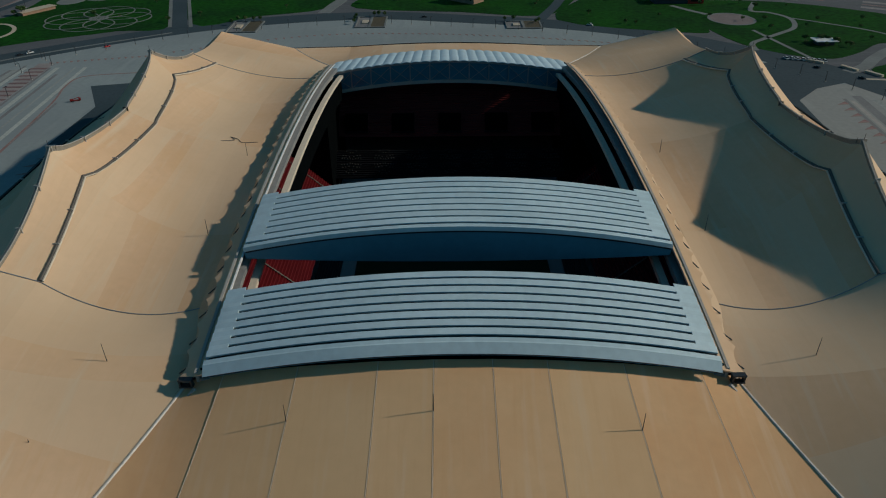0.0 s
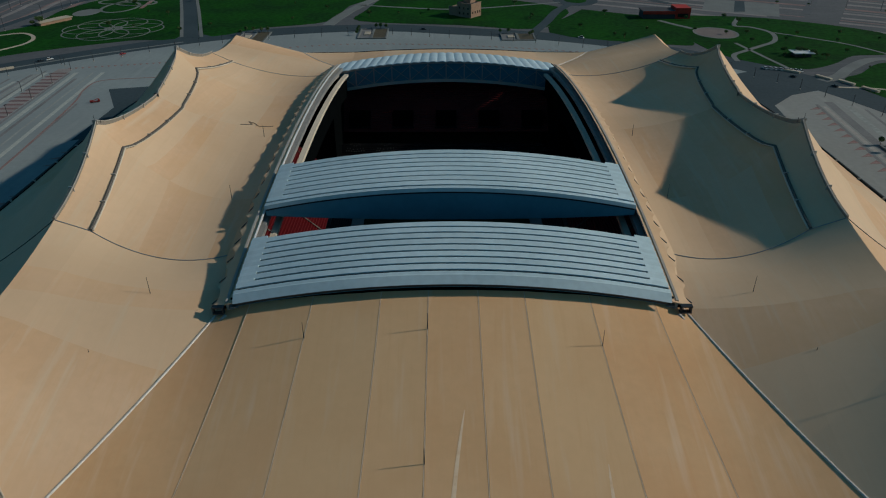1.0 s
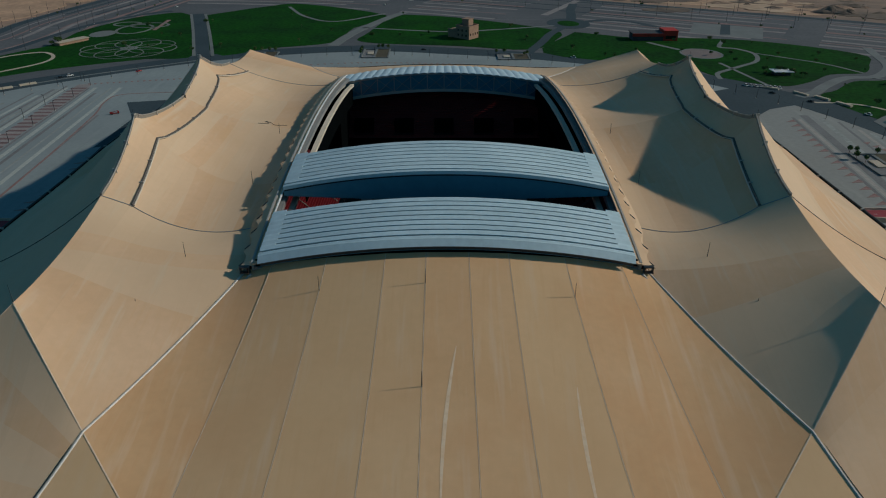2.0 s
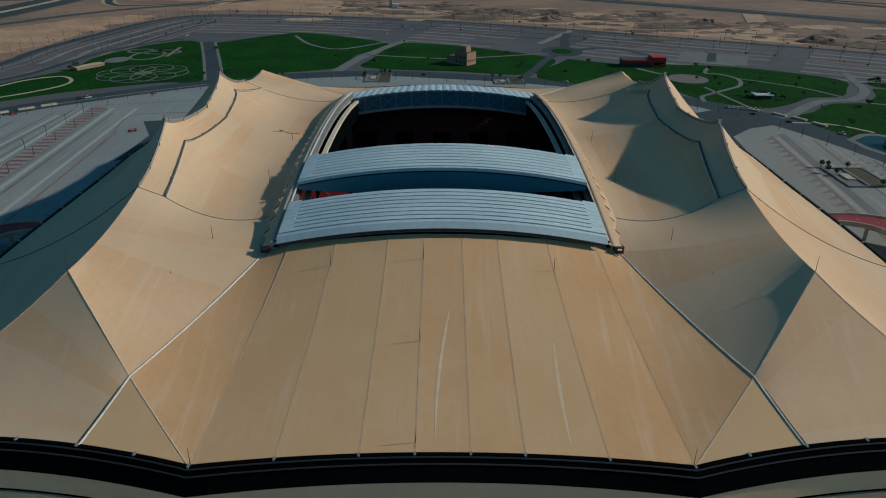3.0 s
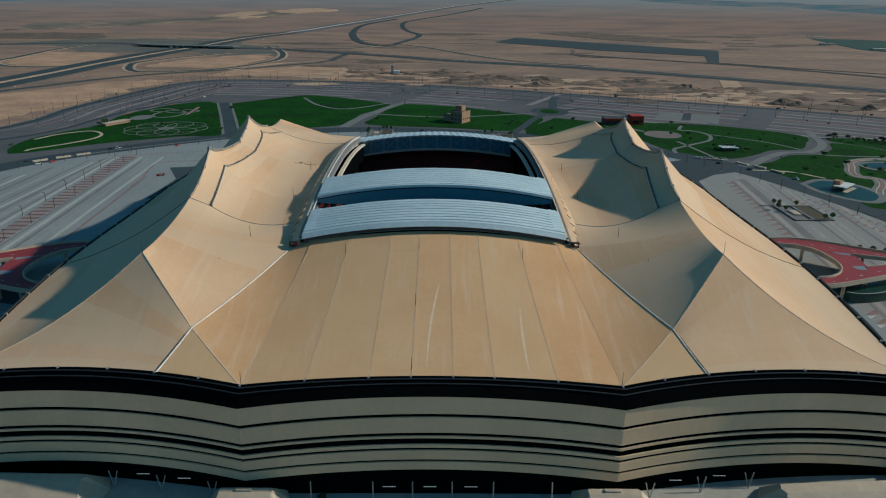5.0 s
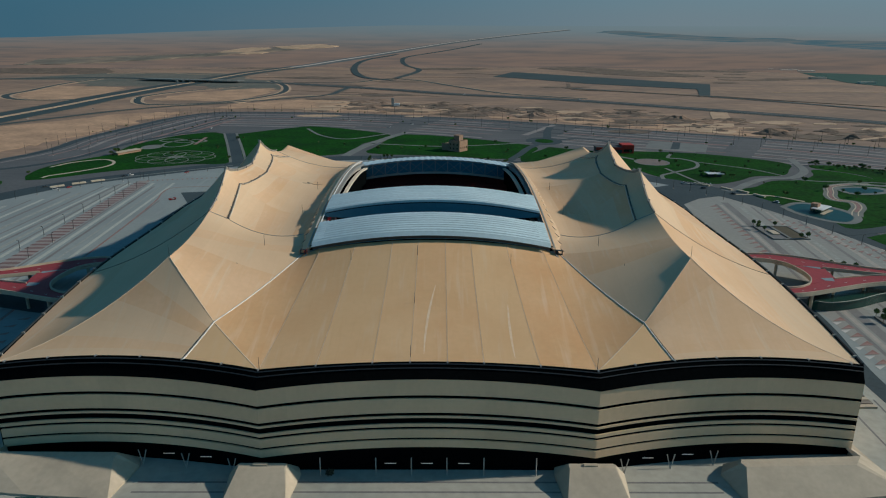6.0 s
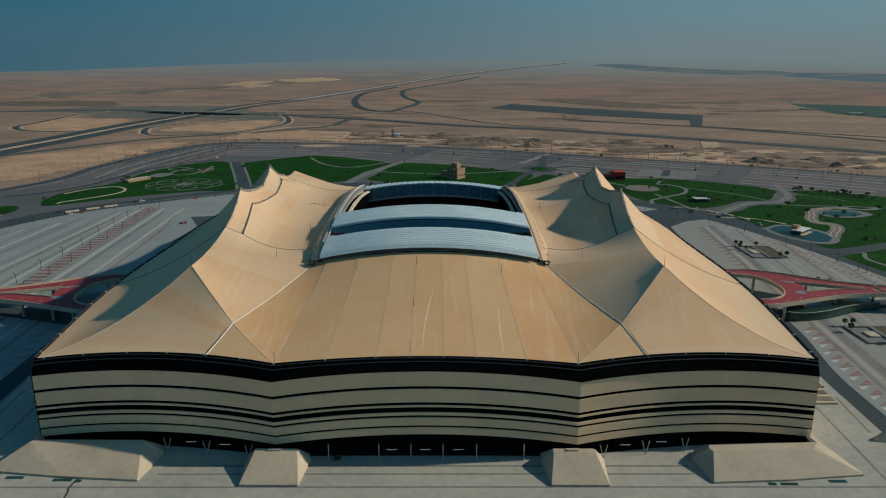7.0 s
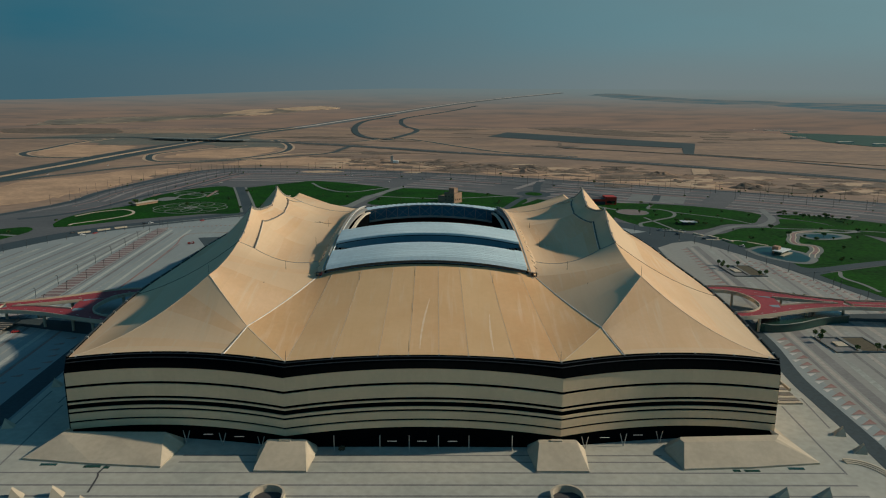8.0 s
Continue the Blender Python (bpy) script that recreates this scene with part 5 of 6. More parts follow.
for i, (d, w) in enumerate(((22, 3), (34, 3), (46, 7), (66, 3), (70, 7), (94, 7), (106, 2.5), (118, 7), (142, 7), (154, 2.5), (166, 7), (190, 7))):
    line = offset_line(edge, d)
    m = PALE_ROW if i % 4 != 1 else PINK_ROW
    for a0, b0 in ((24, 31), (32, 35), (37, 43), (44, 50), (51, 58)):
        strip("parking_row", line[a0:b0 + (i % 2)], w, m, "pale parking row in the car park", "parking row", 0.03, 0.1, 1)
    if d < 130:
        strip("parking_row", line[7 + i % 3:24 - i % 3], w * 0.8, PINK_ROW if i % 2 else PALE_ROW, "pale parking row in the car park", "parking row", 0.033, 0.1, 1)
for i, d in enumerate((24, 62, 100)):
    line = offset_line(edge, d)
    strip("parking_lane", line[14:40], 5, ASPHALT, "dark lane in the car park", "lane", 0.05, 0.1, 1)
for k in (31, 36, 43, 50):
    a0, b0 = offset_line(edge, 12)[k], offset_line(edge, 140)[k]
    strip("parking_lane", [a0, b0], 9, PALE_ROW if k == 36 else LOT, "cross lane in the car park", "lane", 0.055, 0.1, 1)

LAWNS = []
LAWNS.append([(-390, 480), (-403, 505), (-407, 552), (-388, 600), (-376, 622), (-377, 662), (-378, 695), (-362, 752), (-343, 788), (-297, 797), (-224, 590), (-262, 566), (-300, 545), (-335, 522), (-372, 488)])
LAWNS.append([(-275, 793), (-218, 857), (-174, 876), (-63, 792), (-93, 712), (-104, 640), (-160, 612), (-210, 590)])
LAWNS.append([(-54, 801), (18, 779), (120, 705), (116, 650), (84, 606), (16, 622), (-76, 640), (-74, 691)])
LAWNS.append([(142, 692), (183, 668), (205, 650), (212, 560), (190, 548), (96, 592)])
LAWNS.append([(205, 665), (307, 650), (386, 590), (372, 545), (352, 517), (322, 512), (294, 488), (262, 476), (222, 513), (208, 590)])
LAWNS.append([(303, 464), (330, 490), (358, 494), (384, 518), (400, 548), (430, 520), (440, 460), (430, 380), (372, 330), (312, 318), (306, 350), (282, 440)])
LAWNS.append([(408, 575), (452, 565), (520, 500), (560, 420), (500, 400), (442, 455), (434, 520), (405, 556)])
LAWNS.append([(308, 296), (326, 305), (360, 319), (440, 345), (480, 300), (480, 190), (345, 190), (318, 250), (311, 274)])
LAWNS.append([(-470, 430), (-425, 480), (-402, 455), (-420, 380), (-450, 330)])
for k, pts in enumerate(LAWNS):
    pts = [tuple(p[:2]) for p in curve(pts + [pts[0]], 4)][:-1]
    slab("lawn", pts, LAWN, "bright green mown lawn", "lawn", 0.10 + 0.008 * k, 0.3)


GARDEN_M = material("garden_gravel", (0.165, 0.185, 0.17), 0.9, 0.5, 0.05, 0.1, 0.5)


def path_line(pts, w, label="pale curving park path", mat=PATH_M, z=0.2):
    strip("park_path", pts, w, mat, label, "path", z, 0.2)


strip("side_road", [(-287, 800), (-250, 690), (-214, 575)], 13, ASPHALT, "straight asphalt road between lawns", "road", 0.17, 0.2)
for d in (-8.5, 8.5):
    strip("pavement", [(-287 + d, 800), (-250 + d, 690), (-214 + d, 578)], 3, PATH_M, "pale pavement beside the road", "pavement", 0.18, 0.2)
path_line([(-103, 622), (-96, 660), (-86, 700), (-62, 770), (-42, 815)], 11, "wide pale paved way between lawns")
path_line([(-189, 853), (-158, 785), (-117, 752), (-65, 805)], 4)
path_line([(-381, 492), (-379, 502), (-362, 523), (-347, 549), (-346, 569), (-356, 586), (-371, 592), (-392, 574), (-402, 546)], 3.2, "tan curving path round a low lawn", PALE)
strip("park_road", [(-325, 822), (-345, 806), (-370, 765), (-388, 715), (-397, 655), (-404, 604), (-426, 556), (-456, 528)], 9, ASPHALT, "dark asphalt lane beside the lawn", "road", 0.06, 0.2)
path_line([(-330, 470), (-285, 510), (-215, 560)], 2.5, "thin pale kerb path at the lawn's foot")
path_line([(-83, 715), (-30, 700), (17, 693), (70, 708), (125, 728)], 4)
strip("side_road", [(82, 592), (100, 638), (114, 679), (128, 708), (138, 726)], 9, ASPHALT, "asphalt road between lawns", "road", 0.17, 0.2)
path_line([(283, 650), (268, 618), (280, 611), (289, 595), (288, 578), (279, 558), (261, 542), (244, 528), (230, 515), (226, 497)], 4)
path_line([(245, 553), (252, 505), (257, 472)], 3)
path_line([(266, 446), (283, 457), (300, 476), (328, 500), (354, 504), (377, 526), (390, 550), (398, 580), (408, 615)], 8.5, "wide pale paved way between lawns")
path_line([(270, 431), (299, 425), (318, 404)], 2.6, "thin tan park path", PALE)
path_line([(350, 500), (376, 488), (420, 484), (470, 470)], 3)
path_line([(205, 640), (215, 622), (226, 606)], 5)
path_line([(292, 590), (312, 572), (336, 548), (352, 516)], 2.6)
WIND = [(416, 474), (397, 475), (373, 464), (361, 442), (352, 426), (349, 411), (359, 402), (353, 384), (341, 368), (334, 356)]
path_line(WIND, 11.5, "dull green-grey bank of the winding path", GARDEN_M, 0.19)
for d in (-2.2, 2.2):
    strip("path_edge", offset_line([tuple(p[:2]) for p in curve(WIND, 4)], d), 0.9, PALE, "pale winding edge of the path beside the pond", "kerb", 0.29, 0.2, 1)
strip("planted_strip", WIND[1:9], 2.6, RED_PAVE, "reddish planted strip along the winding path", "planting", 0.26, 0.2)
path_line([(412, 474), (426, 468), (445, 474)], 7)
path_line([(296, 306), (328, 315), (362, 329), (440, 356)], 12, "asphalt lane between lawns", ASPHALT)
path_line([(326, 248), (326, 268), (322, 288), (330, 306)], 3)
path_line([(-460, 420), (-430, 440), (-404, 436)], 5)


def ring_path(name, cx, cy, rx, ry, w, mat, label, z=0.24):
    """A closed curving path."""
    pts = [V((cx + rx * math.cos(2 * math.pi * i / 40), cy + ry * math.sin(2 * math.pi * i / 40), 0)) for i in range(41)]
    return single(name, Shape().ribbon(pts, w, z - 0.2, z), mat, label, "path", "structure")


# rosette garden
for k in range(8):
    g = 2 * math.pi * k / 8
    ring_path("garden_loop", -294 + 23 * math.cos(g), 610 + 23 * math.sin(g), 21, 21, 1.1, GARDEN_M, "pale looping garden path in the lawn", 0.23 + 0.005 * k)
ring_path("garden_loop", -294, 610, 7, 7, 2.2, PATH_M, "small pale garden circle in the lawn", 0.29)
for x, y, a, b in ((-326, 706, 17, 26), (-318, 728, 20, 14), (-345, 735, 14, 12)):
    ring_path("garden_loop", x, y, a, b, 3.0, GARDEN_M, "pale looping garden path in the lawn", 0.28)
slab("round_plaza", [(-349 + 12 * math.cos(i * 0.3), 680 + 17 * math.sin(i * 0.3)) for i in range(21)], PATH_M, "pale round plaza in the lawn", "plaza", 0.25)
slab("path_pad", [(-305, 700), (-301, 700), (-306, 760), (-310, 760)], RED_PAVE, "reddish paved strip in the lawn", "paving", 0.25)
t = thing("lawn_pavilion", (-360, 636, 0), "long low flat-roofed tan pavilion on the lawn", "pavilion")
t.matrix_basis = pose(-360, 636, 0, 0, 0, 62)
part("wall", Shape().box(-16, 16, -4, 4, 0, 2.6), STONE, t, "tan wall")
part("roof", Shape().box(-17, 17, -5, 5, 2.6, 3.0), PALE, t, "flat pale roof slab")
slab("round_plaza", [(241 + 17 * math.cos(i * 0.2), 589 + 19 * math.sin(i * 0.2)) for i in range(32)],
     material("mauve_paving", (0.20, 0.165, 0.155), 0.9, 0.4, 0.08, 0.1, 0.6), "mauve-brown round plaza in the lawn", "plaza", 0.23)
ring_path("plaza_rim", 241, 589, 18, 20, 2.2, PATH_M, "pale rim of the round plaza", 0.27)
slab("roundabout", [(143 + 24 * math.cos(i * 0.3), 741 + 31 * math.sin(i * 0.3)) for i in range(21)], ASPHALT, "asphalt roundabout", "road", 0.10)
slab("roundabout_island", [(143 + 12 * math.cos(i * 0.3), 741 + 17 * math.sin(i * 0.3)) for i in range(21)], LAWN, "planted roundabout island", "lawn", 0.2)
strip("side_road", [(150, 765), (156, 800), (160, 830), (172, 880)], 11, ASPHALT, "asphalt road from the roundabout", "road", 0.08, 0.2)
strip("side_road", [(160, 748), (185, 762), (214, 752), (238, 720)], 9, ASPHALT, "asphalt road from the roundabout", "road", 0.085, 0.2)
slab("dark_pad", [(290, 679), (301, 679), (321, 734), (311, 734)], ASPHALT, "dark rectangular paved pad", "yard", 0.1)
slab("forecourt", [(262, 690), (325, 655), (350, 715), (285, 748)], PATH_M, "pale paved forecourt in the car park", "yard", 0.05)
# pond
slab("pond_rim", [tuple(p[:2]) for p in curve([(288, 386), (290, 362), (304, 338), (320, 332), (336, 350), (336, 376), (321, 398), (306, 400), (288, 386)], 5)][:-1], PATH_M,
     "pale rim of the pond", "kerb", 0.22)
slab("pond_water", [tuple(p[:2]) for p in curve([(293, 384), (295, 364), (306, 343), (318, 338), (331, 353), (331, 374), (318, 393), (308, 395), (293, 384)], 5)][:-1], WATER,
     "blue-green pond water", "water", 0.3)
slab("pond_rim", [tuple(p[:2]) for p in curve([(371, 457), (374, 434), (397, 432), (420, 444), (416, 461), (391, 465), (371, 457)], 5)][:-1], PATH_M,
     "pale rim of the pond", "kerb", 0.22)
slab("pond_water", [tuple(p[:2]) for p in curve([(375, 455), (378, 438), (396, 437), (412, 446), (408, 456), (391, 460), (375, 455)], 5)][:-1], WATER,
     "blue-green pond water", "water", 0.3)


def cafe():
    t = thing("pond_cafe", (318, 362, 0.3), "low white flat-roofed building at the pond", "building")
    t.matrix_basis = pose(313, 371, 0.3, 0, 0, 42) @ Matrix.Scale(0.75, 4)
    part("wall", Shape().box(-11, 10, -6, 2, 0, 4), GREEN_WALL, t, "dark glazed wall")
    part("roof", Shape().box(-13, 12, -8, 4, 4, 4.8), WHITE_PAINT, t, "flat white roof")
    part("upper_block", Shape().box(-6, 2, 0, 7, 0, 8.5), STONE, t, "tan upper block")
    part("terrace", Shape().box(-14, 13, -10, -6, 0, 0.6), PALE, t, "pale terrace")


cafe()


def stone_house():
    t = thing("stone_house", (27, 662, 0), "brown stone house with a square tower and low annex", "house")
    t.matrix_basis = pose(27, 662, 0, 0, 0, -38) @ Matrix.Scale(0.9, 4)
    part("wall", Shape().box(-8, 10, -9, 9, 0, 13.5), STONE, t)
    part("roof", Shape().box(-7.2, 9.2, -8.2, 8.2, 13.5, 13.7), DARK_ROOF, t, "flat dark roof")
    for x0, x1, y0, y1 in ((-8.2, 10.2, -9.2, -8.5), (-8.2, 10.2, 8.5, 9.2), (-8.2, -7.5, -8.5, 8.5), (9.5, 10.2, -8.5, 8.5)):
        part("parapet", Shape().box(x0, x1, y0, y1, 13.5, 14.6), STONE, t)
    part("tower", Shape().box(-5, 4, -2, 7, 13.7, 20), STONE, t, "square stone tower")
    part("tower_cap", Shape().box(-5.4, 4.4, -2.4, 7.4, 20, 20.7), STONE, t)
    part("annex", Shape().box(-20, -8, -8, 5, 0, 8.5), STONE, t, "low stone annex")
    part("annex_parapet", Shape().box(-20.3, -8, -8.3, -7.7, 8.5, 9.4), STONE, t)
    for x in (-5, 0.5, 6):
        for z in (3, 8.2):
            part("window", Shape().box(x - 0.7, x + 0.7, -9.15, -8.9, z, z + 2.2), CAR_GLASS, t)
    for y in (-6, -1.5, 3, 7):
        part("window", Shape().box(9.9, 10.15, y - 0.7, y + 0.7, 4, 6.4), CAR_GLASS, t)


def red_hall():
    t = thing("red_hall", (214, 655, 0), "long red-clad building with a flat dark roof", "building")
    part("wall", Shape().box(-22, 8, -8, 8, 0, 6.5), DARK_ROOF, t, "dark grey long wall")
    part("red_block", Shape().box(8, 22, -9, 9, 0, 10), RED_WALL, t, "bright red cladding block")
    part("roof", Shape().box(-23, 8, -9, 9, 6.5, 7.3), DARK_ROOF, t, "flat dark roof")
    part("red_band", Shape().box(-23, 8, -9.3, -9, 4.4, 7.3), RED_WALL, t, "red edge band")
    part("window", Shape().box(10, 20, -9.15, -8.9, 2, 5), CAR_GLASS, t)


def hut():
    t = thing("park_kiosk", (281, 512, 0), "small white-roofed kiosk on the lawn", "kiosk")
    part("wall", Shape().box(-6, 6, -4, 4, 0, 3), DARK_ROOF, t)
    part("roof", Shape().box(-8, 8, -6, 6, 3, 3.5), WHITE_PAINT, t, "flat white roof")


stone_house(), red_hall(), hut()

# desert roads and far land
SCRUB = material("dark_scrub", (0.105, 0.085, 0.068), 0.95, 0.9, 0.02, 0.3, 0.06, tint=(0.19, 0.138, 0.10))
PALE_SAND = material("pale_track_sand", (0.50, 0.355, 0.24), 0.95, 0.6, 0.02, 0.12, 0.1)
def on_plain(pts, lift):
    return [(p[0], p[1], far_rise(p[0], p[1]) + lift) for p in pts]


def far_strip(name, pts, width, mat, label, category, lift=1.5):
    line = [V(p) for p in on_plain(curve(pts, 6), lift)]
    single(name, Shape().ribbon(line, width, -3, 0), mat, label, category, "structure")


def patch(name, pts, mat, label, category, lift=0.35):
    """An irregular flat area with a ragged edge."""
    rg = random.Random(len(pts) + int(pts[0][0]))
    ring = [tuple(p[:2]) for p in curve(pts + [pts[0]], 6)][:-1]
    jag = min(14.0, 0.05 * max(max(p[0] for p in pts) - min(p[0] for p in pts), max(p[1] for p in pts) - min(p[1] for p in pts)))
    ring = [(x + rg.uniform(-jag, jag), y + rg.uniform(-jag, jag)) for x, y in ring]
    single(name, Shape().prism(ring, lambda x, y: far_rise(x, y) - 4, lambda x, y: far_rise(x, y) + lift), mat, label, category, "structure")


ROADS = []
ROADS.append(("highway", [(-716, 600), (-712, 958), (-706, 1130), (-704, 1350), (-688, 1620), (-665, 1850), (-655, 2040), (-632, 2263), (-560, 2617)], 86))
ROADS.append(("cross_road", [(-1700, 1640), (-1261, 1880), (-989, 1960), (-773, 1870), (-586, 1800), (-436, 1770), (-258, 1661), (-104, 1557), (34, 1447), (274, 1316), (508, 1131), (722, 939), (900, 700)], 40))
ROADS.append(("slip_road", [(-986, 1900), (-991, 1710), (-958, 1490), (-939, 1367), (-862, 1277), (-774, 1267), (-700, 1310)], 15))
ROADS.append(("slip_road", [(-478, 1850), (-405, 1692), (-364, 1512), (-371, 1387), (-429, 1242), (-533, 1184), (-582, 1208), (-620, 1288), (-636, 1364), (-600, 1480), (-510, 1640)], 13))
ROADS.append(("desert_road", [(-690, 820), (-623, 960), (-576, 1061), (-509, 1151), (-422, 1219), (-329, 1310), (-248, 1407), (-235, 1515), (-225, 1640)], 12))
ROADS.append(("slip_road", [(-404, 1799), (-244, 1800), (-150, 1960), (-58, 1888), (60, 1640), (166, 1452), (320, 1340)], 16))
ROADS.append(("far_lane", [(330, 1640), (438, 1543), (560, 1449), (611, 1409), (735, 1268), (837, 1127), (980, 900)], 17))
ROADS.append(("slip_road", [(-1180, 1400), (-1060, 1300), (-1000, 1180), (-960, 1020)], 15))
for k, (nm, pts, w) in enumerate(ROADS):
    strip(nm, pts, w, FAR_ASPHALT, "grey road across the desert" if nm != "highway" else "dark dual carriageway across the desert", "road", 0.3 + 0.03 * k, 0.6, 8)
    strip("verge", pts, w + 12, PALE_SAND if nm == "slip_road" else SPOIL, "dusty road shoulder", "verge", 0.1 + 0.01 * k, 0.3, 8)
strip("median", ROADS[1][1][4:], 4, PALE_ROW, "thin pale median of the cross road", "median", 0.8, 0.4, 8)
strip("median", ROADS[0][1], 12, PALE_SAND, "pale median strip of the highway", "median", 0.8, 0.4, 8)
patch("embankment", [(-1097, 2168), (-711, 2192), (-562, 1914), (-451, 1867), (-400, 1560), (-480, 1500), (-621, 1644), (-865, 1635), (-1040, 1840), (-1260, 1900)],
      material("embankment_gravel", (0.105, 0.115, 0.10), 0.95, 0.8, 0.01, 0.2, 0.08, tint=(0.17, 0.155, 0.125)), "broad grey-green gravel embankment along the cross road", "embankment", -0.12)
deck = thing("overpass", (-690, 1800, 0), "flat grey overpass carrying the cross road over the highway", "bridge")
part("deck", Shape().ribbon([(-150, 62), (-40, 20), (60, -5), (150, -22)], 46, 4.9, 6.0), PATH_M, deck)
part("parapet", Shape().ribbon([(-152, 38), (-42, -4), (58, -29), (148, -46)], 1.2, 6.0, 7.0), FASCIA, deck)
for x in (-30, -12, 6, 24, 42, 60):
    part("abutment", Shape().box(x - 2.5, x + 2.5, -14, 14, 0, 4.6), FASCIA, deck)
slab("paved_pad", [(171, 2083), (260, 2345), (505, 2065), (750, 1786), (684, 1606), (615, 1421), (593, 1428), (652, 1610), (404, 1793), (372, 1850), (290, 1950)], FAR_ASPHALT, "large dark paved field in the desert", "yard", 0.5)
slab("far_field", [(1233, 2138), (1298, 2402), (1384, 2471), (1519, 2447), (1632, 2399), (1900, 2000), (1500, 1600), (1213, 1700), (1178, 1872)], FIELD, "dark green irrigated field in the desert", "field", 0.5)
LIGHT_SAND = material("light_sand", (0.50, 0.322, 0.205), 0.95, 0.9, 0.02, 0.16, 0.15, tint=(0.30, 0.198, 0.132))
patch("sand_lot", [(-655, 560), (-560, 600), (-515, 660), (-490, 740), (-478, 860), (-462, 960), (-440, 1050), (-470, 1060), (-560, 990), (-625, 880), (-655, 720)], LIGHT_SAND, "light bare sand beside the car park", "sand", 0.02)
patch("sand_lot", [(-420, 1130), (-330, 1125), (-180, 1090), (0, 1040), (30, 1060), (-60, 1180), (-200, 1290), (-300, 1290), (-380, 1220)], LIGHT_SAND, "light bare sand beside the car park", "sand", 0.02)
patch("sand_lot", [(60, 1010), (190, 950), (330, 868), (450, 800), (470, 850), (380, 960), (250, 1060), (120, 1100)], LIGHT_SAND, "light worked sand beside the car park", "sand", 0.022)
patch("sand_lot", [(-590, 1290), (-480, 1260), (-410, 1330), (-390, 1500), (-440, 1600), (-560, 1440)], LIGHT_SAND, "light bare sand inside the road loop", "sand", 0.024)
patch("sand_lot", [(-930, 1420), (-860, 1310), (-770, 1300), (-770, 1560), (-860, 1620), (-960, 1620)], LIGHT_SAND, "light bare sand inside the road loop", "sand", 0.024)


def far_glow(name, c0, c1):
    """Part of the far backdrop: two haze-toned colours in streaks, painted as glow."""
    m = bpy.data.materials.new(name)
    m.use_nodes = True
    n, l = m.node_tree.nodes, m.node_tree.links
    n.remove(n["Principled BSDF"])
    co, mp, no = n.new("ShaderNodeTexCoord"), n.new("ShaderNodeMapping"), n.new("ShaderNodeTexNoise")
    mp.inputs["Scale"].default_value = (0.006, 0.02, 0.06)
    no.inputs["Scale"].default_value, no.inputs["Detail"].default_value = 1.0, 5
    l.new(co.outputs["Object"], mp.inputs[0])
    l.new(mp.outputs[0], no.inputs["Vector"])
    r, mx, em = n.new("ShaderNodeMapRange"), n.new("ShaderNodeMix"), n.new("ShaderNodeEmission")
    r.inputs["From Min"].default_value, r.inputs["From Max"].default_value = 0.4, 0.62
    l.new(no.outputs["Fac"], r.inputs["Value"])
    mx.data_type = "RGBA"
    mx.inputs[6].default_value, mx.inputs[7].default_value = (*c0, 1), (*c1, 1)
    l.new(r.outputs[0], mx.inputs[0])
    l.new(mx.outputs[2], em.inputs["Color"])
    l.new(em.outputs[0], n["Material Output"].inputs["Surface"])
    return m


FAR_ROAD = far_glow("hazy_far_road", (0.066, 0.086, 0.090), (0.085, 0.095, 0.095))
# Matte scrub with the distance haze mixed into its colour.
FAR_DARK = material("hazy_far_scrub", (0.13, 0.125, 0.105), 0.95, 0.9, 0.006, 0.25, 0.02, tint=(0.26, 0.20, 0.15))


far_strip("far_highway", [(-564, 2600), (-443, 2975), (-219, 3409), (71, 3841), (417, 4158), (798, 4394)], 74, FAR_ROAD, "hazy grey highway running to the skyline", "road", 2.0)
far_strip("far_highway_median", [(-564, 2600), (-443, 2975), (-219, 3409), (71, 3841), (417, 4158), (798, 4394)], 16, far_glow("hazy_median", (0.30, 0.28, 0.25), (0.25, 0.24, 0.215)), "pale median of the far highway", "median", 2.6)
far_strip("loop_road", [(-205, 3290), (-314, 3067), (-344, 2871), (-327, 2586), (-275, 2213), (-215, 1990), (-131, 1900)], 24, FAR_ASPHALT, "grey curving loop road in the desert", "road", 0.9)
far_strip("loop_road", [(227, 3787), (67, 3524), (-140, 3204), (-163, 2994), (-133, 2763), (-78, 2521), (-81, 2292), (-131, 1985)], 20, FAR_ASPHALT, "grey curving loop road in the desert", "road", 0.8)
far_strip("sand_track", [(356, 1778), (342, 1588), (469, 1522), (580, 1428), (629, 1415), (732, 1318), (911, 1165)], 9, SCRUB, "dark narrow desert track", "track", 0.7)
far_strip("sand_track", [(420, 880), (443, 905), (465, 960), (490, 1040), (507, 1090)], 30, PALE_SAND, "wide pale sand track", "track", 0.4)
far_strip("sand_track", [(-398, 1221), (-324, 1378), (-171, 1402)], 14, PALE_SAND, "wide pale sand track", "track", 0.4)
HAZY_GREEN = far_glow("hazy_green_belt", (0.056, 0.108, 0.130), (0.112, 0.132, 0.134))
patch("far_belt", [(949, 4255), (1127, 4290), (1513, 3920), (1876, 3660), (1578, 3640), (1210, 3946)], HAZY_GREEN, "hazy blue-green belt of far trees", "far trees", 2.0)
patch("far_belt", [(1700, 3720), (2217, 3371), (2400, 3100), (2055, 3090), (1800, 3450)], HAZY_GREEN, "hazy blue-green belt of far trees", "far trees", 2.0)
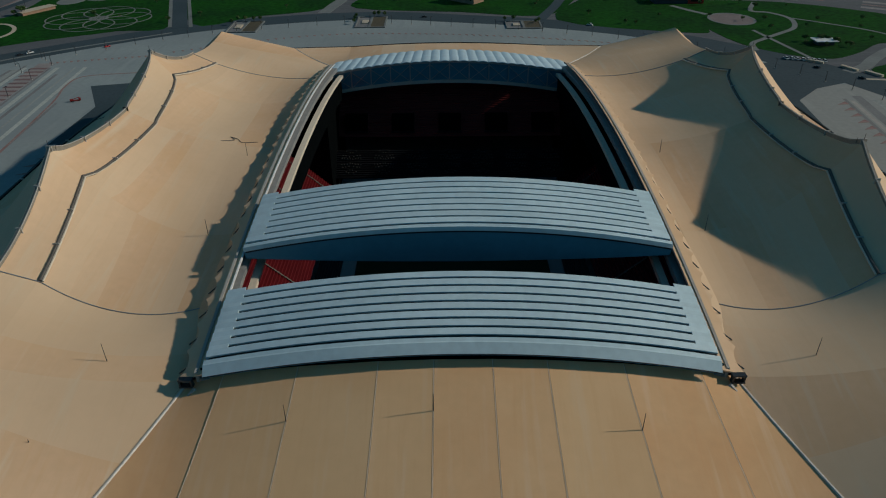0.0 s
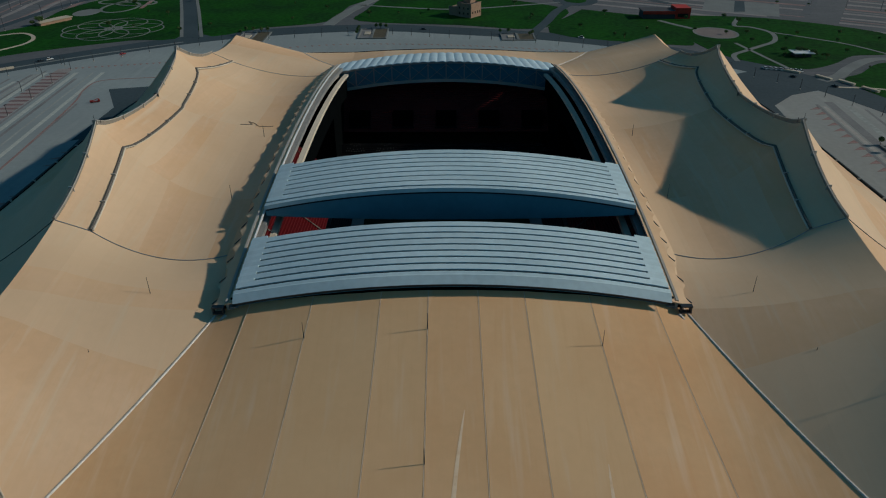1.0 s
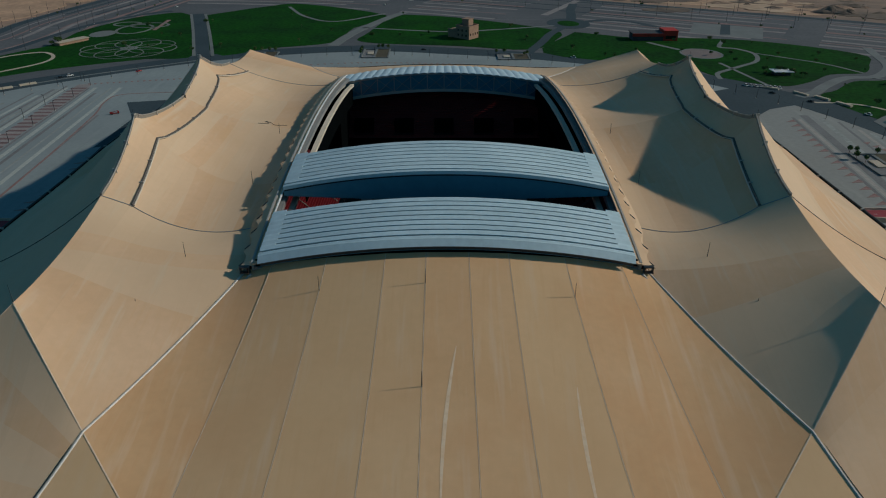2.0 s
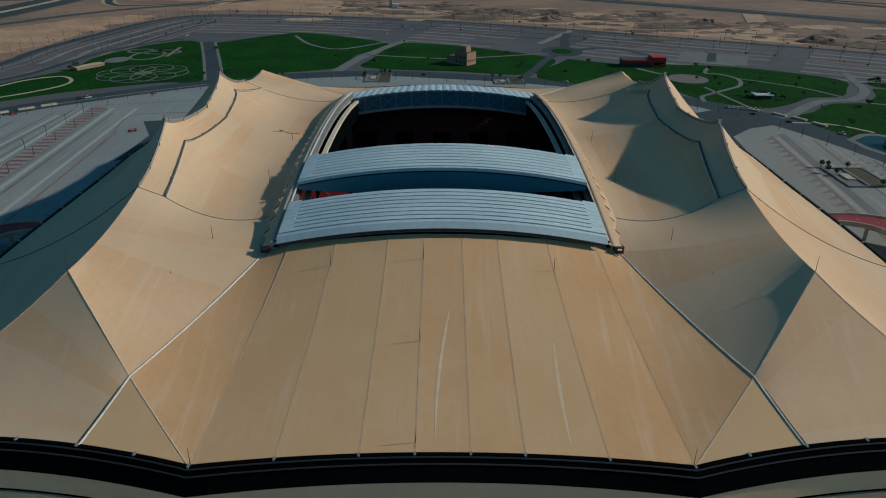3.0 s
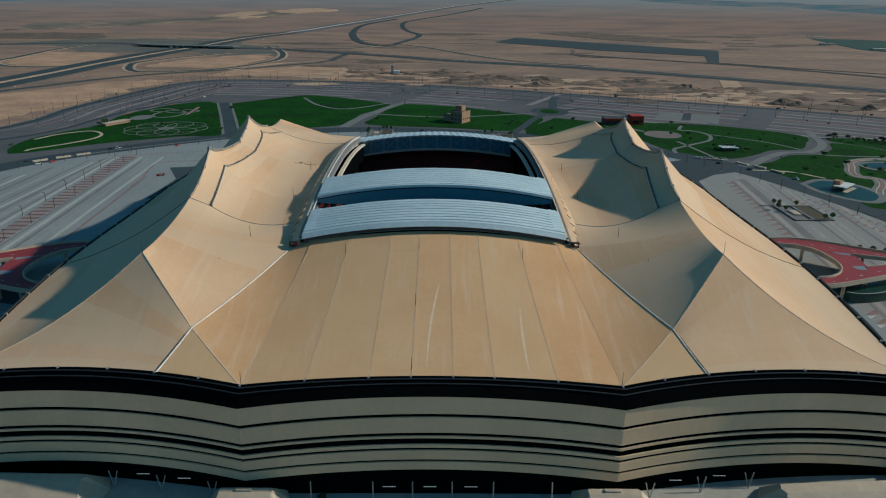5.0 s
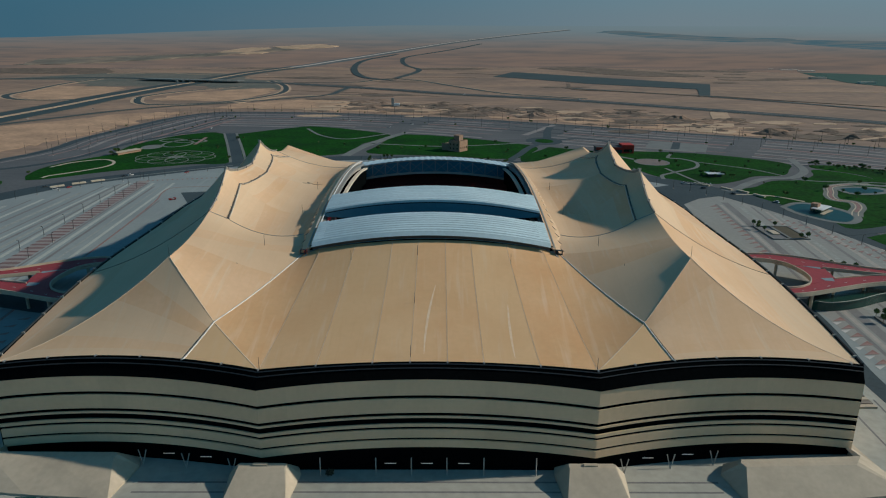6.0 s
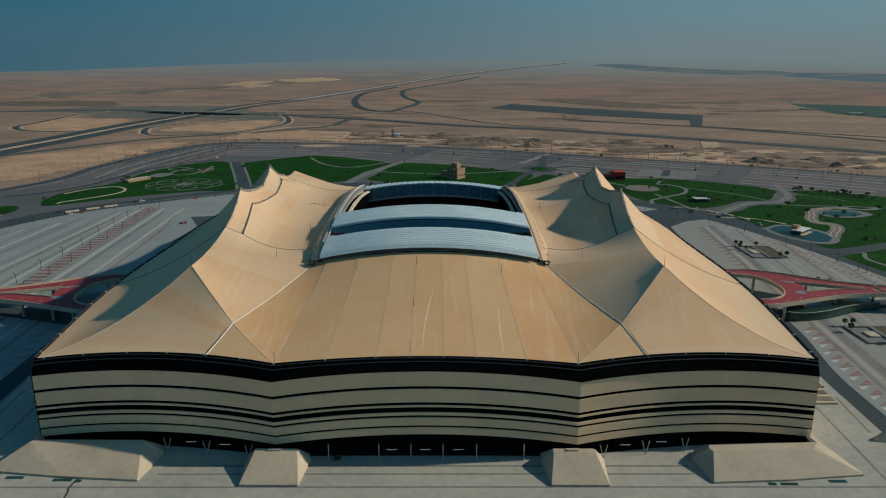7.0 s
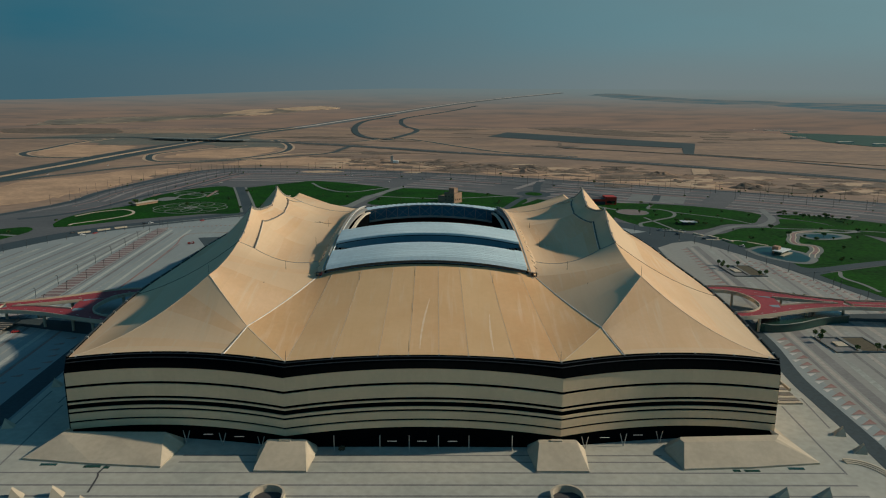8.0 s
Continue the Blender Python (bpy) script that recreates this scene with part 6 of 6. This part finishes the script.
for x, y, l in ((1316, 2510, 34), (1300, 2590, 26), (1345, 2440, 30), (1190, 2060, 24), (1215, 1840, 22), (1270, 1760, 18)):
    single("greenhouse", Shape().box(x - l, x + l, y - 9, y + 9, -0.2, 5), WHITE_FABRIC, "long low pale greenhouse beside the field", "greenhouse")
patch("scrub_patch", [(378, 2634), (544, 2720), (700, 2500), (832, 2275), (854, 2119), (608, 2190)], SCRUB, "dark scrub patch in the desert", "scrub")
for x, y, r in ((820, 1850, 26), (880, 1980, 22), (930, 2100, 34), (1010, 2260, 26), (1080, 2420, 36), (1130, 2560, 30)):
    patch("scrub_patch", [(x + 1.5 * r * math.cos(k), y + r * math.sin(k)) for k in range(6)], SCRUB, "dark scrub patch in the desert", "scrub", 0.2)
patch("scrub_patch", [(-1441, 2150), (-1115, 2168), (-1150, 2330), (-1272, 2480), (-1584, 2386)], SCRUB, "dark scrub patch in the desert", "scrub")
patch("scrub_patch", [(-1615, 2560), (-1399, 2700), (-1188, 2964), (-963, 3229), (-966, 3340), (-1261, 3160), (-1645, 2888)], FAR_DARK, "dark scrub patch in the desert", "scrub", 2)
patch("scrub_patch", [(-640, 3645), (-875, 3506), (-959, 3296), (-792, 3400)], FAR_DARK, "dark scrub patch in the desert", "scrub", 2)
patch("pale_flat", [(-1083, 3268), (-1031, 3476), (-880, 3560), (-815, 3400), (-900, 3250)], PALE_SAND, "pale bare flat in the desert", "sand", 2)
patch("pale_flat", [(-864, 3593), (-674, 3730), (-536, 3639), (-753, 3493)], PALE_SAND, "pale bare flat in the desert", "sand", 3)
RNG = random.Random(41)
for i in range(16):
    x, y = RNG.uniform(-1500, 1250), RNG.uniform(1250, 2650)
    g, ln = RNG.uniform(-0.35, 0.35) - 0.15, RNG.uniform(120, 520)
    pts = [(x + ln * k / 4 * math.cos(g) + RNG.uniform(-12, 12), y + ln * k / 4 * math.sin(g) + RNG.uniform(-16, 16)) for k in range(5)]
    far_strip("sand_track", pts, RNG.uniform(4, 10), PALE_SAND if i % 3 else SCRUB, "thin pale vehicle track in the sand" if i % 3 else "thin dark line of scrub", "track", 0.12 + 0.002 * i)
for i in range(14):
    x, y = RNG.uniform(-1500, 1250), RNG.uniform(1300, 2600)
    r = RNG.uniform(14, 60)
    patch("scrub_patch", [(x + 2.6 * r * math.cos(k), y + r * math.sin(k) * RNG.uniform(0.6, 1.3)) for k in range(6)], SCRUB, "dark scrub patch in the desert", "scrub", 0.05 + 0.002 * i)


def heap(x, y, r, h, dark):
    s = Shape()
    n, rings = 14, 4
    rg = random.Random(int(x * 7 + y))
    vs, fs = [(0, 0, h)], []
    for k in range(1, rings + 1):
        for i in range(n):
            g = 2 * math.pi * i / n
            q = r * k / rings * (1 + rg.uniform(-0.18, 0.18))
            vs.append((1.5 * q * math.cos(g), q * 0.75 * math.sin(g), -0.4 if k == rings else h * (1 - k / rings) ** 1.1 * rg.uniform(0.75, 1.2)))
    for i in range(n):
        fs.append((0, 1 + i, 1 + (i + 1) % n))
        for k in range(rings - 1):
            a, b = 1 + k * n + i, 1 + k * n + (i + 1) % n
            fs.append((a, a + n, b + n, b))
    s.add(vs, fs)
    ob = single("sand_mound", s, SPOIL if dark else SAND, "rough heap of excavated sand and rubble", "heap", smooth=False, at=pose(x, y, 0))
    tagged(ob, group="mounds on the building site")


RNG = random.Random(11)
for i in range(240):
    x = RNG.uniform(-190, 760)
    y = 1150 - 0.36 * (x + 60) - 0.0002 * x * x + RNG.gauss(0, 55)
    big = RNG.random() < 0.15
    heap(x, y, RNG.uniform(12, 22) if big else RNG.uniform(4, 13), RNG.uniform(2.5, 5) if big else RNG.uniform(0.8, 2.6), RNG.random() < 0.55)
for i in range(90):
    x = RNG.uniform(-230, 820)
    y = 1150 - 0.36 * (x + 60) - 0.0002 * x * x + RNG.gauss(0, 70)
    r = RNG.uniform(6, 26)
    patch("site_ground", [(x + 1.9 * r * math.cos(k), y + r * math.sin(k) * RNG.uniform(0.6, 1.2)) for k in range(6)],
          (PALE_SAND, SPOIL, SCRUB, PALE_SAND)[i % 4], "rough pale and dark worked ground", "ground patch", 0.10 + 0.003 * i)
for x, y, r, h in ((473, 815, 17, 9), (488, 806, 11, 6), (568, 772, 9, 7), (392, 984, 18, 7), (343, 1064, 20, 6), (8, 1180, 22, 6), (111, 1098, 24, 7), (128, 1085, 16, 5), (187, 1075, 22, 7), (60, 1110, 14, 5)):
    heap(x, y, r, h, True)
heap(167, 1003, 26, 9, False)
heap(405, 978, 15, 7, False)
# construction tower
t = thing("site_tower", (-85, 1172, 0), "grey tower of a small batching plant", "tower")
t.matrix_basis = pose(-85, 1172, 0) @ Matrix.Scale(0.6, 4)
part("shaft", Shape().box(-4, 4, -4, 4, 0, 26), FASCIA, t)
part("hopper", Shape().box(4, 22, -6, 6, 0, 10), WHITE_PAINT, t)
part("conveyor", Shape().tube((20, 0, 4), (60, 0, 1), 1.5, 1.5, 6), STEEL, t)


# ---------------------------------------------------------------- trees, planters, lamps, cars
def leaf_ball(s, c, r, count, leaf, rg, flat=0.8):
    for _ in range(count):
        d = V((rg.gauss(0, 1), rg.gauss(0, 1), rg.gauss(0, 1) * flat)).normalized() * r * rg.uniform(0.45, 1.08)
        p = V(c) + V((d.x, d.y, d.z * flat))
        q = Euler((rg.uniform(0, 6.3), rg.uniform(0, 6.3), rg.uniform(0, 6.3))).to_matrix()
        k = leaf * rg.uniform(0.6, 1.3)
        s.add([p + q @ V(v) for v in ((-k, -k * 0.6, 0), (k, -k * 0.5, 0.1 * k), (k * 0.7, k * 0.6, 0), (-k * 0.8, k * 0.5, 0.15 * k))], [(0, 1, 2, 3)])


def tree(seed, h, r, leaves, label, group, mat):
    rg = random.Random(seed)
    t = thing("tree", (0, 0, 0), label, "tree", group)
    s = Shape().tube((0, 0, -0.2), (0.1, 0, h * 0.5), 0.22, 0.15, 7)
    for i in range(5):
        g = 2 * math.pi * i / 5 + rg.uniform(-0.3, 0.3)
        s.tube((0.1, 0, h * rg.uniform(0.38, 0.5)), (r * 0.6 * math.cos(g), r * 0.6 * math.sin(g), h * rg.uniform(0.65, 0.85)), 0.1, 0.04, 5)
    part("trunk", s, BARK, t)
    s = Shape()
    for i in range(6):
        g = rg.uniform(0, 6.3)
        leaf_ball(s, (r * 0.5 * math.cos(g), r * 0.5 * math.sin(g), h * rg.uniform(0.62, 0.85)), r * rg.uniform(0.45, 0.7), leaves // 6, r * 0.16, rg)
    tagged(part("crown", s, mat, t), kind="stuff")
    return t


PROTO = [tree(1, 6.5, 2.8, 360, "small leafy green park tree", "park trees", LEAF),
         tree(2, 5.0, 2.2, 300, "small leafy green park tree", "park trees", LEAF),
         tree(3, 8.0, 3.4, 420, "broad leafy green park tree", "park trees", LEAF)]
SPOTS = []
RNG = random.Random(23)


def inside(p, pts):
    c = False
    for i in range(len(pts)):
        a, b = pts[i], pts[i - 1]
        if (a[1] > p[1]) != (b[1] > p[1]) and p[0] < (b[0] - a[0]) * (p[1] - a[1]) / (b[1] - a[1]) + a[0]:
            c = not c
    return c


for k, cnt in ((0, 9), (1, 6), (2, 8), (3, 5), (4, 15), (5, 20), (6, 22), (7, 4), (8, 3)):
    xs, ys = [p[0] for p in LAWNS[k]], [p[1] for p in LAWNS[k]]
    got = 0
    while got < cnt:
        p = (RNG.uniform(min(xs), max(xs)), RNG.uniform(min(ys), max(ys)))
        if inside(p, LAWNS[k]) and not (283 < p[0] < 345 and 320 < p[1] < 404) and not (2 < p[0] < 52 and 640 < p[1] < 690):
            SPOTS.append(p)
            got += 1
SPOTS += [(lerp(408, 470, i / 26) + RNG.uniform(-4, 4), lerp(570, 532, i / 26) + RNG.uniform(-9, 9)) for i in range(27)]
SPOTS += [(281 + RNG.uniform(-17, 17), 511 + RNG.uniform(-9, 10)) for i in range(14)] + [(-262, 742), (-258, 735), (-255, 750)]
for i, p in enumerate(SPOTS):
    m = pose(p[0], p[1], 0.1, 0, 0, RNG.uniform(0, 360))
    if i < 3:
        PROTO[i].matrix_basis = m
    else:
        copy_thing(PROTO[i % 3], m @ Matrix.Scale(RNG.uniform(0.42, 0.75), 4))


SHRUBS = [p for d in (-5, 15, 96) for p in offset_line(edge, d)[14:58]]
for i, p in enumerate(SHRUBS):
    if RNG.random() < 0.75:
        copy_thing(PROTO[i % 3], pose(p[0] + RNG.uniform(-9, 9), p[1] + RNG.uniform(-5, 5), 0.0, 0, 0, RNG.uniform(0, 360)) @ Matrix.Scale(RNG.uniform(0.25, 0.6), 4))


def planter(x0, x1, y0, y1, trees):
    """A kerbed bed with a sunken stair and small round trees."""
    cx, cy = (x0 + x1) / 2, (y0 + y1) / 2
    t = thing("planter", (cx, cy, 0), "rectangular kerbed planting bed with pale walls on the plaza", "planter", "planters on the plaza")
    a, b = (x1 - x0) / 2, (y1 - y0) / 2
    for q in ((-a, a, -b, -b + 1.2), (-a, a, b - 1.2, b), (-a, -a + 1.2, -b + 1.2, b - 1.2), (a - 1.2, a, -b + 1.2, b - 1.2), (-a * 0.1, a * 0.05, -b + 1.2, b - 1.2)):
        part("kerb", Shape().box(*q, -0.1, 0.8), PATH_M, t)
    part("bed", Shape().box(a * 0.05, a - 1.2, -b + 1.2, b - 1.2, -0.1, 0.5), DRY_LEAF, t, "dry brown planted bed")
    part("stair", Shape().box(-a + 1.2, -a * 0.1, -b + 1.2, b - 1.2, -0.1, 0.15), JOINT, t, "dark stair well")
    part("bench", Shape().box(-a * 0.6, -a * 0.2, -b * 0.3, b * 0.3, 0.1, 0.9), PALE, t, "pale bench block")
    return [(cx + dx * a, cy + dy * b) for dx, dy in trees]


POT = []
POT += planter(239, 265, 290, 324, ((-0.9, 1.1), (-0.6, 1.1), (-1.0, 0.5), (-0.8, 0.2), (0.9, -0.9), (0.5, -0.95), (0.2, 0.9)))
POT += planter(227, 256, 128, 152, ((-0.9, 1.1), (-0.6, 1.1), (-1.0, 0.4), (0.9, -0.9), (0.6, -0.9), (-0.2, -0.95)))
POT += planter(-71, -46, 570, 606, ((-1.1, 0.8), (-1.1, 0.3), (-1.1, -0.3), (0.1, 1.0), (0.4, 1.0), (0.8, 1.0)))
POT += planter(52, 81, 563, 587, ((-1.0, 1.0), (-0.5, 1.0), (0.7, 0.2), (0.9, 0.5)))
POT += planter(-173, -148, 558, 594, ((-0.8, 1.0), (-0.3, 1.0), (0.3, 0.9), (-1.0, 0.4), (0.7, 1.0)))
POT += [(240 + i * 6.5, 232 - i * 2.0) for i in range(4)]


def pot_tree():
    t = thing("clipped_tree", (0, 0, 0), "small dark clipped round-headed tree on a thin stem", "tree", "clipped plaza trees")
    part("trunk", Shape().tube((0, 0, -0.1), (0, 0, 2.8), 0.14, 0.1, 6), BARK, t)
    s = Shape()
    rg = random.Random(5)
    leaf_ball(s, (0, 0, 3.6), 1.5, 260, 0.3, rg, 0.9)
    tagged(part("crown", s, LEAF, t), kind="stuff")
    return t


pt = pot_tree()
pt.matrix_basis = pose(*POT[0], 0) @ Matrix.Scale(1.0, 4)
for p in POT[1:]:
    copy_thing(pt, pose(p[0], p[1], 0, 0, 0, RNG.uniform(0, 360)) @ Matrix.Scale(RNG.uniform(0.85, 1.1), 4))


def lamp_post(h, label, group):
    t = thing("street_lamp", (0, 0, 0), label, "lamp post", group)
    part("pole", Shape().tube((0, 0, -0.1), (0, 0, h), 0.2, 0.14, 7), STEEL, t)
    part("arm", Shape().tube((0, 0, h - 0.15), (0.7, 0, h + 0.1), 0.09, 0.07, 6), STEEL, t)
    part("lamp_head", Shape().box(0.4, 1.3, -0.25, 0.25, h + 0.05, h + 0.3), BLACK_PAINT, t)
    part("base", Shape().box(-0.4, 0.4, -0.4, 0.4, -0.1, 0.6), FASCIA, t)
    return t


LAMPS = []
ring = curve(RING, 4)
for i in range(4, len(ring) - 4, 1):
    p = ring[i]
    LAMPS.append((p.x * 0.955 - 2, p.y * 0.955, RNG.uniform(0, 360)))
for i in range(13):
    y = 80 + i * 33
    LAMPS += [(-240 - 0.0715 * (y - 50), y, 0), (-254 - 0.0715 * (y - 50), y + 15, 180)]
for i in range(8):
    LAMPS.append((right_x(296, -20 + i * 40) - 8, -20 + i * 40, 0))
lp = lamp_post(6.8, "slender dark lamp post beside paving", "lamp posts")
lp.matrix_basis = pose(LAMPS[0][0], LAMPS[0][1], 0, 0, 0, LAMPS[0][2])
for x, y, r in LAMPS[1:]:
    copy_thing(lp, pose(x, y, 0, 0, 0, r))
tall = lamp_post(13, "tall thin lamp post along the desert road", "road lamps")
far_lamps = [p for d in (2, 40, 90) for p in offset_line(edge, d)[8:52]]
tall.matrix_basis = pose(*far_lamps[0], 0)
for p in far_lamps[1:]:
    copy_thing(tall, pose(p[0], p[1], 0, 0, 0, RNG.uniform(0, 360)))


def car(label, paint, length=4.6, tall=1.5):
    t = thing("car", (0, 0, 0), label, "car", "parked cars")
    h = length / 2
    s = Shape().add([(-h, -0.9, 0.35), (h, -0.9, 0.35), (h, 0.9, 0.35), (-h, 0.9, 0.35), (-h, -0.88, 0.85), (h, -0.85, 0.75), (h, 0.85, 0.75), (-h, 0.88, 0.85),
                     (-h * 0.9, -0.85, 0.98), (h * 0.5, -0.85, 0.98), (h * 0.5, 0.85, 0.98), (-h * 0.9, 0.85, 0.98)],
                    [(0, 3, 2, 1), (0, 1, 5, 4), (1, 2, 6, 5), (2, 3, 7, 6), (3, 0, 4, 7), (4, 5, 9, 8), (5, 6, 10, 9), (6, 7, 11, 10), (7, 4, 8, 11), (8, 9, 10, 11)])
    part("body", s, paint, t)
    s = Shape().add([(-h * 0.85, -0.82, 0.97), (h * 0.42, -0.82, 0.97), (h * 0.42, 0.82, 0.97), (-h * 0.85, 0.82, 0.97),
                     (-h * 0.65, -0.68, tall), (h * 0.1, -0.68, tall), (h * 0.1, 0.68, tall), (-h * 0.65, 0.68, tall)],
                    [(0, 1, 5, 4), (1, 2, 6, 5), (2, 3, 7, 6), (3, 0, 4, 7), (4, 5, 6, 7)])
    part("cabin", s, CAR_GLASS, t, "dark car windows")
    part("roof", Shape().box(-h * 0.63, h * 0.08, -0.66, 0.66, tall - 0.02, tall + 0.04), paint, t)
    for x in (-h * 0.62, h * 0.62):
        for y in (-0.85, 0.85):
            part("wheel", Shape().tube((x, y - 0.1, 0.33), (x, y + 0.1, 0.33), 0.33, 0.33, 10), RUBBER, t)
    return t


def spread(base, rows):
    base.matrix_basis = pose(rows[0][0], rows[0][1], 0.12, 0, 0, rows[0][2])
    for x, y, r in rows[1:]:
        copy_thing(base, pose(x, y, 0.12, 0, 0, r))


spread(car("white parked car with dark windows", WHITE_PAINT, 5.0, 1.8), [(238 + i * 3.3, 476 - i * 1.0, 100) for i in range(8)] +
       [(-340, 440, 40), (-300, 505, 45), (120, 572, 150), (292, 400, 115), (-330, 850, 60), (-140, 950, 10), (-70, 870, 80), (-630, 1300, 92), (-622, 1100, 92), (-655, 950, 95),
        (300, 1322, -30), (60, 1440, -30), (-560, 2150, 60), (-38, 905, 20)])
spread(car("dark parked car on grey paving", BLACK_PAINT), [(-305, 500, 40), (262, 470, 80), (-355, 450, 60), (268, 432, 110), (250, 455, 110), (-15, 604, 5)])
spread(car("bright red parked car on grey paving", RED_PAINT), [(-332, 448, 60), (-238, 157, 20), (-250, 520, 50)])


TRUCK_RED = material("dull_red_paint", (0.26, 0.03, 0.025), 0.5, 0.4, 0.4, 0.1, 2.0)


def truck():
    t = thing("crane_truck", (-221, 402, 0.1), "red mobile crane truck on the asphalt yard", "truck")
    t.matrix_basis = pose(-221, 402, 0.1, 0, 0, 25) @ Matrix.Scale(0.5, 4)
    part("chassis", Shape().box(-6, 6, -1.3, 1.3, 0.8, 1.6), TRUCK_RED, t)
    part("cab", Shape().box(3.6, 6, -1.3, 1.3, 1.6, 3.6), TRUCK_RED, t)
    part("boom", Shape().tube((-4, 0, 2.2), (5, 0, 4.5), 0.5, 0.3, 8), TRUCK_RED, t)
    part("counterweight", Shape().box(-6, -2, -1.2, 1.2, 1.6, 3.2), TRUCK_RED, t)
    part("outrigger", Shape().box(-3, -2.4, -4, 4, 0.2, 0.7), STEEL, t)
    for x in (-4.5, -2.8, 2.8, 4.6):
        for y in (-1.25, 1.25):
            part("wheel", Shape().tube((x, y - 0.2, 0.6), (x, y + 0.2, 0.6), 0.6, 0.6, 10), RUBBER, t)


truck()
for x, y, r in ((270, 452, -62), (280, 440, -62), (288, 424, -64), (254, 468, -40), (-320, 478, 42), (-332, 466, 42), (-345, 452, 46)):
    single("barrier_wall", Shape().box(-6, 6, -1.2, 1.2, -0.05, 1.3), PALE, "low pale concrete barrier block beside the road", "barrier", at=pose(x, y, 0.1, 0, 0, r))

# Flat dark strip for a crack-like cable line, not a drain.
strip("forecourt_line", [(-116.1, 9.6), (-116.8, 4), (-115.8, 1), (-114.4, -9)], 0.7, DARK_ROOF, "crooked thin dark line across the forecourt", "drain", 0.05, 0.1)
s = Shape()
leaf_ball(s, (-29.3, 21.0, 0.9), 1.4, 90, 0.4, random.Random(3), 0.6)
tagged(single("dry_bush", s, DRY_LEAF, "small dry brown bush on the concrete", "bush"))

court = thing("stair_court", (171, 76, 0), "stepped tan concrete stair court beside the wall", "stair")
for x0, x1, y0, y1, z in ((-7, 4, -13, -12, 0.9), (-7, 7, 19, 20, 1.4), (-7, -6, -12, 19, 1.1), (5, 6, 2, 19, 1.3)):
    part("kerb", Shape().box(x0, x1, y0, y1, -0.1, z), PALE, court)
for k in range(9):
    part("step", Shape().box(-6, 4.6 - k * 0.3, -12 + k * 2.4, -12 + (k + 1) * 2.4, -0.1, 0.15 + k * 0.28), STEP_STONE if k % 2 else PALE, court)
part("planted_bed", Shape().box(-5.4, 1.2, 10, 18.4, 2.2, 2.9), DRY_LEAF, court, "dry brown planted bed")
